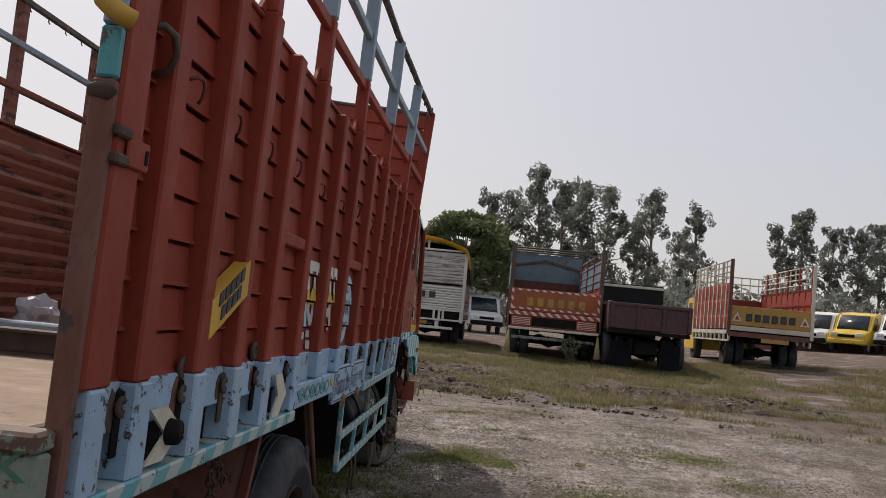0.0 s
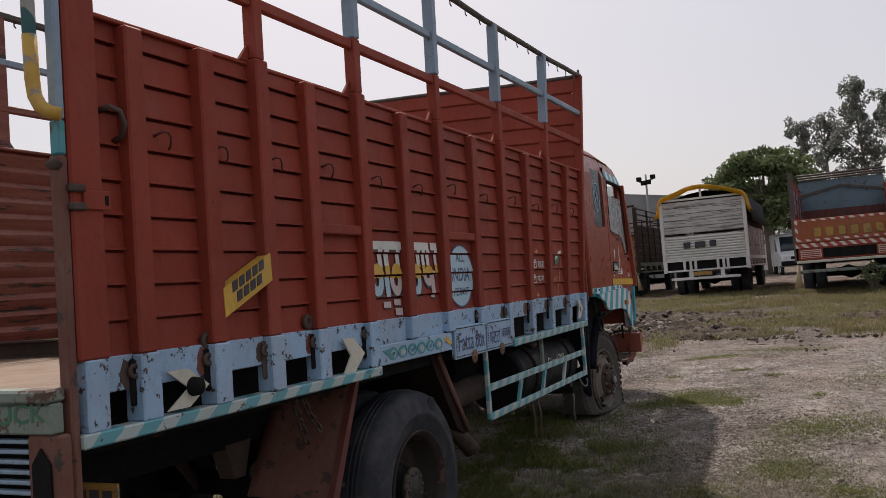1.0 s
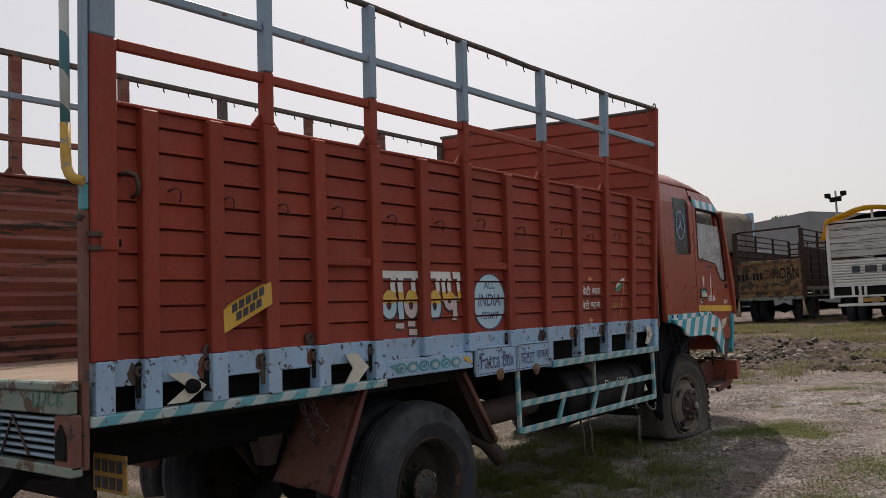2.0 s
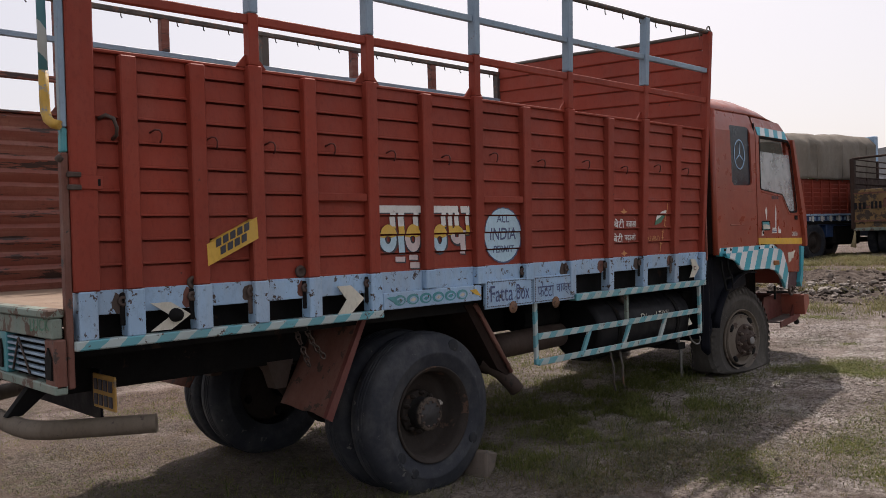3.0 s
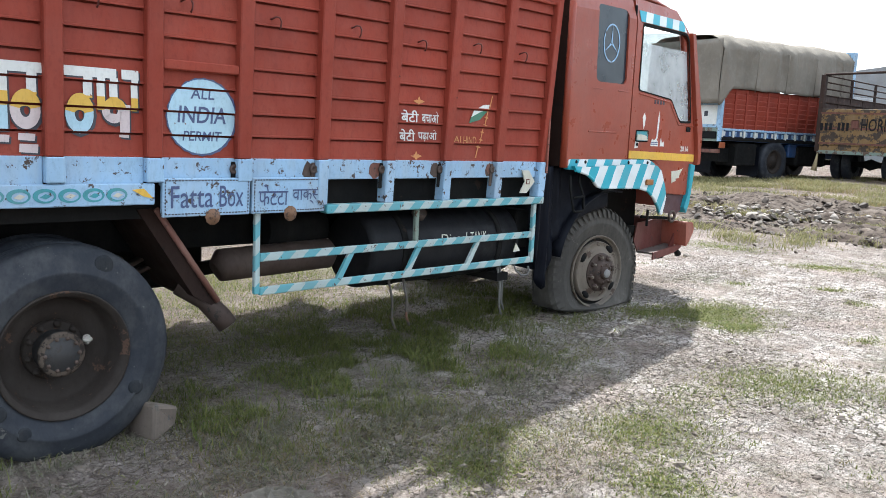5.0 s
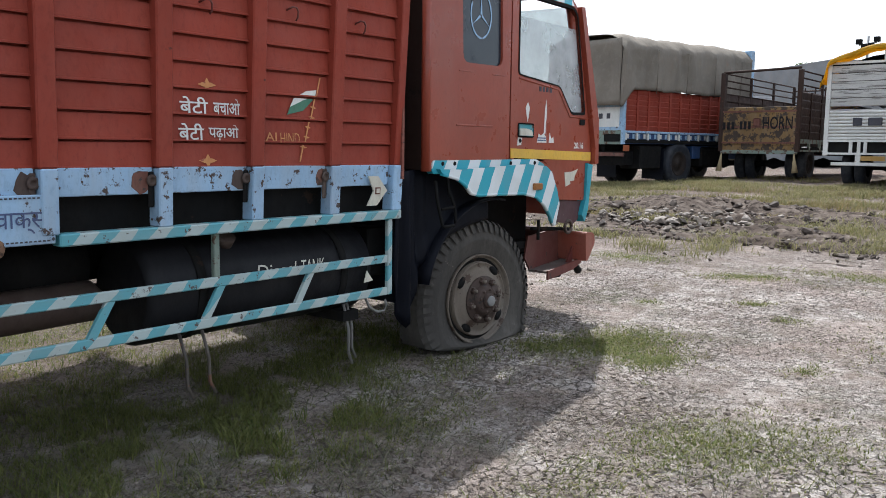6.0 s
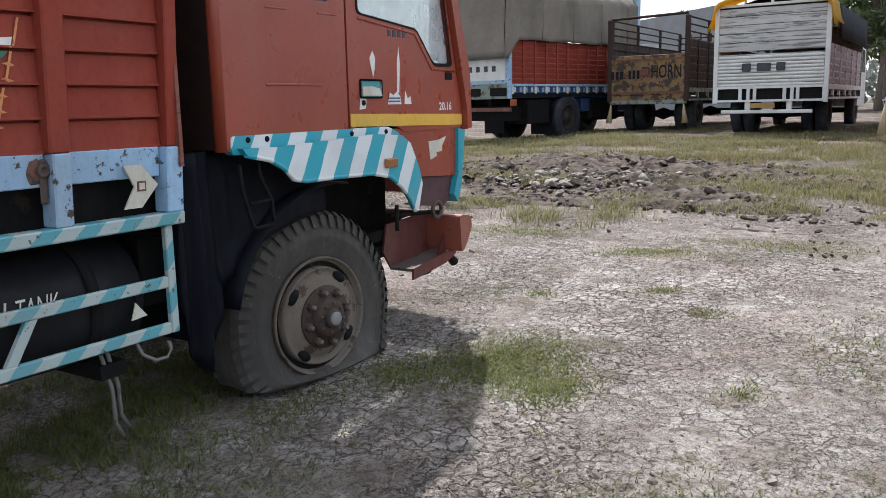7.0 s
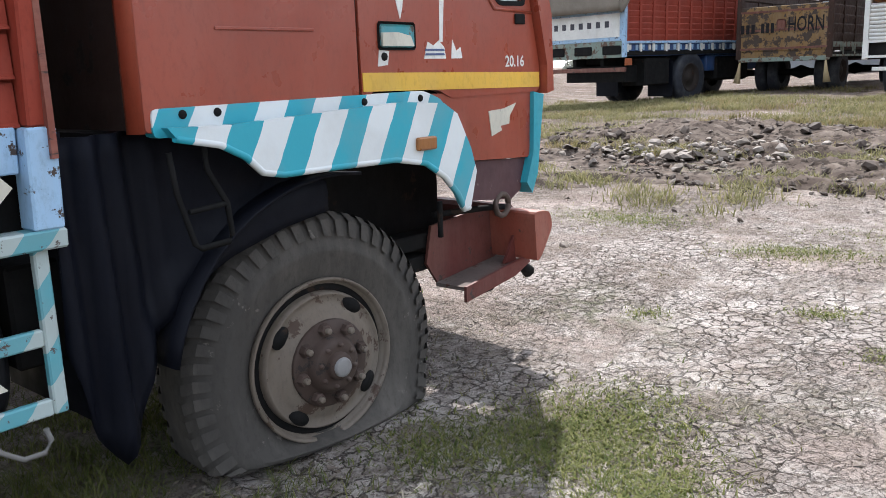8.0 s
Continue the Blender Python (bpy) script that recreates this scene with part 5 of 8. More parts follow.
part("hanging_chain", chain([(-1.16, 3.56, 1.14), (-1.15, 3.62, 1.00), (-1.14, 3.70, 0.90)]), RUSTY, truck, "rusty hanging chain")

# side guard, running in a little towards the cab
G = -1.02


def inward(shape):
    return shape.bend(lambda p: (p.x - 0.012 * max(0.0, p.y - 5.5), p.y, p.z))


guard = part("side_guard", inward(Shape().chamfer(G - 0.03, G, 5.535, 5.57, 0.635, 1.10, 0.005)), STRIPE_BEAM, truck, "teal and white striped side guard")
part("upright", inward(Shape().chamfer(G - 0.03, G, 8.00, 8.04, 0.625, 1.085, 0.005)), STRIPE_BEAM, guard)
part("upright", inward(Shape().chamfer(G - 0.04, G - 0.01, 6.775, 6.81, 0.85, 1.085, 0.005)), PALE_TEAL, guard)
part("bar", inward(Shape().chamfer(G - 0.028, G - 0.002, 5.57, 8.0, 0.820, 0.868, 0.005)), STRIPE_BEAM, guard)
part("bar", inward(Shape().chamfer(G - 0.028, G - 0.002, 5.57, 8.0, 0.625, 0.672, 0.005)), STRIPE_BEAM, guard)
for y in (6.12, 6.70, 7.28):
    part("brace", inward(Shape().prism([(y, 0.672), (y + 0.045, 0.672), (y + 0.135, 0.820), (y + 0.09, 0.820)], 0, G - 0.025, G - 0.005)), STRIPE_BEAM, guard)

# diesel tank
TC = (-1.36, 0, 0.79)
tank = part("diesel_tank", Shape().tube([(TC[0], 6.46, TC[2]), (TC[0], 6.48, TC[2]), (TC[0], 6.50, TC[2]), (TC[0], 7.90, TC[2]), (TC[0], 7.93, TC[2])], [0.23, 0.255, 0.262, 0.262, 0.23], 36), BLACK, truck, "black cylindrical diesel tank")
for y in (6.72, 7.66):
    part("tank_strap", Shape().tube([(TC[0], y, TC[2]), (TC[0], y + 0.05, TC[2])], 0.269, 36), CHASSIS, tank)
for wd, at, ww in by_word("Diesel TANK", 0.46):
    part("lettering", letters(wd, 0.075, width=ww, bold=0.0).bend(lambda p: (TC[0] + 0.266 * math.cos((p.z + 0.025) / 0.266), 7.07 + at + p.x + 0.25 * p.z, TC[2] + 0.266 * math.sin((p.z + 0.025) / 0.266))), CREAM, tank, "hand-painted white lettering")
part("tank_cap", Shape().tube([(-1.22, 6.95, 1.01), (-1.19, 6.95, 1.05)], 0.05, 14), RUSTY, tank)
part("air_tank", Shape().tube([(-1.55, 5.9, 0.93), (-1.55, 6.35, 0.93)], 0.12, 20), CHASSIS, truck)
part("battery_box", Shape().chamfer(-1.5, -1.2, 7.98, 8.22, 0.72, 1.02, 0.01), CHASSIS, truck)
for x, y, l in ((-1.12, 6.62, 0.34), (-1.11, 6.74, 0.33), (-1.12, 7.70, 0.37), (-1.13, 7.735, 0.34)):
    part("hanging_cable", Shape().tube([(x, y, 0.60), (x + 0.01, y + 0.03, 0.60 - l * 0.4), (x, y + 0.04, 0.60 - l * 0.8), (x - 0.01, y + 0.08, 0.60 - l)], 0.009, 6), GREY_CABLE if y > 7 else DARK_RAIL, truck)
part("hook_bracket", Shape().tube([(-1.08, 7.83, 0.64), (-1.06, 7.85, 0.57), (-1.045, 7.90, 0.535), (-1.04, 7.955, 0.535), (-1.04, 7.975, 0.565), (-1.04, 7.965, 0.60)], 0.008, 8), GREY_CABLE, truck)
part("reflector", Shape().prism([(7.825, 0.715), (7.90, 0.722), (7.848, 0.785)], 0, -1.082, -1.076), CREAM, truck, "small pale yellow triangle")
part("reflector_stalk", Shape().tube([(-1.084, 7.855, 0.74), (-1.09, 7.855, 0.835)], 0.004, 5), CHASSIS, truck)
part("tank_bracket", Shape().box(-1.5, -1.1, 7.68, 7.80, 0.50, 0.56), CHASSIS, truck)

fitted = set(truck.children)
# inner wheel housing and flap behind the front wheel
rows = []
for j, t in enumerate(np.linspace(0, 1, 12)):
    a = radians(168 - 88 * t)
    yy, zz = 9.08 + 0.66 * math.cos(a) * 1.08, 0.50 + 0.66 * math.sin(a) * 1.0
    rows.append([(x, yy + 0.015 * math.sin(x * 40), zz) for x in np.linspace(-1.62, -1.10, 8)])
part("wheel_housing", Shape().sheet(rows), FLAP, truck, "black rubber wheel housing", thick=0.012)
HEM = [(8.07, 0.78), (8.14, 0.49), (8.21, 0.38), (8.28, 0.47), (8.38, 0.73), (8.48, 0.84), (8.67, 0.93), (8.89, 0.99), (9.10, 1.02)]


def hem(y):
    for (a, za), (c, zc) in zip(HEM, HEM[1:]):
        if y <= c:
            return za + (zc - za) * (y - a) / (c - a)
    return HEM[-1][1]


rows = []
for y in np.linspace(8.07, 9.10, 52):
    row = []
    for k in range(14):
        z = hem(y) + (1.365 - hem(y)) * k / 13
        rib = 0.024 * math.sin(y * 55 + z * 3) * smoothstep(8.50, 8.36, y)
        lip = 0.022 * smoothstep(0.13, 0.10, z - hem(y)) * smoothstep(8.22, 8.30, y)
        row.append((-1.128 - 0.075 * smoothstep(8.20, 8.34, y) + rib + lip - 0.05 * smoothstep(1.0, 0.35, z) * smoothstep(8.3, 8.1, y) + 0.006 * noise.noise((y * 9, z * 9, 2)), y, z))
    rows.append(row)
part("housing_flap", Shape().sheet(rows), FLAP, truck, "torn black rubber flap and arch panel", thick=0.010)
rows = [[(x, 8.13, z) for x in (-1.7, -1.15)] for z in (0.55, 1.38)]
part("housing_back", Shape().sheet(rows), FLAP, truck, thick=0.01)
step = part("cab_step", Shape().tube([(-1.075, 8.41, 1.30), (-1.07, 8.42, 1.18), (-1.06, 8.46, 1.02), (-1.06, 8.48, 1.005), (-1.06, 8.58, 1.01), (-1.06, 8.595, 1.03), (-1.06, 8.585, 1.13), (-1.07, 8.53, 1.24), (-1.075, 8.53, 1.31)], 0.010, 6), CHASSIS, truck)
part("rung", Shape().tube([(-1.06, 8.45, 1.12), (-1.06, 8.585, 1.13)], 0.009, 6), CHASSIS, step)

# ---- cab ----
CX = -1.07
CL = -3.23


def both(outer, holes, material, name, label="", taper=0.0):
    """The near plate and its twin on the far side."""
    def slant(p, s):
        d = taper * max(0.0, p.y - 9.2)
        inn = 0.30 * max(0.0, p.z - 2.60)
        return (p.x - s * (d + inn), p.y, p.z)
    near = part(name, holed(outer, holes, CX - 0.035, CX).bend(lambda p: slant(p, 1)), material, truck, label)
    part(name, holed(outer, holes, CL, CL + 0.035).bend(lambda p: slant(p, -1)), material, truck, label)
    return near


def rounded(pts, r=0.05, n=4):
    res = []
    m = len(pts)
    for i in range(m):
        p, q, s = (Vector(pts[(i + k) % m]) for k in (-1, 0, 1))
        a, c = (p - q), (s - q)
        d = min(r, a.length * 0.45, c.length * 0.45)
        a, c = q + a.normalized() * d, q + c.normalized() * d
        for k in range(n + 1):
            t = k / n
            res.append(tuple(a * (1 - t) ** 2 + q * 2 * t * (1 - t) + c * t * t))
    return res


quarter = rounded([(8.34, 1.36), (9.185, 1.36), (9.185, 2.60), (9.17, 2.80), (8.34, 2.80), (8.34, 2.60)], 0.02, 2)
qwin = rounded([(8.665, 2.055), (9.095, 2.06), (9.075, 2.665), (8.645, 2.665)], 0.06)
qp = both(quarter, [qwin], CAB_RED, "cab_quarter", "faded red cab side")
for x in (CX - 0.022, CL + 0.022):
    part("quarter_window", Shape().prism(qwin, 0, x - 0.004, x + 0.004), DARK_GLASS, truck, "dark tinted fixed window")
cc, rr = (8.865, 2.375), 0.115
em = part("window_sticker", holed([(cc[0] + rr * math.cos(t), cc[1] + rr * 1.35 * math.sin(t)) for t in np.linspace(0, 6.08, 30)], [[(cc[0] + rr * 0.9 * math.cos(t), cc[1] + rr * 1.24 * math.sin(t)) for t in np.linspace(0, 6.08, 30)]], CX - 0.016, CX - 0.014), BLUE, truck, "pale blue ring sticker")
for a in (90, 210, 330):
    a = radians(a)
    d = Vector((math.cos(a), 1.3 * math.sin(a))) * rr * 0.92
    nrm = Vector((-d.y, d.x)).normalized() * 0.010
    part("spoke", Shape().prism([(cc[0] + nrm.x, cc[1] + nrm.y), (cc[0] + d.x, cc[1] + d.y), (cc[0] - nrm.x, cc[1] - nrm.y)], 0, CX - 0.016, CX - 0.014), BLUE, em)
# pressed recess lines in the quarter
for z in (1.655,):
    part("pressing", Shape().chamfer(CX - 0.004, CX + 0.006, 8.60, 8.99, z - 0.006, z + 0.006, 0.003), CAB_RED, qp)
for y, z in ((8.62, 2.0), (8.98, 2.0)):
    part("pressing", Shape().chamfer(CX - 0.004, CX + 0.004, y - 0.0, y + 0.14, z - 0.004, z + 0.004, 0.002), CAB_RED, qp)
# rear corner
part("cab_corner", Shape().sheet([[(CX - 0.04 + 0.04 * math.cos(a), 8.34 - 0.03 * math.sin(a), z) for a in np.linspace(0, 1.57, 7)] for z in (1.36, 2.0, 2.80)]), CAB_RED, truck, thick=0.01)
part("cab_back", Shape().box(CL + 0.04, CX - 0.04, 8.305, 8.325, 1.37, 2.85), DARK_SHEET, truck, "dark cab back")

door = rounded([(9.20, 1.36), (9.20, 2.60), (9.215, 2.79), (9.95, 2.78), (10.12, 2.60), (10.42, 1.52), (10.42, 1.40), (9.72, 1.40), (9.66, 1.43), (9.55, 1.445), (9.25, 1.445)], 0.03, 3)
dwin = rounded([(9.30, 2.57), (10.07, 2.57), (10.125, 2.52), (10.285, 1.80), (10.07, 1.795), (9.88, 1.985), (9.30, 2.03)], 0.035)
TAP = 0.05
dr = both(door, [dwin], CAB_RED, "cab_door", "faded red cab door with scraped stickers", TAP)


def tap(s):
    return s.bend(lambda p: (p.x - TAP * max(0.0, p.y - 9.2) - 0.30 * max(0.0, p.z - 2.60), p.y, p.z))


for sgn, x in ((1, CX - 0.022), (-1, CL + 0.022)):
    pane = cut(cut([tuple(p) for p in dwin], 2.43, False), 1.70, True)
    part("door_window", Shape().prism(pane, 0, x - 0.002, x + 0.002).bend(lambda p: (p.x - sgn * TAP * max(0.0, p.y - 9.2), p.y, p.z)), DOOR_GLASS if sgn > 0 else GLASS, truck, "dusty side window let down a little")
part("window_frame", tap(holed([(p[0] + (p[0] - 9.75) * 0.035, p[1] + (p[1] - 2.2) * 0.05) for p in dwin], [dwin], CX - 0.03, CX + 0.004)), CHASSIS, dr, "black rubber window seal")
part("sun_strip", tap(Shape().prism([(9.25, 2.595), (10.07, 2.595), (10.03, 2.69), (9.25, 2.69)], 0, CX, CX + 0.004)), STRIPE_FENDER, dr, "pale blue and white strip over the window")
part("yellow_band", tap(Shape().prism([(9.205, 1.443), (10.415, 1.420), (10.415, 1.488), (9.205, 1.510)], 0, CX, CX + 0.004)), YELLOW, dr, "yellow painted band")
part("lower_panel", tap(Shape().prism([(9.60, 1.42), (10.40, 1.40), (10.34, 1.12), (10.32, 1.10), (9.83, 1.13), (9.74, 1.33)], 0, CX - 0.03, CX - 0.006)), CAB_RED, truck)
part("lower_skirt", tap(Shape().prism([(9.84, 1.125), (10.33, 1.095), (10.28, 0.95), (10.20, 0.915), (9.86, 0.955)], 0, CX - 0.05, CX - 0.025)), MAROON, truck, "dark maroon lower skirt")
part("door_handle_recess", tap(Shape().chamfer(CX - 0.002, CX + 0.003, 9.295, 9.505, 1.588, 1.690, 0.01)), CHASSIS, dr, "black handle recess")
part("recess_plate", tap(Shape().chamfer(CX + 0.001, CX + 0.005, 9.305, 9.495, 1.598, 1.680, 0.008)), TEAL, dr, "teal back plate")
part("door_handle", tap(Shape().prism([(9.31, 1.602), (9.49, 1.602), (9.47, 1.640), (9.40, 1.652), (9.31, 1.650)], 0, CX + 0.004, CX + 0.014)), CREAM, dr, "pale scuffed handle flap")
part("torn_label", tap(Shape().prism([(9.29, 1.53), (9.345, 1.535), (9.355, 1.585), (9.30, 1.59)], 0, CX, CX + 0.002)), WHITE, dr)
part("keyhole", tap(Shape().lathe([(0, 0.016), (0.008, 0.014), (0.008, 0)], 12, (CX, 9.325, 1.565))), CHASSIS, dr)
for pts in ([(9.395, 1.80), (9.425, 1.84), (9.45, 1.80), (9.44, 1.74), (9.425, 1.70), (9.41, 1.745)], [(9.66, 1.62), (9.68, 1.62), (9.695, 1.78), (9.685, 1.87), (9.668, 1.80)],
            [(9.56, 1.555), (9.70, 1.555), (9.69, 1.60), (9.655, 1.625), (9.62, 1.605), (9.585, 1.62)], [(9.735, 1.555), (9.81, 1.555), (9.80, 1.60), (9.77, 1.585), (9.745, 1.63)]):
    part("scraped_sticker", tap(Shape().prism(pts, 0, CX, CX + 0.002)), WHITE, dr)
for z in (1.568, 1.585):
    part("sticker_line", tap(Shape().prism([(9.565, z), (9.69, z), (9.685, z + 0.008), (9.57, z + 0.008)], 0, CX + 0.002, CX + 0.004)), DECAL_BLUE, dr)
part("model_mark", tap(on_side(letters("20.16", 0.05, width=0.155, bold=0.02), 10.13, 1.515, CX + 0.002)), WHITE, dr)
mk = part("maker_badge", tap(Shape().prism([(10.00, 1.33), (10.02, 1.22), (10.10, 1.24), (10.09, 1.26), (10.16, 1.265), (10.165, 1.30), (10.22, 1.355), (10.12, 1.335)], 0, CX - 0.006, CX - 0.002)), CREAM, truck, "small worn badge")
for k in range(4):
    part("name_mark", tap(Shape().box(CX, CX + 0.002, 9.58 + k * 0.05, 9.61 + k * 0.05, 1.925, 1.96)), DECAL_DARK, dr)
part("door_pressing", tap(Shape().tube([(CX + 0.0, 9.30, 2.00), (CX, 9.86, 1.955), (CX, 10.05, 1.76), (CX, 10.35, 1.755)], 0.008, 6)), CAB_RED, dr)
part("side_reflector", tap(Shape().chamfer(CX, CX + 0.01, 10.21, 10.29, 1.70, 1.745, 0.004)), CHASSIS, dr)
part("door_gap", Shape().box(CX - 0.03, CX - 0.012, 9.186, 9.199, 1.40, 2.72), CHASSIS, truck)

# roof and front
sect = []
for y, ze, zc, inn in ((8.30, 2.79, 2.93, 0.06), (8.42, 2.81, 3.02, 0.06), (9.2, 2.81, 3.05, 0.06), (9.6, 2.80, 3.01, 0.08), (9.85, 2.77, 2.93, 0.09), (10.0, 2.72, 2.83, 0.10), (10.10, 2.64, 2.70, 0.11)):
    xr, xl = CX - inn, CL + inn
    row = []
    for t in np.linspace(0, 1, 21):
        u = abs(2 * t - 1)
        row.append((xr + (xl - xr) * t, y, ze + (zc - ze) * (1 - u ** 4.5)))
    sect.append(row)
part("cab_roof", Shape().sheet(sect), CAB_RED, truck, "faded red cab roof", thick=0.02)
ys = 9.2
fl = lambda y: TAP * (y - ys)
part("windscreen", Shape().sheet([[(CX - 0.10, 10.11, 2.60), (-2.15, 10.20, 2.64), (CL + 0.10, 10.11, 2.60)], [(CX - 0.11, 10.42, 1.56), (-2.15, 10.56, 1.56), (CL + 0.11, 10.42, 1.56)]]), DUSTY_GLASS, truck, "dusty windscreen", thick=0.006)
part("a_pillar", Shape().tube([(CX - 0.10, 10.10, 2.62), (CX - 0.10, 10.42, 1.54)], 0.035, 8), CAB_RED, truck)
part("a_pillar", Shape().tube([(CL + 0.10, 10.10, 2.62), (CL + 0.10, 10.42, 1.54)], 0.035, 8), CAB_RED, truck)
part("cab_front", Shape().sheet([[(CX - 0.10, 10.42, 1.54), (CX - 0.35, 10.56, 1.55), (-2.15, 10.60, 1.55), (CL + 0.35, 10.56, 1.55), (CL + 0.10, 10.42, 1.54)], [(CX - 0.10, 10.36, 0.96), (CX - 0.35, 10.52, 0.95), (-2.15, 10.56, 0.95), (CL + 0.35, 10.52, 0.95), (CL + 0.10, 10.36, 0.96)]]), CAB_RED, truck, thick=0.02)
part("corner_deflector", Shape().prism([(10.345, 1.40), (10.425, 1.385), (10.37, 1.02), (10.325, 0.93), (10.28, 0.985), (10.335, 1.12)], 0, CX - 0.115, CX - 0.040), CYAN, truck, "teal corner deflector")
part("cab_floor", Shape().box(CL + 0.16, CX - 0.16, 8.3, 10.3, 1.28, 1.36), CHASSIS, truck)
part("engine_block", Shape().box(-2.6, -1.6, 8.3, 10.2, 0.65, 1.28), CHASSIS, truck)
seat = part("seat", Shape().chamfer(-1.75, -1.25, 8.6, 9.1, 1.36, 1.72, 0.05), FLAP, truck)
part("seat_back", Shape().chamfer(-1.75, -1.25, 8.45, 8.62, 1.72, 2.15, 0.05), FLAP, seat)
part("dashboard", Shape().chamfer(CL + 0.15, CX - 0.16, 10.0, 10.38, 1.4, 1.70, 0.05), FLAP, truck)
part("steering_wheel", Shape().tube([(-1.5 + 0.22 * math.cos(a), 9.72 - 0.10 * math.sin(a), 1.86 + 0.19 * math.sin(a)) for a in np.linspace(0, 6.28, 20)], 0.014, 6), FLAP, truck)
part("mirror_arm", Shape().tube([(CX - 0.12, 10.30, 2.15), (CX - 0.04, 10.36, 2.12), (CX - 0.05, 10.36, 1.86)], 0.010, 6), CHASSIS, truck)

# striped fender
FX = -1.0
top = rounded([(8.36, 1.345), (8.36, 1.428), (9.52, 1.435), (9.62, 1.40), (9.66, 1.36), (9.60, 1.345)], 0.02, 2)
ff = part("fender_lip", Shape().prism(top, 0, FX - 0.11, FX - 0.062), STRIPE_FENDER, truck, "teal and white striped wheel fender")
fen = [(8.375, 1.375), (8.60, 1.37), (9.35, 1.40), (9.58, 1.385), (9.66, 1.34), (9.74, 1.20), (9.775, 1.10), (9.73, 0.955), (9.70, 0.95), (9.66, 1.02), (9.58, 1.10), (9.47, 1.165), (9.30, 1.195), (9.0, 1.20), (8.78, 1.20), (8.70, 1.215), (8.64, 1.27), (8.55, 1.315), (8.40, 1.345)]
fd = part("fender", Shape().prism(fen, 0, FX - 0.045, FX - 0.010), STRIPE_FENDER, ff)
part("fender_roll", Shape().tube([(FX - 0.02, y, z) for y, z in fen[7:19]], 0.014, 6), STRIPE_FENDER, ff)
part("side_lamp", Shape().chamfer(FX - 0.012, FX + 0.012, 9.405, 9.51, 1.215, 1.265, 0.006), AMBER, ff, "cracked amber side lamp")
for y in (8.46, 8.58, 9.20, 9.50):
    part("bolt", Shape().lathe([(0, 0.014), (0.005, 0.012), (0.005, 0.0)], 10, (FX - 0.062, y, 1.408)), CHASSIS, ff)

part("stay_rod", Shape().tube([(-1.24, 9.75, 0.90), (-1.23, 10.10, 0.88), (-1.23, 10.30, 0.86)], 0.014, 10), CHASSIS, truck)
part("stay_eye", Shape().tube([(-1.14, 10.12 + 0.05 * math.cos(a), 0.90 + 0.05 * math.sin(a)) for a in np.linspace(0, 6.28, 12)], 0.014, 6), RUSTY, truck)
part("brake_chain", Shape().tube([(-1.12, 9.66, 0.98 - 0.03 * k) for k in range(6)], 0.012, 6), CHASSIS, truck)

part("corner_pillar", Shape().prism([(10.43, 1.39), (10.485, 1.40), (10.47, 1.75), (10.20, 2.60), (10.15, 2.60), (10.43, 1.52)], 0, CX - 0.10, CX - 0.022), CAB_RED, truck)

# the cab stands a little outboard of the bed
for ob in truck.children:
    if ob not in fitted:
        ob.location.x += 0.045

# broken bumper
bm_ = part("bumper", Shape().chamfer(-3.1, -1.29, 10.40, 10.50, 0.58, 0.84, 0.02), OLD_RED, truck, "broken red steel bumper")
part("bumper_plate", Shape().prism([(9.84, 0.828), (10.10, 0.850), (10.36, 0.840), (10.36, 0.58), (9.88, 0.55), (9.80, 0.66)], 0, -1.30, -1.285), OLD_RED, bm_)
part("bumper_tray", Shape().prism([(9.86, 0.545), (10.34, 0.590), (10.34, 0.605), (9.86, 0.562)], 0, -1.285, -1.11), DUSTY_TRAY, bm_, "bent steel tray covered in grey dust")
part("tray_lip", Shape().prism([(9.845, 0.500), (10.22, 0.545), (10.34, 0.590), (10.34, 0.625), (9.845, 0.570)], 0, -1.11, -1.095), OLD_RED, bm_)
part("bumper_end", Shape().prism(rounded([(10.27, 0.850), (10.40, 0.838), (10.425, 0.76), (10.34, 0.640), (10.29, 0.600)], 0.03, 3), 0, -1.285, -1.02), FADED_RED, bm_, "faded red bent bumper end")
part("end_gusset", Shape().prism([(10.20, 0.60), (10.29, 0.60), (10.29, 0.74)], 0, -1.16, -1.145), OLD_RED, bm_)
for y0, y1, z in ((9.45, 9.86, 0.66), (9.50, 9.90, 0.76)):
    part("bumper_arm", Shape().chamfer(-1.42, -1.31, y0, y1, z - 0.035, z + 0.035, 0.008), CHASSIS, bm_)
part("bumper_arm", Shape().chamfer(-1.62, -1.50, 9.4, 10.4, 0.62, 0.72, 0.01), CHASSIS, bm_)
part("bumper_bolt", Shape().tube([(-1.19, 10.36, 0.59), (-1.192, 10.43, 0.53), (-1.195, 10.468, 0.502)], [0.022, 0.028, 0.034], 8), CHASSIS, bm_)
part("under_lug", Shape().chamfer(-1.20, -1.14, 10.02, 10.12, 0.49, 0.555, 0.012), CHASSIS, bm_)

# things on the bed and round the truck
solo("steel_beam", Shape().prism([(3.60, 1.325), (3.72, 1.325), (3.72, 1.335), (3.67, 1.34), (3.665, 1.41), (3.72, 1.415), (3.72, 1.425), (3.60, 1.425), (3.60, 1.415), (3.65, 1.41), (3.655, 1.34), (3.60, 1.335)], 0, -3.38, -1.25), RUSTY, "rusted steel beam lying across the truck bed", "beam")


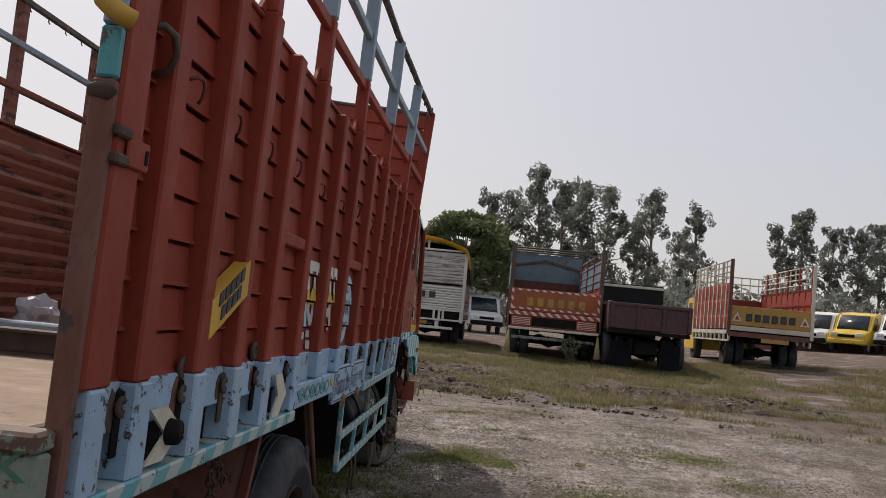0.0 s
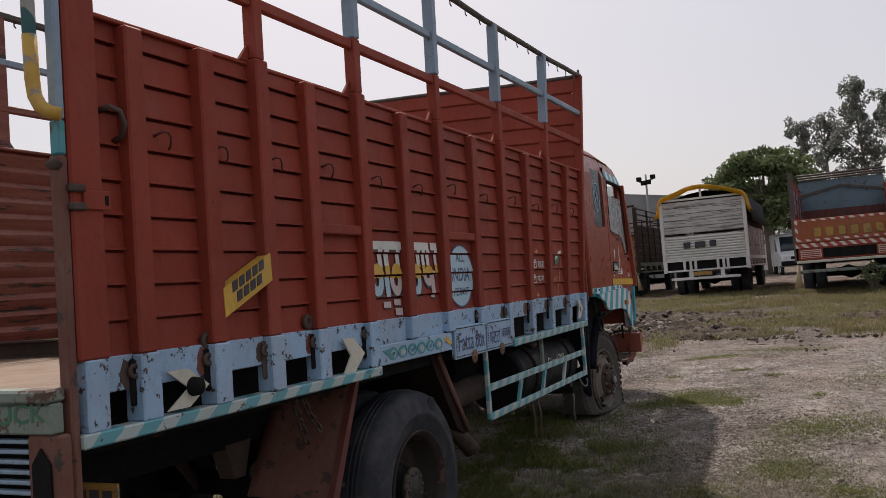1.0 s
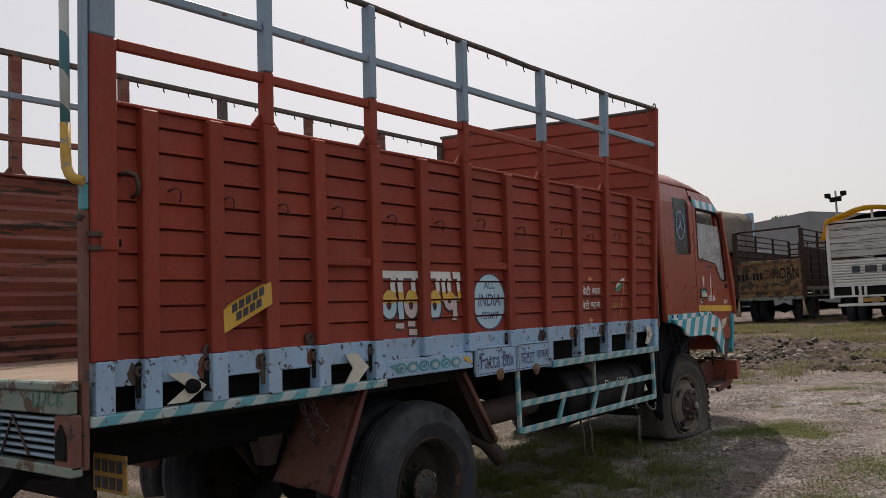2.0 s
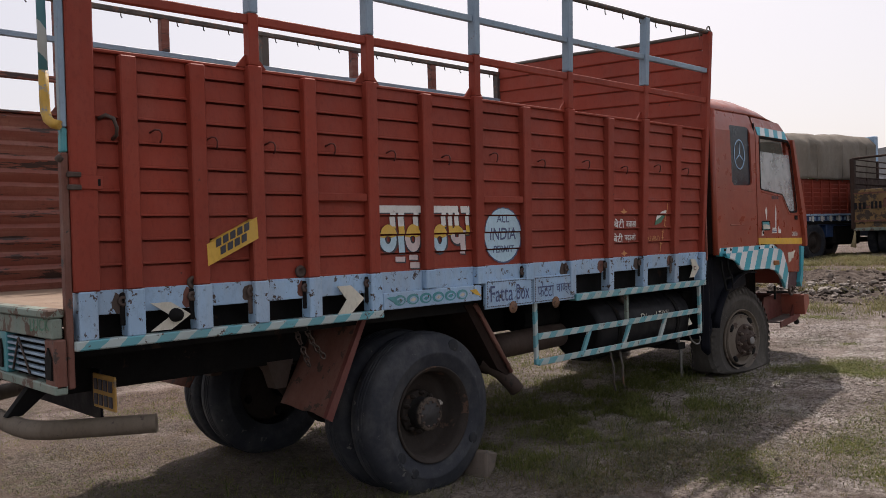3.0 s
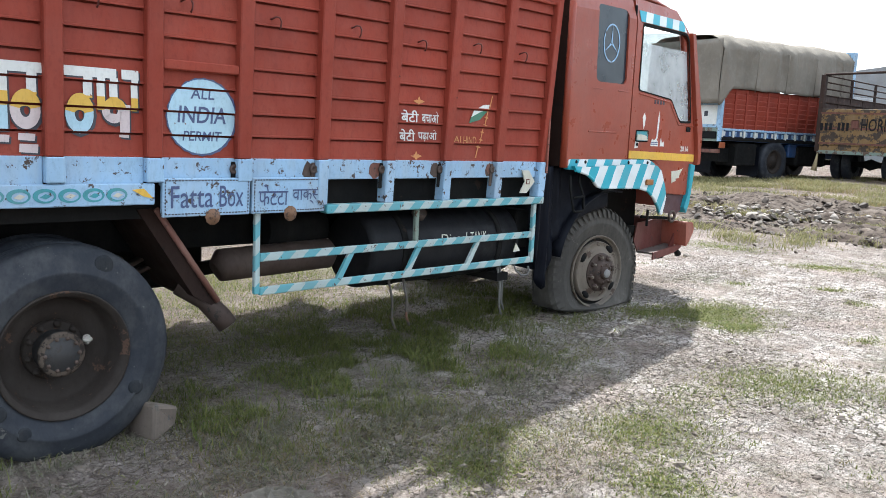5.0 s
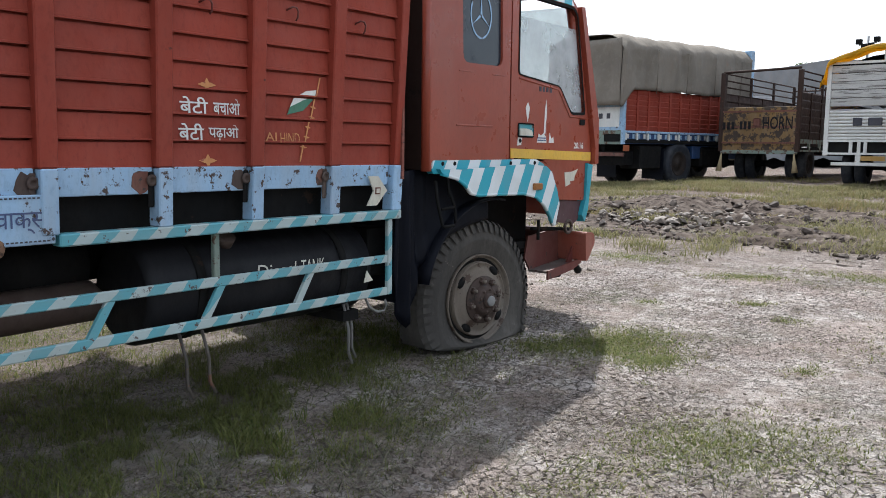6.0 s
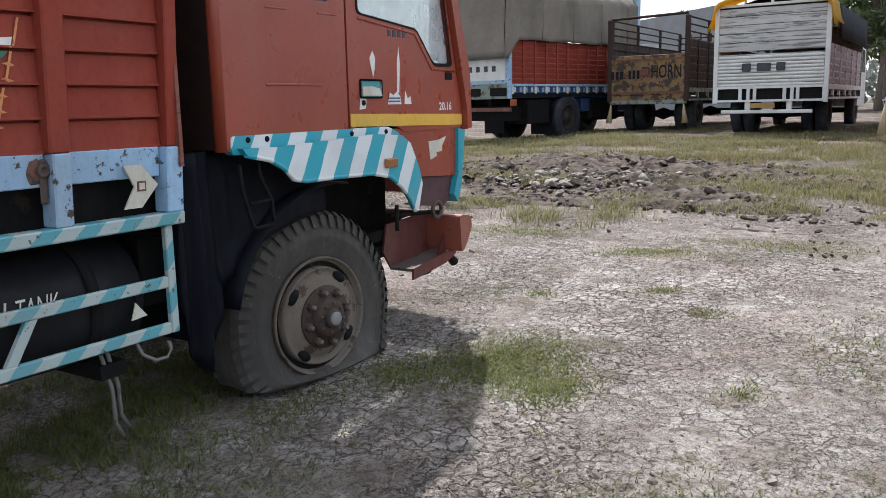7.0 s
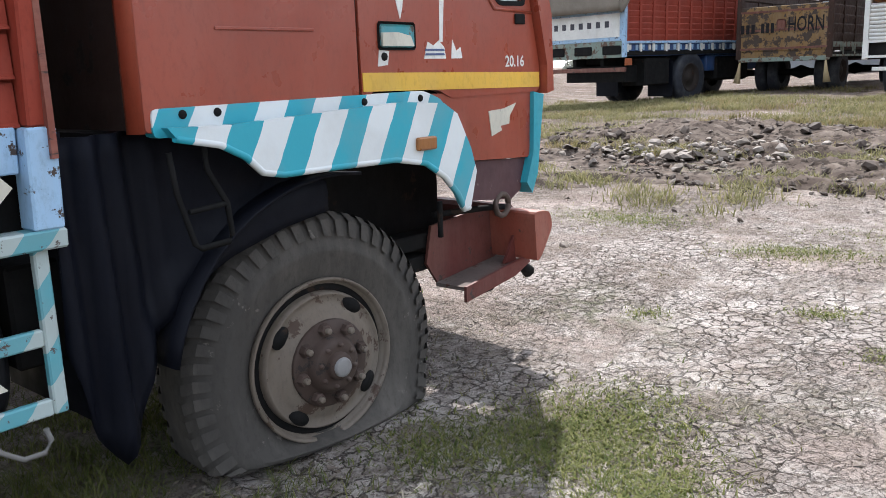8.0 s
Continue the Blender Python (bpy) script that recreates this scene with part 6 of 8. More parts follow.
def crumple(name, at, r, material, label, category, flat=0.6, seed=1):
    b = bmesh.new()
    bmesh.ops.create_icosphere(b, subdivisions=3, radius=1.0)
    for v in b.verts:
        k = 1 + 0.45 * noise.noise(v.co * 1.9 + Vector((seed, 0, 0))) + 0.25 * abs(noise.noise(v.co * 5 + Vector((0, seed, 0))))
        v.co = Vector((v.co.x * r * k, v.co.y * r * k * 1.2, max(-0.35, v.co.z) * r * flat * k))
        v.co += Vector(at) + Vector((0, 0, 0.35 * r * flat))
    b.verts.index_update()
    s = Shape()
    s.add([v.co.copy() for v in b.verts], [[v.index for v in f.verts] for f in b.faces])
    b.free()
    return solo(name, s, material, label, category)


crumple("plastic_bag", (-3.0, 5.52, 1.325), 0.13, PLASTIC, "crumpled white plastic bag on the truck bed", "bag", 1.0, 3)
rows = []
for t in np.linspace(0, 6.2832, 101):
    row = []
    for k in range(29):
        u = k / 28
        ro = 0.17 * (1 + 0.35 * noise.noise((math.cos(t) * 1.7, math.sin(t) * 1.7, 4)))
        x, y = 0.04 + ro * u * math.cos(t) * 0.9, 4.95 + ro * u * math.sin(t) * 1.35
        rise = (1 - u ** 6) * (0.003 + 0.050 * max(0.0, 0.5 - abs(noise.noise((x * 8 + 3 * y, y * 11, 1))) * 2.0) + 0.022 * abs(noise.noise((x * 20, y * 23, 6))))
        row.append((x, y, gz(x, y) + lumps(x, y) + 0.003 + rise))
    rows.append(row)
solo("crushed_sack", Shape().sheet(rows), PAPER, "flattened dirty sack crumpled on the ground", "sack")
solo("steel_channel", Shape().chamfer(-3.22, -1.5, 4.6, 4.72, 1.325, 1.40, 0.01), BLUE_RAIL, "grey-blue steel channel on the truck bed", "channel")
solo("yellow_plank", Shape().chamfer(-0.45, 0.45, -0.06, 0.06, 1.325, 1.352, 0.006, Matrix.Translation((-2.72, 4.25, 0)) @ Matrix.Rotation(0.12, 4, "Z")), YELLOW, "chipped yellow plank on the truck bed", "plank")
st = Shape()
b = bmesh.new()
bmesh.ops.create_cube(b, size=1.0)
bmesh.ops.bevel(b, geom=b.edges[:], offset=0.12, segments=2, affect="EDGES", profile=0.5)
for v in b.verts:
    v.co += 0.10 * noise.noise_vector(v.co * 2.3)
    v.co = Matrix.Rotation(0.35, 4, "Z") @ Vector((v.co.x * 0.20, v.co.y * 0.155, v.co.z * 0.165 * (1 - 0.75 * v.co.y) + 0.012 * v.co.x))
    v.co += Vector((-1.10, 4.965, gz(-1.0, 5.0) + 0.070))
b.verts.index_update()
st.add([v.co.copy() for v in b.verts], [[v.index for v in f.verts] for f in b.faces])
b.free()
solo("wheel_stone", st, STONE, "grey-brown stone chocking the rear wheel", "stone")


# ---- the other trucks ----
def placed(name, x, y, turn, label, category, group=""):
    """An Empty on the ground; its parts are given in its own places: x across, y ahead, z up."""
    ob = new(name)
    ob.matrix_basis = Matrix.Translation((x, y, gz(x, y))) @ Matrix.Rotation(radians(turn), 4, "Z")
    return tagged(ob, label, category, group)


def far_wheels(t, pairs, half, r=0.5, w=0.27):
    for y, dual in pairs:
        for s in (-1, 1):
            for k in range(2 if dual else 1):
                x = s * (half - 0.02 - k * 0.30)
                prof = [(-0.03, r * 0.56), (0.0, r * 0.75), (-0.02, r * 0.95), (-0.06, r)]
                rings = prof + [(-w - a, c) for a, c in reversed(prof)]
                wh = part("wheel", Shape().lathe(rings, 28).bend(lambda p: (x + s * p.x, y + p.y, r + p.z - 0.03)), RUBBER, t)
                rim = Shape().lathe([(-0.03, r * 0.57), (-0.01, r * 0.55), (-0.09, r * 0.48), (-0.10, r * 0.25), (-0.05, r * 0.22), (-0.04, 0.0)], 24)
                part("rim", rim.bend(lambda p: (x + s * p.x, y + p.y, r + p.z - 0.03)), RIM_DARK, wh)
        part("axle", Shape().tube([(-half + 0.3, y, r - 0.03), (-0.2, y, r - 0.03), (0, y, r - 0.03), (0.2, y, r - 0.03), (half - 0.3, y, r - 0.03)], [0.07, 0.09, 0.17, 0.09, 0.07], 12), CHASSIS, t)


def far_chassis(t, length, z=0.95):
    for x in (-0.42, 0.42):
        part("chassis_rail", Shape().box(x - 0.05, x + 0.05, 0.15, length, z - 0.22, z), CHASSIS, t)
    for y in np.arange(0.5, length, 1.1):
        part("chassis_cross", Shape().box(-0.42, 0.42, y, y + 0.1, z - 0.18, z - 0.03), CHASSIS, t)


def far_cab(t, y, half, z0, z1, material):
    prof = rounded([(y, z0), (y, z1 - 0.05), (y + 1.35, z1), (y + 1.75, z0 + 0.95), (y + 1.8, z0)], 0.12)
    win = rounded([(y + 0.62, z0 + 0.95), (y + 1.55, z0 + 0.95), (y + 1.28, z1 - 0.22), (y + 0.62, z1 - 0.22)], 0.06)
    cab = part("cab_side", holed(prof, [win], -half, -half + 0.04), material, t)
    part("cab_side", holed(prof, [win], half - 0.04, half), material, t)
    part("cab_back", Shape().box(-half, half, y, y + 0.03, z0, z1 - 0.05), material, t)
    part("cab_roof", Shape().sheet([[(x, yy, z1 - 0.04 + 0.05 * (1 - (x / half) ** 4) - (0.02 if yy > y + 1 else 0)) for x in np.linspace(-half, half, 9)] for yy in (y, y + 0.7, y + 1.33)]), material, t, thick=0.03)
    part("windscreen", Shape().sheet([[(-half + 0.05, y + 1.34, z1 - 0.05), (half - 0.05, y + 1.34, z1 - 0.05)], [(-half + 0.05, y + 1.73, z0 + 0.95), (half - 0.05, y + 1.73, z0 + 0.95)]]), DARK_GLASS, t, thick=0.01)
    part("cab_front", Shape().box(-half, half, y + 1.72, y + 1.78, z0, z0 + 0.95), material, t)
    for x in (-half + 0.01, half - 0.01):
        part("side_window", Shape().prism(win, 0, x - 0.005, x + 0.005), DARK_GLASS, t)


def far_side(t, sgn, half, y0, y1, z0, z1, posts, material, post_mat, skirt=None, ribs=5, top=None, top_bars=3, top_mat=None):
    """A ribbed side wall with posts; top: the height of an open rail above it."""
    x = sgn * half
    rows = []
    n = ribs * 6
    for j in range(n + 1):
        z = z0 + (z1 - z0) * j / n
        ph = (j % 6) / 6
        rows.append([(x - sgn * (0.05 - 0.03 * ph), y, z) for y in np.linspace(y0, y1, 8)])
    w = part("side_wall", Shape().sheet(rows, smooth=False), material, t, thick=0.02)
    for k in range(posts + 1):
        y = y0 + (y1 - y0) * k / posts
        zt = top if top and k % 2 == 0 else z1
        part("post", Shape().box(x - 0.06 if sgn > 0 else x - 0.0, x if sgn > 0 else x + 0.06, y - 0.04, y + 0.04, z0 - 0.05, zt), post_mat, w)
        if skirt:
            part("skirt_post", Shape().box(*sorted((x + sgn * 0.006, x - sgn * 0.05)), y - 0.05, y + 0.05, z0 - 0.30, z0 - 0.01), skirt, w)
    if skirt:
        part("skirt_rail", Shape().box(*sorted((x + sgn * 0.004, x - sgn * 0.05)), y0, y1, z0 - 0.12, z0 - 0.005), skirt, w)
        part("skirt_rail", Shape().box(*sorted((x + sgn * 0.010, x - sgn * 0.05)), y0, y1, z0 - 0.34, z0 - 0.29), skirt, w)
    if top:
        for k in range(top_bars):
            z = z1 + (top - z1) * (k + 1) / top_bars
            part("top_bar", Shape().tube([(x - sgn * 0.03, y0, z - 0.02), (x - sgn * 0.03, y1, z - 0.02)], 0.022, 6), top_mat or post_mat, w)
    return w


def marks(t, text_w, n, x0, y, z, h, material, parent):
    for k in range(n):
        w = text_w / n
        part("mark", Shape().box(x0 + k * w, x0 + k * w + w * 0.62, y - 0.008, y, z, z + h), material, parent)


# white-gated truck with a yellow tarpaulin
t = placed("cargo_truck", -2.34, 25.9, 0, "old truck with whitewashed plank gate and yellow tarpaulin", "truck", "parked trucks")
H = 1.19
gbase = gz(-2.34, 25.9)
z = lambda a: a - gbase
far_chassis(t, 8.0)
far_wheels(t, [(1.5, True), (6.4, False)], H - 0.08, 0.48)
part("bed", Shape().box(-H, H, 0.05, 6.2, z(1.50), z(1.60)), CHASSIS, t)
gate = part("tailgate", Shape().box(-H, H, 0.0, 0.05, z(1.80), z(2.55)), OLD_WHITE, t, "corrugated white tailgate")
for k in range(9):
    zz = z(1.83) + k * 0.078
    part("rib", Shape().prism([(-0.012, zz), (-0.035, zz + 0.02), (-0.035, zz + 0.045), (-0.012, zz + 0.062), (0.0, zz + 0.062), (0.0, zz)], 0, -H + 0.06, H - 0.06), WHITE, gate)
for s in (-1, 1):
    part("gate_post", Shape().chamfer(s * H - 0.05, s * H + 0.05, -0.03, 0.06, z(1.45), z(3.60), 0.008), WHITE, t)
for k in range(5):
    zz = z(2.62) + k * 0.195
    part("plank", Shape().chamfer(-H + 0.05, H - 0.05, -0.01 + 0.006 * (k % 2), 0.03, zz, zz + 0.185 + (0.0 if k < 4 else -0.02), 0.008), OLD_WHITE, t, "weathered whitewashed plank")
part("gate_top", Shape().chamfer(-H, H, -0.02, 0.06, z(3.60), z(3.66), 0.008), WHITE, t)
part("lintel", Shape().box(-H + 0.05, H - 0.05, 0.0, 0.04, z(3.54), z(3.60)), CHASSIS, t)
# the painted name as plain blocks
for x0, w in ((-0.60, 0.20), (-0.27, 0.30), (0.15, 0.19)):
    part("name_block", Shape().chamfer(x0, x0 + w, -0.046, -0.036, z(2.16), z(2.345), 0.012), DECAL_DARK, gate)
frame_ = part("lamp_frame", Shape().box(-H, H, -0.04, 0.02, z(1.78), z(1.83)), WHITE, t)
part("bar", Shape().box(-H, H, -0.04, 0.02, z(1.48), z(1.53)), WHITE, frame_)
for x in (-H + 0.03, -0.62, -0.44, -0.30, 0.34, 0.50, 0.62, H - 0.03):
    part("bar", Shape().box(x - 0.035, x + 0.035, -0.038, 0.015, z(1.53), z(1.78)), WHITE, frame_)
part("lamp_back", Shape().box(-H, H, 0.03, 0.05, z(1.5), z(1.8)), CHASSIS, t)
part("bumper_bar", Shape().chamfer(-H + 0.15, H - 0.25, -0.02, 0.06, z(1.22), z(1.30), 0.01), WHITE, t)
for x in (-0.45, 0.45):
    part("bumper_post", Shape().box(x - 0.06, x + 0.06, -0.01, 0.04, z(1.30), z(1.48)), WHITE, t)
part("number_panel", Shape().box(-0.38, 0.15, -0.05, -0.035, z(1.34), z(1.45)), DULL_YELLOW, t)
for s in (-1, 1):
    far_side(t, s, H, 0.1, 6.2, z(1.85), z(2.75), 6, PINKISH, OLD_WHITE, WHITE, 6)
part("front_wall", Shape().box(-H, H, 6.15, 6.22, z(1.6), z(3.5)), OLD_WHITE, t)
rows = []
for yy in np.linspace(-0.12, 1.0, 8):
    rows.append([(xx, yy, z(3.66) + 0.36 * (1 - min(1.0, abs(xx / 1.30)) ** 1.6) - (0.50 * smoothstep(1.19, 1.34, abs(xx))) + 0.03 * noise.noise((xx * 3, yy * 3, 1))) for xx in np.linspace(-1.36, 1.36, 41)])
rows.insert(0, [(p[0] * 1.005, -0.14 + 0.02 * noise.noise((p[0] * 5, 0, 8)), p[2] - 0.13 - 0.04 * noise.noise((p[0] * 2.5, 3, 1))) for p in rows[0]])
tp = part("tarpaulin", Shape().sheet(rows), TARP_YELLOW, t, "yellow tarpaulin over a ridge", thick=0.012)
rows = []
for yy in np.linspace(1.0, 6.3, 14):
    rows.append([(xx * (1.0 if abs(xx) < 1.2 else 1.0), yy, (z(3.60) + 0.32 * (1 - abs(xx / 1.26) ** 1.8)) if abs(xx) < 1.25 else z(2.86) + 0.06 * noise.noise((yy * 2, xx, 4)) + (0.35 if abs(xx) < 1.27 else 0)) for xx in (-1.28, -1.26, -1.24, -0.9, -0.5, 0, 0.5, 0.9, 1.24, 1.26, 1.28)])
part("side_tarpaulin", Shape().sheet(rows), TARP_BLACK, t, "black tarpaulin", thick=0.012)
part("ridge_post", Shape().box(-0.03, 0.03, 0.0, 0.05, z(3.66), z(3.92)), WHITE, t)
far_cab(t, 6.4, 1.1, z(1.3), z(3.1), VAN_WHITE)

# brown truck with an open rail
t = placed("cargo_truck", -5.68, 27.4, 0, "dull brown open truck with a battered mustard tailgate", "truck", "parked trucks")
H = 1.03
gbase = gz(-5.68, 27.4) - 0.13
far_chassis(t, 8.0)
far_wheels(t, [(1.4, True), (6.2, False)], H - 0.02, 0.48)
part("bed", Shape().box(-H, H, 0.05, 6.0, z(1.42), z(1.52)), CHASSIS, t)
gate = part("tailgate", Shape().chamfer(-H + 0.02, H - 0.02, -0.02, 0.04, z(1.58), z(2.60), 0.01), DULL_BROWN, t, "mustard and rust tailgate")
for k in range(3):
    part("gate_bar", Shape().box(-H + 0.04, H - 0.04, -0.035, -0.018, z(1.62) + k * 0.42, z(1.665) + k * 0.42), BROWN, gate)
hw = letters("HORN", 0.34, width=0.78, bold=0.01)
part("lettering", hw.bend(lambda p: (p.x + 0.12, -0.040, p.z + z(2.00))), BLACK, gate)
marks(t, 0.38, 3, -0.98, -0.036, z(2.00), 0.20, BLACK, gate)
marks(t, 0.34, 3, -0.50, -0.036, z(2.00), 0.22, BLACK, gate)
part("gate_disc", Shape().chamfer(-0.14, 0.06, -0.045, -0.034, z(2.08), z(2.30), 0.03), BROWN, gate)
part("bumper_bar", Shape().chamfer(-H, H, -0.02, 0.08, z(1.34), z(1.44), 0.01), PALE_TEAL, t)
part("lamp_panel", Shape().box(-H, H, 0.0, 0.03, z(1.44), z(1.58)), DULL_BROWN, t)
for s in (-1, 1):
    part("whisk", Shape().tube([(s * 0.98, -0.03, z(1.34)), (s * 1.0, -0.04, z(1.1)), (s * 1.03, -0.05, z(0.85))], [0.02, 0.05, 0.09], 8), BAMBOO, t, "hanging straw whisk")
    part("gate_post", Shape().chamfer(s * H - 0.06, s * H + 0.06, -0.03, 0.08, z(1.4), z(3.55), 0.01), DARK_BROWN, t)
    far_side(t, s, H, 0.1, 6.0, z(1.75), z(3.0), 6, DARK_BROWN, DARK_BROWN, PALE_TEAL, 6, z(3.55), 3, DARK_BROWN)
part("top_bar", Shape().tube([(-H, 0.02, z(3.55)), (H, 0.02, z(3.60))], 0.035, 8), DARK_BROWN, t)
for zz in (3.02, 3.22, 3.40):
    part("front_bar", Shape().tube([(-H, 6.0, z(zz)), (H, 6.0, z(zz))], 0.025, 6), DARK_BROWN, t)
for k in range(7):
    part("front_upright", Shape().box(-H + 0.05 + k * 0.32, -H + 0.09 + k * 0.32, 5.98, 6.02, z(2.9), z(3.5)), DARK_BROWN, t)
part("front_wall", Shape().box(-H, H, 5.97, 6.03, z(1.5), z(2.95)), DARK_BROWN, t)
far_cab(t, 6.2, 1.0, z(1.3), z(2.9), MAROON)

# red truck under a grey canvas
t = placed("cargo_truck", -9.38, 24.71, -10, "red ribbed truck loaded high under grey canvas", "truck", "parked trucks")
H = 1.2
gbase = gz(-9.38, 24.71)
far_chassis(t, 8.0, z(1.72))
far_wheels(t, [(2.62, True), (6.9, False)], H + 0.02, 0.62)
for x in (-0.82, 0.82):
    part("mud_flap", Shape().chamfer(x - 0.36, x + 0.36, 1.86, 1.875, 0.16, 1.02, 0.004), FLAP, t, "black rubber mud flap")
part("bed", Shape().box(-H, H, 0.05, 6.0, z(1.72), z(1.82)), CHASSIS, t)
far_side(t, 1, H, 0.1, 6.0, z(2.05), z(3.13), 12, RED, RED, None, 8)
far_side(t, -1, H, 0.1, 6.0, z(2.05), z(3.13), 12, RED, RED, None, 8)
sk = part("skirt_rail", Shape().chamfer(H - 0.05, H + 0.012, 0.05, 6.0, z(1.985), z(2.045), 0.006), BLUE, t, "pale blue and white skirt")
part("side_panel", Shape().box(H - 0.09, H - 0.045, 0.1, 6.0, z(1.70), z(1.985)), DEEP_BLUE, t, "deep blue lower panel")
part("side_box", Shape().chamfer(H - 0.35, H - 0.10, 3.4, 5.9, z(1.30), z(1.695), 0.02), DEEP_BLUE, t, "deep blue box under the bed")
for k in range(13):
    y = 0.12 + k * 0.485
    part("skirt_post", Shape().chamfer(H - 0.04, H + 0.006, y - 0.035, y + 0.035, z(1.80), z(1.984), 0.005), WHITE, sk)
for k in range(24):
    part("skirt_slot", Shape().box(H - 0.042, H - 0.034, 0.20 + k * 0.243, 0.29 + k * 0.243, z(1.84), z(1.96)), BLUE if k % 3 else WHITE, sk)
gate = part("tailgate", Shape().chamfer(-H, H, -0.03, 0.03, z(2.05), z(2.76), 0.01), BLUE, t, "pale blue and white tailgate")
part("gate_field", Shape().box(-H + 0.12, H - 0.12, -0.040, -0.028, z(2.14), z(2.66)), WHITE, gate)
for k in range(7):
    part("mark", Shape().box(-0.9 + k * 0.26, -0.78 + k * 0.26, -0.046, -0.040, z(2.36), z(2.50)), DECAL_DARK, gate)
part("lamp_panel", Shape().box(-H, H, -0.02, 0.03, z(1.68), z(2.05)), PALE_TEAL, t)
for x in (-0.85, 0.0, 0.85):
    part("lamp_slot", Shape().chamfer(x - 0.26, x + 0.26, -0.032, -0.018, z(1.75), z(1.95), 0.02), CHASSIS, t)
part("side_marker", Shape().chamfer(H - 0.02, H + 0.02, 0.02, 0.26, z(1.50), z(1.66), 0.01), ORANGE, t)
part("corner_post", Shape().chamfer(H - 0.05, H + 0.03, -0.05, 0.06, z(1.68), z(3.10), 0.01), BLUE, t)
part("underrun_bar", Shape().chamfer(-H, H, 0.0, 0.08, z(1.36), z(1.46), 0.01), BROWN, t)
# dark boxes added to block the bright ground visible beneath the bed
part("tool_box", Shape().chamfer(H - 0.75, H - 0.06, 0.85, 1.80, z(1.02), z(1.66), 0.03), CHASSIS, t, "black box added to block the bright strip under the bed")
part("fuel_tank", Shape().chamfer(H - 0.70, H - 0.05, 3.75, 5.30, z(1.05), z(1.66), 0.06), CHASSIS, t, "black block added to hide the bright strip under the bed")
part("spare_carrier", Shape().box(-H + 0.3, H - 0.3, 0.4, 1.1, z(1.12), z(1.50)), CHASSIS, t)
rows = []
for yy in np.linspace(-0.25, 6.1, 80):
    row = []
    for k, u in enumerate(np.linspace(0, 1, 44)):
        fold = 0.11 * noise.noise((yy * 2.6, u * 4, 7)) + 0.09 * abs(noise.noise((yy * 6, u * 3, 2)))
        ridge = 4.50 + 0.02 * yy + 0.07 * noise.noise((yy * 0.8, 0, 3))
        hem_z = 3.13 + 0.05 * noise.noise((yy * 1.5, 1, 1)) - (0.48 * smoothstep(0.30, -0.20, yy))
        if u < 0.3:
            s2 = u / 0.3
            row.append((-H - 0.05 - fold, yy, z(hem_z) + (z(ridge - 0.22) - z(hem_z)) * s2))
        elif u > 0.7:
            s2 = (1 - u) / 0.3
            row.append((H + 0.05 + fold, yy, z(hem_z) + (z(ridge - 0.22) - z(hem_z)) * s2))
        else:
            s2 = (u - 0.3) / 0.4
            row.append((-H + 2 * H * s2, yy, z(ridge) + 0.06 - 0.28 * abs(2 * s2 - 1) ** 7 + 0.04 * noise.noise((yy * 2, s2 * 3, 5))))
    rows.append(row)
tp = part("canvas", Shape().sheet(rows), TARP, t, "sagging grey canvas cover", thick=0.015)
part("rear_canvas", Shape().sheet([[(x, -0.26 + 0.07 * noise.noise((x * 4, zz, 2)), zz) for x in np.linspace(-H - 0.05, H + 0.05, 30)] for zz in np.linspace(z(2.70), z(4.42), 12)]), TARP, tp, thick=0.015)
for yy in (1.2, 2.6, 4.0, 5.4):
    part("rope", Shape().tube([(H + 0.13, yy, z(3.05)), (H + 0.14, yy + 0.06, z(4.2)), (0.2, yy, z(4.66))], 0.010, 5), TARP, tp)
part("blue_end", Shape().chamfer(-0.7, H + 0.02, 6.12, 6.36, z(3.0), z(4.62), 0.02), BLUE, t, "light blue load end")
far_cab(t, 6.4, 1.12, z(1.5), z(3.3), VAN_WHITE)

# orange-gated truck
t = placed("cargo_truck", 1.46, 23.32, 0, "open truck with an orange tailgate and hazard stripes", "truck", "parked trucks")
H = 1.22
gbase = gz(1.46, 23.32)
far_chassis(t, 8.2)
far_wheels(t, [(1.5, True), (6.6, False)], H - 0.05, 0.5)
part("bed", Shape().box(-H, H, 0.05, 6.2, z(1.52), z(1.62)), CHASSIS, t)
gate = part("tailgate", Shape().chamfer(-H, H, -0.03, 0.03, z(1.98), z(2.58), 0.01), ORANGE, t, "orange tailgate edged in white checks")
for k in range(6):
    x0 = -0.78 + k * 0.28
    part("name_block", Shape().chamfer(x0, x0 + 0.19, -0.045, -0.028, z(2.12), z(2.36), 0.02), DULL_YELLOW, gate)
for zz in (2.52, 2.02):
    part("check_band", Shape().box(-H + 0.02, H - 0.02, -0.042, -0.030, z(zz), z(zz + 0.05)), RED_WHITE, gate)
for s in (-1, 1):
    part("check_band", Shape().box(s * (H - 0.05) - 0.03, s * (H - 0.05) + 0.03, -0.042, -0.030, z(2.07), z(2.52)), RED_WHITE, gate)
part("hazard_band", Shape().box(-H, H, -0.045, 0.02, z(1.86), z(1.965)), RED_WHITE, t)
pan = part("lamp_panel", Shape().box(-H, H, -0.02, 0.02, z(1.55), z(1.86)), RED, t)
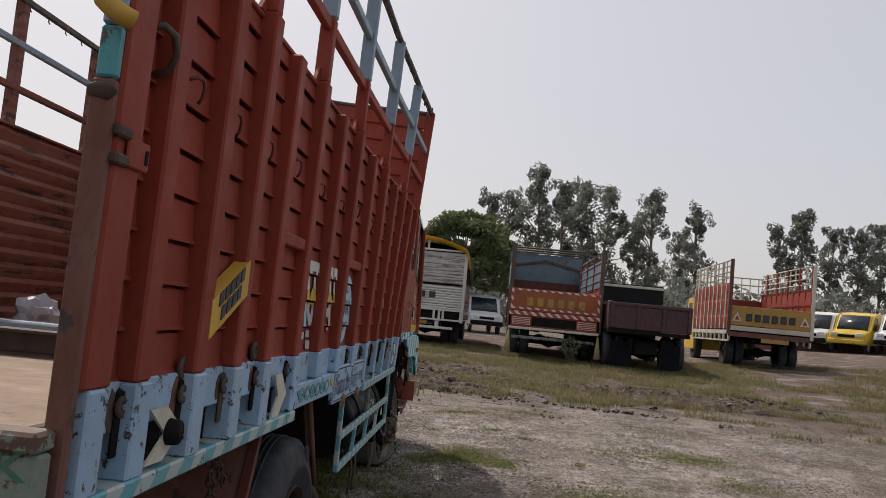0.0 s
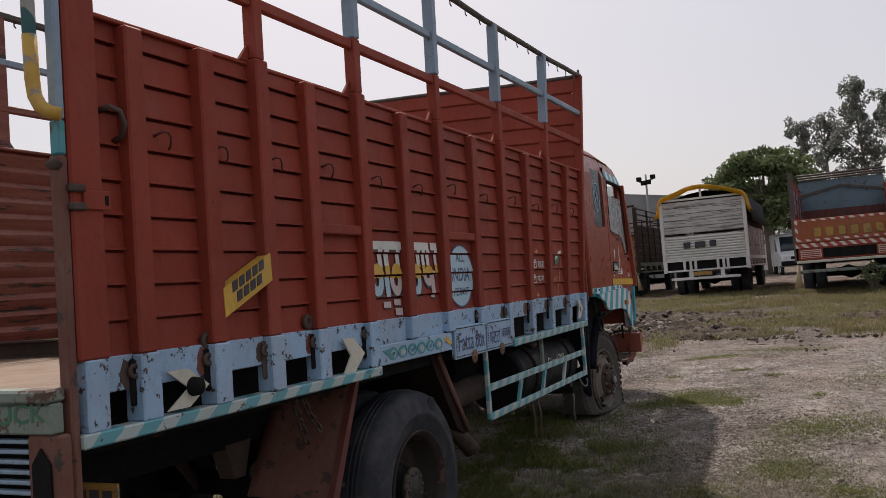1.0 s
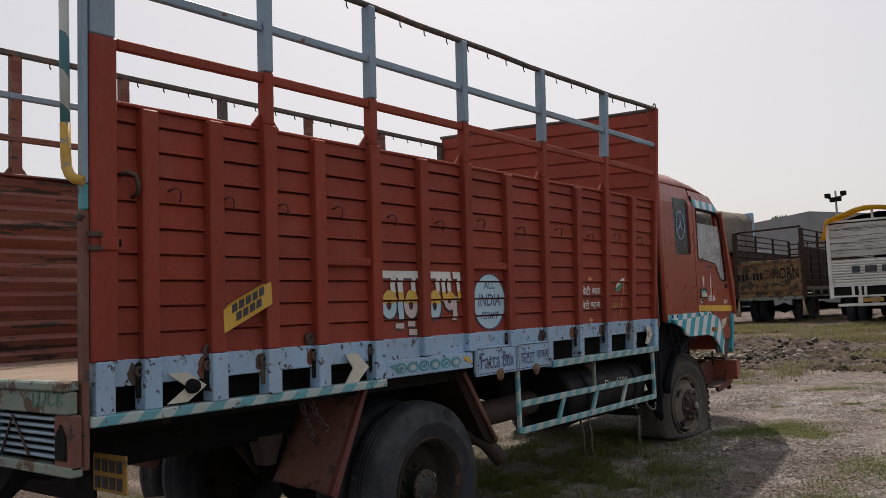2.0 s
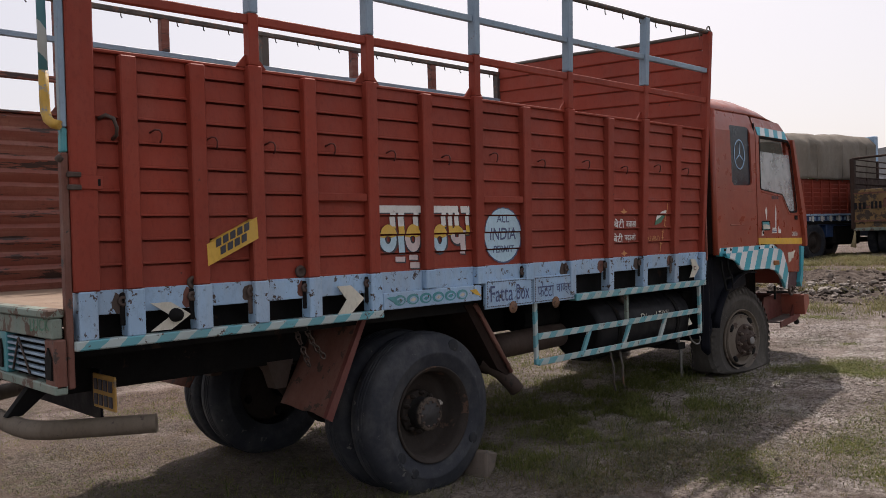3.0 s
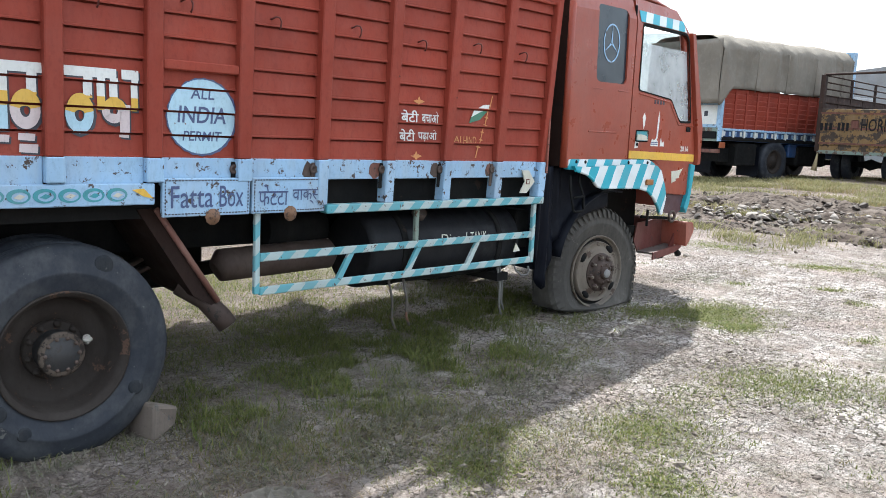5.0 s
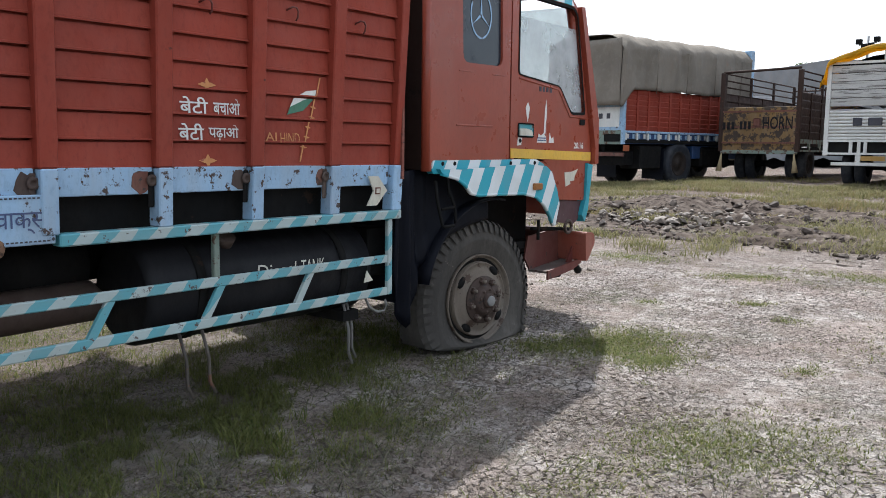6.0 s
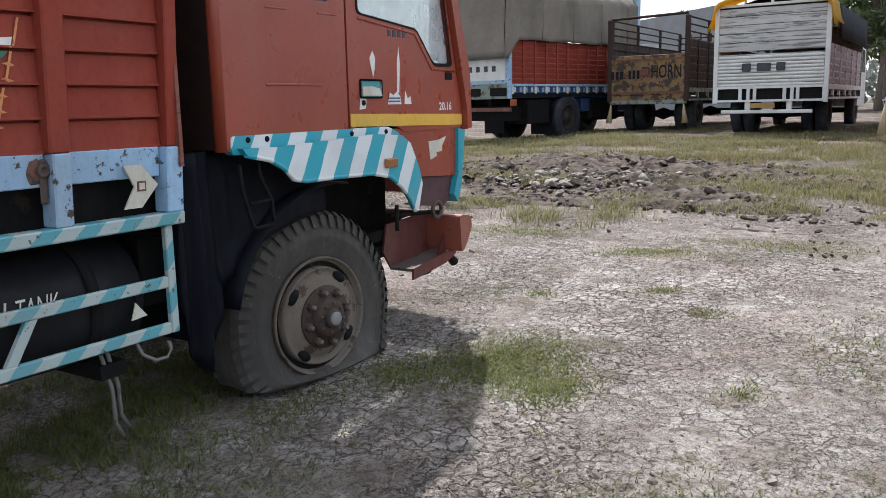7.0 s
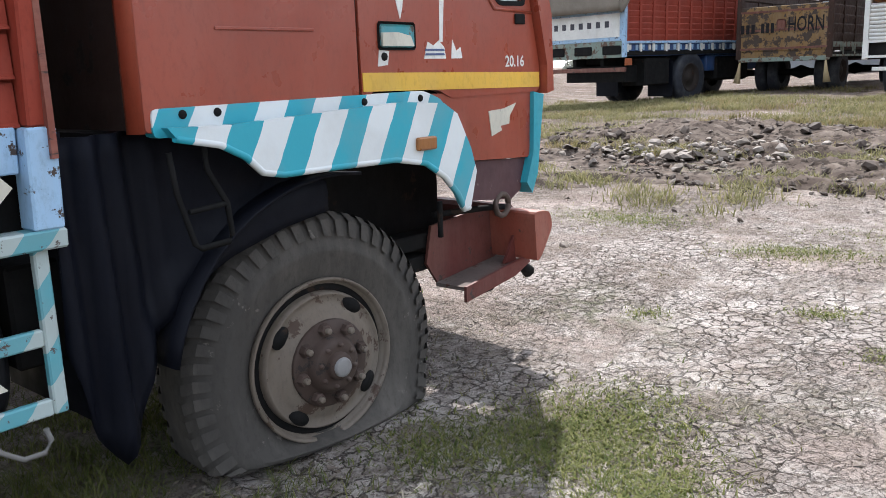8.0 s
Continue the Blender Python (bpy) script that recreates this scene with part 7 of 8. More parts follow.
for s in (-1, 1):
    part("grille_panel", Shape().box(s * 0.88 - 0.24, s * 0.88 + 0.24, -0.032, -0.022, z(1.60), z(1.80)), CREAM, pan)
    for k in range(4):
        part("grille_bar", Shape().box(s * 0.88 - 0.22, s * 0.88 + 0.22, -0.040, -0.031, z(1.615) + k * 0.047, z(1.64) + k * 0.047), LAMP_RED, pan)
    part("whisk", Shape().tube([(s * 1.2, -0.04, z(1.45)), (s * 1.21, -0.05, z(1.15)), (s * 1.22, -0.05, z(0.85))], [0.02, 0.06, 0.11], 8), BAMBOO, t, "hanging straw whisk")
    far_side(t, s, H, 0.05, 6.2, z(1.75), z(2.75), 7, RED, RED, None, 7, z(3.75), 4, SLATE_BLUE)
    part("upper_board", Shape().box(*sorted((s * H, s * (H - 0.03))), 0.3, 6.2, z(2.80), z(3.55)), SLATE_BLUE, t)
    part("corner_post", Shape().box(s * H - 0.05, s * H + 0.05, -0.02, 0.08, z(1.5), z(3.80)), DARK_RAIL, t)
part("recess", Shape().box(-0.6, 0.6, -0.026, -0.021, z(1.58), z(1.82)), CHASSIS, pan)
part("bumper_bar", Shape().chamfer(-H, H, -0.06, 0.06, z(1.47), z(1.54), 0.01), CREAM, t)
part("lower_bar", Shape().chamfer(-H + 0.1, H - 0.1, 0.0, 0.06, z(1.22), z(1.30), 0.01), PALE_TEAL, t)
fw = part("front_wall", Shape().box(-H, H, 6.15, 6.22, z(1.6), z(3.12)), OLD_RED, t)
part("front_board", Shape().box(-H, H, 6.15, 6.22, z(3.12), z(4.05)), SLATE_BLUE, fw, "slate blue headboard")
part("head_beam", Shape().prism([(-H, z(3.55)), (0, z(3.80)), (H, z(3.55)), (H, z(3.63)), (0, z(3.88)), (-H, z(3.63))], 1, 6.10, 6.16), DARK_RAIL, fw)
for k in range(4):
    part("head_bar", Shape().tube([(-H, 6.1 - 0.4 * k, z(4.10) + 0.04 * (k % 2)), (H, 6.1 - 0.4 * k, z(4.10) + 0.04 * (k % 2))], 0.03, 6), DARK_RAIL, t)
far_cab(t, 6.4, 1.15, z(1.4), z(3.2), ORANGE)

# low dark truck
t = placed("flatbed_truck", 3.87, 22.5, 0, "low maroon tipper truck, dark with grime", "truck", "parked trucks")
H = 1.05
gbase = gz(3.87, 22.5)
far_chassis(t, 6.8, 0.85)
far_wheels(t, [(1.0, True), (4.9, False)], H + 0.05, 0.5)
gate = part("tailgate", Shape().chamfer(-H - 0.03, H + 0.03, -0.03, 0.04, z(1.74), z(2.40), 0.012), MAROON, t, "ribbed maroon tailgate")
for k in range(4):
    part("gate_rib", Shape().chamfer(-H + 0.04 + k * 0.66, -H + 0.12 + k * 0.66, -0.07, -0.02, z(1.76), z(2.40), 0.01), MAROON, gate)
part("gate_bar", Shape().chamfer(-H - 0.03, H + 0.03, -0.06, 0.0, z(2.33), z(2.42), 0.01), MAROON, gate)
for s in (-1, 1):
    part("side_wall", Shape().chamfer(*sorted((s * H, s * (H - 0.06))), 0.05, 4.4, z(1.70), z(2.45), 0.01), MAROON, t)
part("bed", Shape().box(-H, H, 0.0, 4.4, z(1.62), z(1.72)), CHASSIS, t)
hb = part("headboard", Shape().chamfer(-H - 0.12, H + 0.12, 4.4, 4.5, z(1.7), z(3.16), 0.02), BLACK, t, "black headboard with a pale rim")
part("rim", Shape().chamfer(-H - 0.10, H + 0.12, 4.38, 4.42, z(3.04), z(3.12), 0.008), CREAM, hb)
far_cab(t, 4.6, 1.05, z(1.1), z(2.95), BLACK)
part("tail_flap", Shape().box(-0.9, -0.35, 0.35, 0.37, 0.08, 0.75), FLAP, t)
part("tail_flap", Shape().box(0.35, 0.9, 0.35, 0.37, 0.08, 0.75), FLAP, t)
part("under_box", Shape().box(-0.3, 0.3, 0.3, 1.6, 0.45, 0.75), CHASSIS, t)

# yellow-gated truck
t = placed("cargo_truck", 8.05, 26.0, -2, "red open truck with a yellow tailgate and tall rails", "truck", "parked trucks")
H = 1.2
gbase = gz(8.05, 26.0)
far_chassis(t, 7.2)
far_wheels(t, [(1.2, True), (5.8, False)], H - 0.1, 0.5)
part("bed", Shape().box(-H, H, 0.05, 5.3, z(1.98), z(2.06)), CHASSIS, t)
gate = part("tailgate", Shape().chamfer(-H, H, -0.03, 0.03, z(2.18), z(2.76), 0.01), DULL_YELLOW, t, "yellow tailgate with faded lettering")
for k in range(6):
    part("name_block", Shape().chamfer(-0.72 + k * 0.25, -0.55 + k * 0.25, -0.045, -0.028, z(2.32), z(2.54), 0.02), DECAL_DARK, gate)
for s in (-1, 1):
    part("warning_triangle", Shape().prism([(s * 0.98 - 0.14, z(2.30)), (s * 0.98 + 0.14, z(2.30)), (s * 0.98, z(2.58))], 1, -0.040, -0.028), CREAM, gate)
    part("triangle_core", Shape().prism([(s * 0.98 - 0.07, z(2.34)), (s * 0.98 + 0.07, z(2.34)), (s * 0.98, z(2.48))], 1, -0.046, -0.040), LAMP_RED, gate)
    far_side(t, s, H, 0.05, 5.3, z(2.02), z(3.45), 9, RED, RED if s > 0 else CREAM, CREAM, 3, z(4.16), 4, CREAM)
    for k in range(10):
        part("rail_upright", Shape().box(s * H - 0.02, s * H + 0.02, 0.1 + k * 0.55, 0.13 + k * 0.55, z(3.45), z(4.12)), CREAM, t)
    part("corner_post", Shape().chamfer(s * H - 0.05, s * H + 0.05, -0.04, 0.06, z(1.9), z(4.16), 0.01), CREAM if s > 0 else BROWN, t)
part("tail_beam", Shape().chamfer(-H, H, -0.03, 0.05, z(2.02), z(2.16), 0.01), CREAM, t)
part("lamp_bar", Shape().box(-H, H, -0.02, 0.03, z(1.84), z(1.98)), BROWN, t)
part("number_panel", Shape().box(-0.25, 0.55, -0.05, -0.03, z(1.72), z(1.84)), DULL_YELLOW, t)
for zz in (3.45, 3.75, 4.0):
    part("front_bar", Shape().tube([(-H, 5.3, z(zz)), (H, 5.3, z(zz))], 0.025, 6), CREAM, t)
for k in range(8):
    part("front_upright", Shape().box(-H + 0.1 + k * 0.3, -H + 0.13 + k * 0.3, 5.28, 5.32, z(3.0), z(4.0)), CREAM, t)
part("front_wall", Shape().box(-H, H, 5.27, 5.33, z(2.0), z(3.2)), RED, t)
far_cab(t, 5.5, 1.1, z(1.3), z(3.2), YELLOW)

# vans and a far light truck
def van(x, y, turn, material, label):
    v = placed("van", x, y, turn, label, "van", "parked vans")
    prof = rounded([(-2.3, 0.42), (-2.3, 0.95), (-1.35, 1.12), (-0.75, 1.95), (0.2, 2.12), (2.3, 2.1), (2.35, 0.42)], 0.14)
    win = rounded([(-1.0, 1.2), (-0.1, 1.2), (-0.1, 1.85), (-0.62, 1.85)], 0.05)
    for s in (-1, 1):
        part("body_side", holed(prof, [win], s * 0.86 - 0.02, s * 0.86 + 0.02), material, v)
        part("side_window", Shape().prism(win, 0, s * 0.86 - 0.006, s * 0.86 + 0.006), DARK_GLASS, v)
        part("headlamp", Shape().chamfer(s * 0.6 - 0.16, s * 0.6 + 0.16, -2.34, -2.26, 0.80, 0.98, 0.03), VAN_WHITE, v)
        for y2 in (-1.5, 1.4):
            w = part("wheel", Shape().lathe([(-0.03, 0.2), (0, 0.28), (-0.03, 0.34), (-0.18, 0.34), (-0.2, 0.2)], 24).bend(lambda p: (s * (0.88 + p.x), y2 + p.y, 0.32 + p.z)), RUBBER, v)
            part("rim", Shape().lathe([(-0.02, 0.2), (-0.04, 0.12), (-0.02, 0.0)], 18).bend(lambda p: (s * (0.88 + p.x), y2 + p.y, 0.32 + p.z)), VAN_WHITE, w)
    part("shell", Shape().sheet([[(xx, yy, zz - 0.05 * abs(xx / 0.86) ** 4) for xx in np.linspace(-0.86, 0.86, 9)] for yy, zz in prof[:-5]]), material, v, thick=0.02)
    part("windscreen", Shape().sheet([[(-0.74, -1.33, 1.17), (0.74, -1.33, 1.17)], [(-0.70, -0.80, 1.92), (0.70, -0.80, 1.92)]]), DARK_GLASS, v, thick=0.03)
    part("bumper", Shape().chamfer(-0.88, 0.88, -2.42, -2.26, 0.42, 0.66, 0.05), CHASSIS if material is VAN_WHITE else material, v)
    part("grille", Shape().chamfer(-0.4, 0.4, -2.335, -2.29, 0.74, 0.88, 0.01), CHASSIS, v)
    return v


van(17.6, 47.0, -38, VAN_WHITE, "white van parked in a row")
van(18.9, 45.5, -38, VAN_YELLOW, "yellow van parked in a row")
van(20.6, 44.2, -38, VAN_WHITE, "white van with dark windows in a row")
van(-0.95, 48.0, 10, VAN_WHITE, "white van glimpsed between parked trucks")

# shed roof, lamp mast
solo("shed", Shape().prism([(-16.5, gz(0, 58)), (-6.5, gz(0, 58)), (-6.5, 6.2), (-11.5, 6.9), (-16.5, 6.3)], 1, 56, 68), CONCRETE, "low grey sheet-roofed shed behind the yard", "shed")
mast = thing("floodlight_mast", (-9.65, 55.0, gz(-9.65, 55)), "grey floodlight mast with four lamps", "mast")
part("pole", Shape().tube([(-9.65, 55.0, 0.9), (-9.65, 55.0, 7.9)], [0.09, 0.06], 10), CONCRETE, mast)
part("arm", Shape().tube([(-10.1, 55.0, 7.45), (-9.2, 55.0, 7.55)], 0.04, 6), CONCRETE, mast)
for x, zz in ((-10.1, 7.62), (-9.83, 7.35), (-9.5, 7.38), (-9.2, 7.70)):
    part("lamp", Shape().chamfer(x - 0.16, x + 0.16, 54.85, 55.1, zz - 0.14, zz + 0.14, 0.03), CHASSIS, mast)


# ---- trees ----
def leaf_cloud(s, centre, radius, count, size, rng):
    c = np.array(centre)
    v = rng.normal(size=(count, 3))
    v /= np.linalg.norm(v, axis=1)[:, None]
    v *= (rng.uniform(0.25, 1.0, count) ** 0.5)[:, None]
    p = c + v * np.array(radius)
    a = rng.normal(size=(count, 3))
    b = rng.normal(size=(count, 3))
    a /= np.linalg.norm(a, axis=1)[:, None]
    b -= a * np.sum(a * b, axis=1)[:, None]
    b /= np.linalg.norm(b, axis=1)[:, None]
    k = size * rng.uniform(0.6, 1.4, count)[:, None]
    q = np.stack([p - a * k, p + b * k * 0.45, p + a * k, p - b * k * 0.45], 1).reshape(-1, 3)
    n = len(s.v)
    s.v += [tuple(x) for x in q.tolist()]
    s.f += [(n + 4 * i, n + 4 * i + 1, n + 4 * i + 2, n + 4 * i + 3) for i in range(count)]
    s.s += [False] * count


def tall_tree(x, y, h, w, seed, label="tall slender eucalyptus with a ragged crown"):
    rng = np.random.default_rng(seed)
    g0 = gz(x, y)
    t = thing("eucalyptus_tree", (x, y, g0), label, "tree", "row of tall trees")
    pts = [(x + 0.25 * math.sin(k * 0.9 + seed), y, g0 + h * 0.92 * k / 8) for k in range(9)]
    trunk = Shape().tube(pts, [0.20 * (1 - 0.09 * k) * h / 13 for k in range(9)], 9)
    crown = Shape()
    q = h / 12.0
    for k in range(30):
        f = 0.20 + 0.76 * (k + rng.uniform(-0.4, 0.4)) / 29
        i = min(7, int(f * 8 / 0.92))
        root = Vector(pts[i])
        ang = rng.uniform(0, 6.28)
        spread = w * (0.30 + 0.70 * math.sin(math.pi * min(1, max(0.10, f)) ** 1.25)) * rng.uniform(0.15, 0.95)
        tip = Vector((x + spread * math.cos(ang), y + spread * math.sin(ang), g0 + h * f + 0.10 * h * rng.uniform(0.0, 0.8)))
        tip.z = min(tip.z, g0 + h * 0.98)
        trunk.tube([root, (root + tip) / 2 + Vector((0, 0, 0.2)), tip], [0.06 * q, 0.04 * q, 0.02 * q], 5)
        r = rng.uniform(0.45, 0.95) * w * 0.36
        leaf_cloud(crown, tip, (r, r, r * rng.uniform(0.9, 1.5)), 120, 0.12 * q, rng)
        for _ in range(2):
            off = Vector((rng.uniform(-1, 1), rng.uniform(-1, 1), rng.uniform(-1.3, 0.7))) * r * 1.25
            leaf_cloud(crown, tip + off, (r * 0.6, r * 0.6, r * 0.8), 60, 0.13 * q, rng)
    leaf_cloud(crown, (x, y, g0 + h * 0.95), (w * 0.18, w * 0.18, h * 0.06), 140, 0.14 * q, rng)
    part("trunk", trunk, BARK, t)
    part("crown", crown, LEAF, t)


TREES = [(-2.0, 125, 19.4, 3.3), (0.8, 131, 20.7, 3.6), (5.4, 128, 24.6, 4.4), (9.6, 134, 23.6, 4.0), (12.3, 127, 22.0, 4.2), (16.4, 133, 22.6, 4.0), (21.9, 138, 17.8, 2.8),
         (22.7, 130, 21.7, 3.5), (29.3, 139, 16.7, 3.2), (30.2, 132, 20.1, 3.3), (46.2, 142, 19.7, 3.2), (49.2, 140, 22.2, 3.5), (55.0, 143, 20.0, 3.3), (58.6, 141, 20.3, 3.3), (63.8, 145, 21.8, 3.4), (67.6, 143, 22.6, 3.5)]
for i, (x, y, h, w) in enumerate(TREES):
    tall_tree(x, y, h, w, 40 + i)


def broad_tree(x, y, h, w, seed):
    rng = np.random.default_rng(seed)
    g0 = gz(x, y)
    t = thing("broad_tree", (x, y, g0), "dense round-headed green tree behind the trucks", "tree")
    trunk = Shape().tube([(x, y, g0), (x + 0.1, y, g0 + h * 0.25), (x, y, g0 + h * 0.5)], [0.35, 0.28, 0.2], 10)
    crown = Shape()
    for k in range(130):
        a, e = rng.uniform(0, 6.28), math.asin(rng.uniform(-0.12, 1.0))
        rr = rng.uniform(0.72, 0.92)
        tip = Vector((x + w * rr * math.cos(a) * math.cos(e), y + w * rr * math.sin(a) * math.cos(e), g0 + h * 0.40 + h * 0.56 * rr * math.sin(e)))
        trunk.tube([(x, y, g0 + h * 0.4), tip], [0.08, 0.02], 5)
        r = rng.uniform(0.45, 0.80)
        leaf_cloud(crown, tip, (r, r, r * 0.7), 170, 0.14, rng)
    part("trunk", trunk, BARK, t)
    part("crown", crown, LEAF_BROAD, t)


broad_tree(-2.2, 50.0, 7.6, 3.9, 5)
broad_tree(-14.5, 60.0, 6.9, 1.7, 6)
broad_tree(-19.5, 62.0, 6.4, 3.0, 7)

rng = np.random.default_rng(77)
bush = thing("weed_bush", (1.95, 22.95, gz(1.95, 22.95)), "small green weed growing behind the orange-gated truck", "weed")
stems, leaves = Shape(), Shape()
for k in range(14):
    a = rng.uniform(0, 6.28)
    r = rng.uniform(0.08, 0.32)
    top = (1.95 + r * math.cos(a), 22.95 + r * math.sin(a), gz(1.95, 22.95) + rng.uniform(0.25, 0.62))
    stems.tube([(1.95, 22.95, gz(1.95, 22.95) - 0.02), top], [0.010, 0.004], 5)
    leaf_cloud(leaves, top, (0.12, 0.12, 0.12), 26, 0.045, rng)
part("stem", stems, BARK, bush)
part("foliage", leaves, LEAF_BROAD, bush)

rng = np.random.default_rng(9)
hedge = Shape()
for k in range(230):
    x = rng.uniform(-60, 110)
    y = 95 + rng.uniform(0, 20) + abs(x) * 0.15
    h = rng.uniform(2.5, 7.0)
    for m in range(3):
        leaf_cloud(hedge, (x + rng.uniform(-2, 2), y, gz(x, y) + h * (0.2 + 0.3 * m)), (2.4, 1.5, h * 0.3), 40, 0.55, rng)
solo("far_woods", hedge, LEAF, "grey-green belt of far trees along the horizon", "woods", kind="stuff")
wall = Shape()
for k in range(14):
    wall.chamfer(9.5 + k * 3.0, 12.4 + k * 3.0, 46.0, 46.2, gz(10, 46), gz(12 + k * 3, 46) + 1.5, 0.02)
solo("boundary_wall", wall, BROWN, "low dull red boundary wall behind the vans", "wall", kind="structure")


# ---- litter, clods and grass ----
def scatter_blades(name, spots, material, label, category, lo, hi, width, lean_by, seed):
    """Bent blades at (x, y) spots; one sheet of stuff."""
    rng = np.random.default_rng(seed)
    v, f = [], []
    for x, y in spots:
        a = rng.uniform(0, 6.283)
        h = rng.uniform(lo, hi)
        g0 = gz(x, y) + lumps(x, y) - 0.004
        dx, dy = math.cos(a), math.sin(a)
        l = h * lean_by * rng.uniform(0.3, 1.3)
        w = width * rng.uniform(0.6, 1.3)
        n = len(v)
        v += [(x - dy * w, y + dx * w, g0), (x + dy * w, y - dx * w, g0), (x + dx * l * 0.4 + dy * w * 0.7, y + dy * l * 0.4 - dx * w * 0.7, g0 + h * 0.65), (x + dx * l * 0.4 - dy * w * 0.7, y + dy * l * 0.4 + dx * w * 0.7, g0 + h * 0.65), (x + dx * l, y + dy * l, g0 + h)]
        f += [(n, n + 1, n + 2, n + 3), (n + 3, n + 2, n + 4)]
    me = bpy.data.meshes.new(name)
    me.from_pydata(v, [], f)
    me.materials.append(material)
    return tagged(new(name, me), label, category, kind="stuff")


def patch(cx, cy, rx, ry, n, rng):
    p = rng.normal(size=(n, 2)) * 0.5
    return [(cx + a * rx, cy + b * ry) for a, b in p]


rng = np.random.default_rng(21)
green, dry = [], []
# patches near the truck
for cx, cy, rx, ry, n in ((-0.35, 9.60, 0.40, 0.50, 7000), (0.05, 9.35, 0.20, 0.28, 1500), (-0.75, 9.25, 0.3, 0.3, 1500), (-1.9, 8.9, 0.9, 1.3, 2500), (-0.55, 7.5, 0.40, 0.6, 2600), (-0.6, 6.2, 0.5, 0.8, 1500), (-1.6, 6.6, 1.2, 1.6, 4200), (-0.2, 5.6, 0.35, 0.4, 700), (0.15, 6.3, 0.28, 0.35, 1500), (0.62, 7.6, 0.3, 0.4, 700),
                          (1.3, 8.4, 0.5, 0.5, 1400), (0.9, 6.9, 0.4, 0.5, 900), (-2.5, 3.2, 1.2, 0.9, 3200), (-3.3, 6.5, 1.3, 2.0, 4500), (-1.2, 3.6, 0.6, 0.6, 1500), (1.5, 10.6, 0.7, 0.8, 1500), (2.3, 12.4, 0.9, 0.7, 1400), (-0.8, 11.0, 0.12, 0.12, 200), (0.4, 10.9, 0.14, 0.14, 220), (0.9, 9.7, 0.12, 0.14, 200),
                          (-0.5, 12.5, 0.5, 0.25, 1500), (-2.0, 13.1, 0.6, 0.3, 1500), (0.4, 13.2, 0.9, 0.3, 1500), (-5.2, 4.0, 1.0, 1.5, 2600), (-4.2, 7.8, 1.1, 2.2, 8000), (-4.0, 10.5, 1.2, 1.5, 4000), (3.3, 8.3, 0.6, 0.6, 1200),
                          (0.39, 5.93, 0.30, 0.30, 2400), (0.68, 6.95, 0.34, 0.40, 2400), (1.14, 6.4, 0.30, 0.24, 1500), (0.86, 8.18, 0.42, 0.42, 2600), (2.6, 9.4, 0.5, 0.35, 1600), (2.3, 10.7, 0.6, 0.5, 3600), (-0.04, 11.4, 0.16, 0.12, 350)):
    green += patch(cx, cy, rx, ry, n, rng)
def tufts(count, x0, x1, y0, y1, keep, r, n):
    res = []
    for _ in range(count):
        x, y = rng.uniform(x0, x1), rng.uniform(y0, y1)
        if keep(x, y):
            k = rng.uniform(0.4, 1.4)
            res += patch(x, y, r * k, r * k, int(n * k), rng)
    return res


green += tufts(330, -5.0, 4.5, 2.0, 15.0, lambda x, y: noise.noise((x * 0.8, y * 0.8, 31)) > 0.05 + 0.25 * smoothstep(9.5, 11, y), 0.07, 26)
dry += tufts(300, -6.5, -2.2, 1.8, 9.0, lambda x, y: noise.noise((x * 0.9, y * 0.9, 51)) > -0.15, 0.13, 60)
for cx, cy, rx, ry, n in ((-0.45, 5.25, 0.7, 0.6, 3000), (-0.2, 6.0, 0.5, 0.6, 1800), (0.5, 6.5, 0.7, 0.8, 1500)):
    dry += patch(cx, cy, rx, ry, n, rng)
dry += tufts(420, -5.0, 4.5, 2.0, 15.0, lambda x, y: noise.noise((x * 0.7, y * 0.7, 41)) > 0.0, 0.06, 14)
scatter_blades("grass_near", green, GRASS, "short creeping green grass in patches on the clay", "grass", 0.008, 0.026, 0.0034, 2.0, 3)
tall = []
for _ in range(1500):
    x, y = rng.normal(-1.55, 0.45), rng.normal(3.9, 0.7)
    tall.append((x, y))
for _ in range(15000):
    tall.append((rng.normal(-1.9, 0.75), rng.normal(6.7, 1.0)))
for _ in range(4500):
    tall.append((rng.normal(-1.0, 0.35), rng.normal(6.6, 0.9)))
for _ in range(16000):
    tall.append((rng.normal(-1.75, 0.45), rng.uniform(6.3, 8.9)))
for _ in range(15000):
    tall.append((rng.normal(-4.3, 0.55), rng.uniform(4.5, 10.5)))
for _ in range(12000):
    tall.append((rng.normal(-0.95, 0.30), rng.uniform(5.1, 7.6)))
tall = [p for p in tall if noise.noise((p[0] * 2.6, p[1] * 2.2, 71)) + 0.6 * noise.noise((p[0] * 7, p[1] * 7, 73)) > 0.02 + (0.10 if p[0] > -1.3 else -0.15)]
weeds = []
for _ in range(46):
    cx, cy = rng.normal(-1.15, 0.38), rng.uniform(2.9, 4.3)
    weeds += patch(cx, cy, 0.05, 0.05, int(rng.uniform(5, 16)), rng)
for _ in range(60):
    cx, cy = rng.normal(-0.85, 0.30), rng.uniform(5.0, 7.4)
    weeds += patch(cx, cy, 0.05, 0.05, int(rng.uniform(4, 10)), rng)
scatter_blades("weeds", weeds, GRASS, "thin bent weeds growing in the shade", "weeds", 0.04, 0.13, 0.0030, 0.9, 9)
scatter_blades("grass_under_truck", tall, GRASS, "thin taller grass in the truck's shade", "grass", 0.02, 0.065, 0.0024, 1.6, 4)
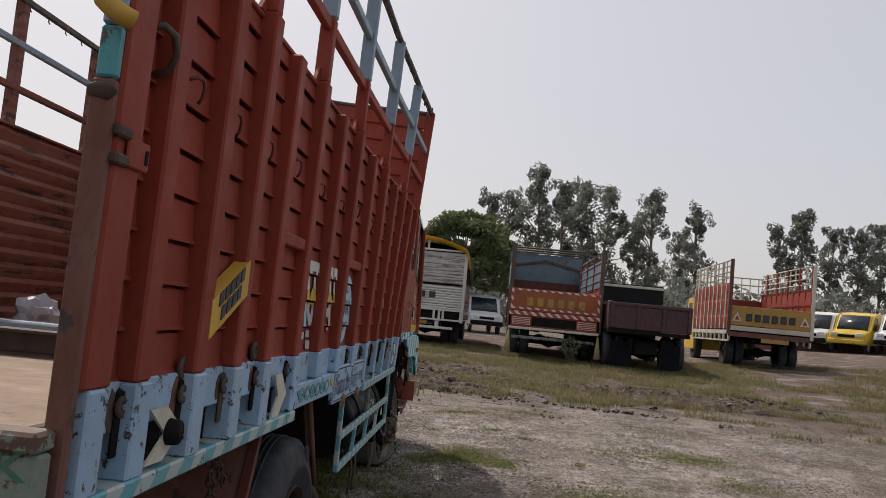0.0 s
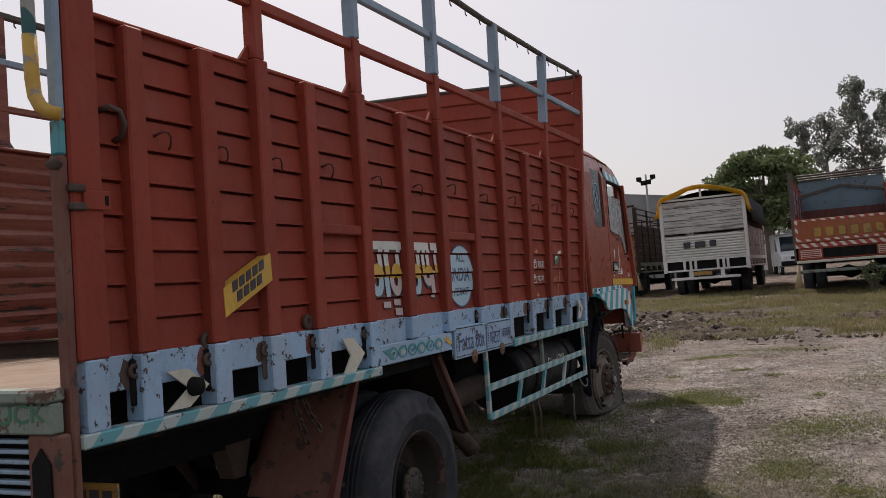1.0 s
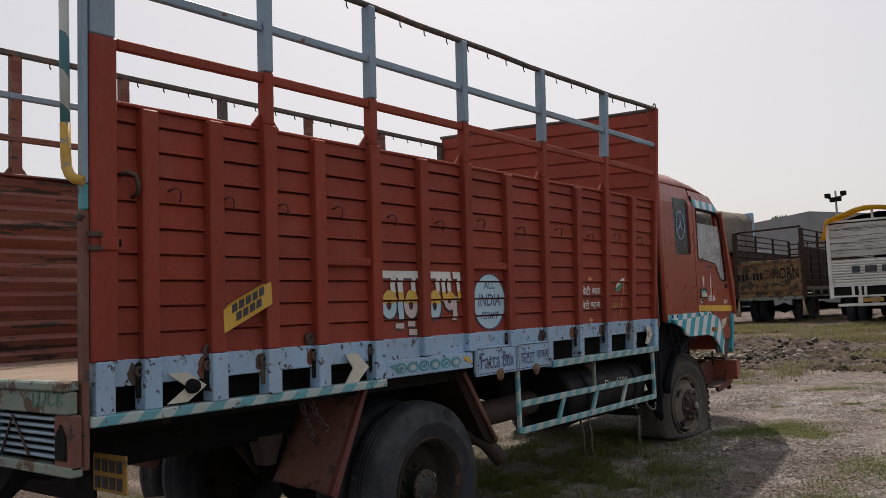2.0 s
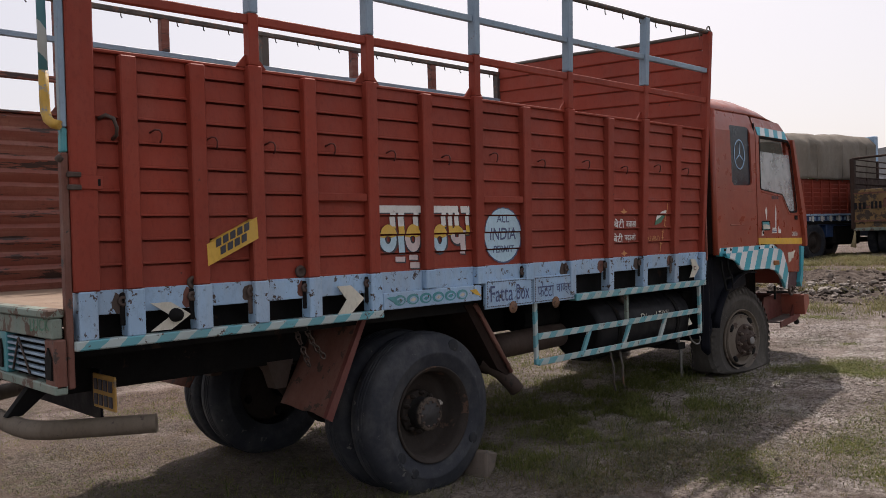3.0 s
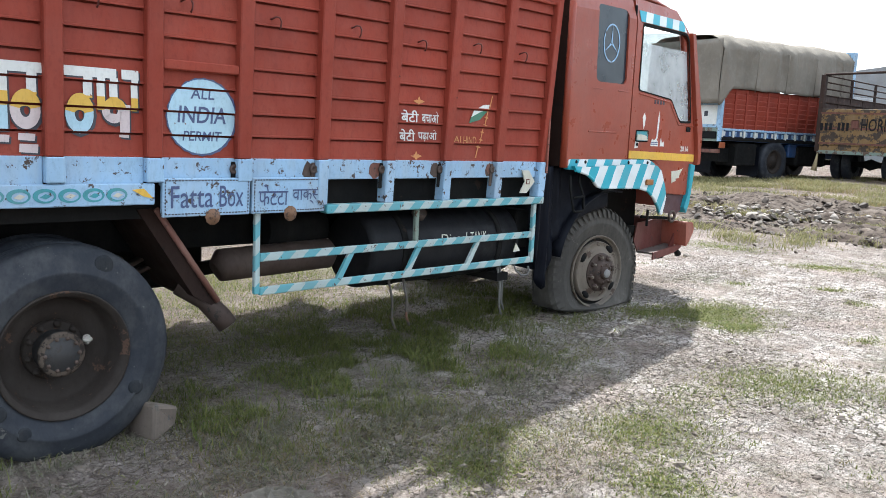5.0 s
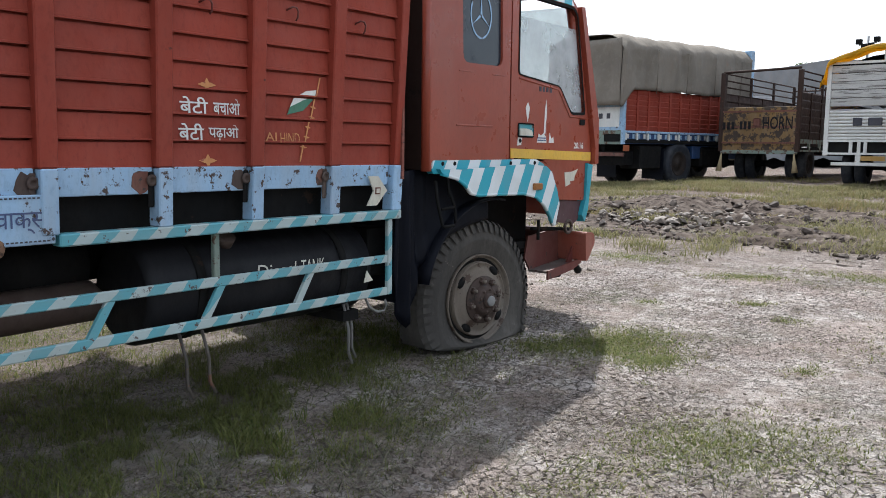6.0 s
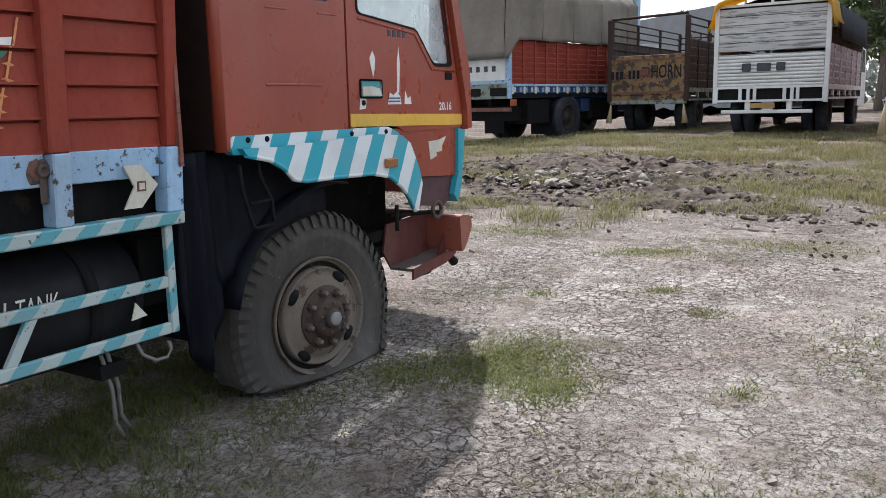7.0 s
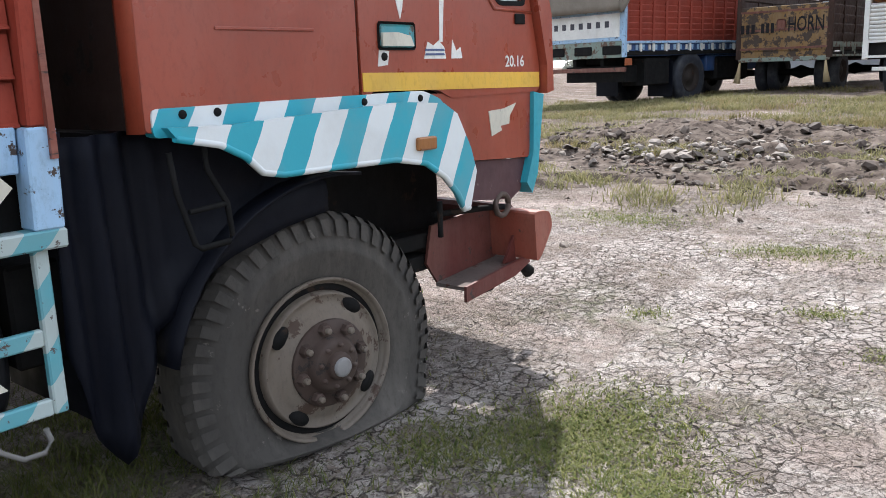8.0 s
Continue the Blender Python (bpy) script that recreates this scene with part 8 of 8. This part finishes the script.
dry += tufts(2600, -16, 14, 15, 30, lambda x, y: noise.noise((x * 0.22, y * 0.5, 3)) + 0.5 * noise.noise((x * 0.9, y * 0.9, 8)) + 0.35 * math.exp(-((y - 21.5) / 2.0) ** 2) > 0.24, 0.30, 70)
scatter_blades("grass_dry", [p for p in dry if p[1] < 15], DRY_GRASS, "sparse dry grass stubble", "grass", 0.010, 0.035, 0.0022, 1.8, 5)
far_dry = [p for p in dry if p[1] >= 15]
scatter_blades("grass_far", far_dry, DRY_GRASS, "straw-coloured grass strip before the parked trucks", "grass", 0.03, 0.13, 0.007, 1.3, 6)
far_green = tufts(900, -14, 7, 20.0, 24.5, lambda x, y: noise.noise((x * 0.35, y * 1.1, 23)) > -0.02, 0.30, 60)
far_green += tufts(700, -14, 7, 23.5, 28.0, lambda x, y: noise.noise((x * 0.35, y * 1.1, 27)) > 0.05, 0.30, 46)
far_green += tufts(700, -4.8, 6.5, 14.4, 19.4, lambda x, y: noise.noise((x * 0.7, y * 1.3, 29)) > -0.05 + 0.22 * (x < -2.0), 0.20, 50)
far_green += tufts(2400, -14, 12, 12.6, 25, lambda x, y: noise.noise((x * 0.3 + 5, y * 0.6, 13)) + 0.45 * noise.noise((x * 0.8, y * 1.5, 19)) > 0.34 - 0.26 * smoothstep(14.5, 16.5, y), 0.27, 70)
scatter_blades("grass_green_far", far_green, FAR_GRASS, "olive grass tufts across the yard", "grass", 0.03, 0.12, 0.006, 1.3, 7)

tangle = []
for cx, cy, sx, sy, n in ((-0.35, 5.35, 0.50, 0.75, 7000), (-0.55, 6.9, 0.35, 0.8, 4500), (0.15, 6.2, 0.5, 0.6, 2500), (-0.95, 4.6, 0.35, 0.7, 2500), (0.9, 7.6, 0.7, 0.8, 2500), (-2.6, 3.1, 0.9, 0.6, 2500)):
    tangle += [(rng.normal(cx, sx), rng.normal(cy, sy)) for _ in range(n)]
scatter_blades("grass_tangle", [p for p in tangle if noise.noise((p[0] * 2.2, p[1] * 2.2, 61)) + 0.6 * noise.noise((p[0] * 8, p[1] * 8, 63)) > 0.06], STEMS, "matted dry stems and creeping grass in the shade", "grass", 0.010, 0.045, 0.0026, 3.2, 8)

# straw and chips lying flat
rng = np.random.default_rng(33)
v, f = [], []
for _ in range(46000):
    y = 1.0 + 14.5 * rng.random() ** 1.15
    x = rng.uniform(-5.0, 4.6) * (0.75 + 0.05 * y)
    if noise.noise((x * 0.7, y * 0.7, 17)) < -0.22 or (x < -0.75 and 2.6 < y < 8.5 and rng.random() < 0.8):
        continue
    a = rng.uniform(0, 3.1416)
    l, w = rng.uniform(0.006, 0.030) * (1 + 0.8 * (rng.random() < 0.1)), rng.uniform(0.0016, 0.0040)
    g0 = gz(x, y) + lumps(x, y) + rng.uniform(0.001, 0.010)
    dx, dy = math.cos(a) * l, math.sin(a) * l
    px, py = -math.sin(a) * w, math.cos(a) * w
    tz = rng.uniform(-0.006, 0.010)
    n = len(v)
    v += [(x - dx - px, y - dy - py, g0), (x + dx - px, y + dy - py, g0 + tz), (x + dx + px, y + dy + py, g0 + tz + 0.001), (x - dx + px, y - dy + py, g0 + 0.001)]
    f.append((n, n + 1, n + 2, n + 3))
me = bpy.data.meshes.new("straw_litter")
me.from_pydata(v, [], f)
me.materials.append(STRAW)
tagged(new("straw_litter", me), "trampled straw and dry chips over the clay", "litter", kind="stuff")


def clods(name, spots, material, label):
    v, f = [], []
    g = 0.618
    base_v = [(0, 1, g), (0, 1, -g), (0, -1, g), (0, -1, -g), (1, g, 0), (1, -g, 0), (-1, g, 0), (-1, -g, 0), (g, 0, 1), (-g, 0, 1), (g, 0, -1), (-g, 0, -1)]
    base_f = [(8, 0, 9), (8, 9, 2), (8, 2, 5), (8, 5, 4), (8, 4, 0), (0, 6, 9), (9, 6, 7), (9, 7, 2), (2, 7, 3), (2, 3, 5), (5, 3, 10), (5, 10, 4), (4, 10, 1), (4, 1, 0), (0, 1, 6)]
    for x, y, r, lift in spots:
        a = rng.uniform(0, 6.28)
        g0 = gz(x, y) + lift - 0.15 * r
        n = len(v)
        sx, sy, sz = r * rng.uniform(0.7, 1.3), r * rng.uniform(0.7, 1.3), r * rng.uniform(0.40, 0.85)
        tx, ty = rng.uniform(-0.4, 0.4), rng.uniform(-0.4, 0.4)
        for p in base_v:
            q = [c * (1 + rng.uniform(-0.35, 0.30)) for c in p]
            X = q[0] * sx
            Y = q[1] * sy
            v.append((x + X * math.cos(a) - Y * math.sin(a), y + X * math.sin(a) + Y * math.cos(a), g0 + q[2] * sz + tx * X + ty * Y))
        f += [tuple(n + i for i in q) for q in base_f]
    me = bpy.data.meshes.new(name)
    me.from_pydata(v, [], f)
    me.materials.append(material)
    return tagged(new(name, me), label, "clods", kind="stuff")


def mound(x, y):
    m = 0.20 * math.exp(-((x + 4.2) / 1.5) ** 2 - ((y - 18.4) / 1.2) ** 2) + 0.19 * math.exp(-((x + 2.2) / 1.6) ** 2 - ((y - 18.2) / 1.0) ** 2) + 0.07 * math.exp(-((x + 3.2) / 1.8) ** 2 - ((y - 15.8) / 1.5) ** 2) + 0.14 * math.exp(-((x - 3.6) / 2.4) ** 2 - ((y - 17.0) / 1.0) ** 2)
    churned = math.exp(-((x + 2.2) / 3.0) ** 2 - ((y - 15.6) / 2.4) ** 2) + 0.6 * math.exp(-((x - 4.0) / 3.0) ** 2 - ((y - 16.5) / 1.6) ** 2)
    rut = max(0.0, noise.noise((x * 0.45 + 0.25 * y, y * 2.3, 4)) + 0.05)
    return m * (0.7 + 0.6 * noise.noise((x * 1.3, y * 1.3, 2))) + 0.22 * churned * rut


mx, my = np.linspace(-9, 10, 200), np.linspace(11.6, 20.8, 170)
heap = Shape().sheet([[(x, y, gz(x, y) + lumps(x, y) - 0.035 + 1.1 * mound(x, y) + smoothstep(0.02, 0.10, mound(x, y)) * (0.06 * noise.noise((x * 4, y * 4, 3)) + 0.06 * noise.noise((x * 9, y * 9, 7)))) for x in mx] for y in my])
solo("earth_mound", heap, DUG_SOIL, "low heap of dark freshly dug earth", "mound", kind="structure")
light, dark = [], []
for _ in range(17000):
    x, y = rng.uniform(-8, 9), rng.uniform(12.0, 20.5)
    m = mound(x, y) + 0.05 * noise.noise((x * 0.7, y * 1.4, 6))
    if rng.random() < 0.03 + m * 2.6:
        r = rng.uniform(0.010, 0.034) * (1 + 1.3 * (rng.random() < 0.06)) * (1.0 if m > 0.05 else 0.6)
        (dark if rng.random() < 0.40 + 0.55 * smoothstep(16.4, 17.6, y + 1.2 * noise.noise((x * 0.8, y * 0.8, 22))) * (m > 0.05) else light).append((x, y, r, max(0.0, m) * rng.uniform(0.6, 1.0)))
for _ in range(130):
    x, y = rng.normal(-3.0, 0.9), rng.normal(16.4, 0.36)
    light.append((x, y, 0.022 + 0.060 * rng.random() ** 2.2, max(0.0, mound(x, y)) + 0.01))
for _ in range(240):
    x, y = rng.normal(-2.6, 1.9), rng.normal(17.0, 0.9)
    if noise.noise((x * 1.1, y * 1.6, 12)) > 0.0:
        dark.append((x, y, 0.02 + 0.075 * rng.random() ** 2.5, max(0.0, mound(x, y)) + 0.01))
# broken crust along the old wheel tracks
for k in range(220):
    t = rng.random()
    x = -3.4 + 6.4 * t
    y = 14.55 - 0.10 * x + 0.35 * noise.noise((x * 0.8, 0, 5)) + rng.normal(0, 0.07) + 0.75 * (k % 3 == 0)
    dark.append((x, y, rng.uniform(0.012, 0.040), max(0.0, mound(x, y))))
clods("clods_pale", light, PALE_CLOD, "heaped pale broken clay clods")
clods("clods_dark", dark, DARK_CLOD, "dark freshly dug earth clods")
small = []
for _ in range(13000):
    y = 1.2 + 11 * rng.random() ** 1.1
    x = rng.uniform(-4.0, 4.0)
    small.append((x, y, rng.uniform(0.004, 0.011) * (1 + (rng.random() < 0.03) * 1.2), lumps(x, y) - 0.001))
for _ in range(16000):
    x, y = rng.normal(0.1, 0.9), rng.uniform(3.6, 9.0)
    if noise.noise((x * 1.6, y * 1.6, 81)) + 0.5 * noise.noise((x * 5, y * 5, 83)) > 0.12:
        small.append((x, y, rng.uniform(0.005, 0.014) * (1 + (rng.random() < 0.05) * 0.9), lumps(x, y) - 0.001))
clods("gravel", small, CLOD, "small clay crumbs strewn over the yard")
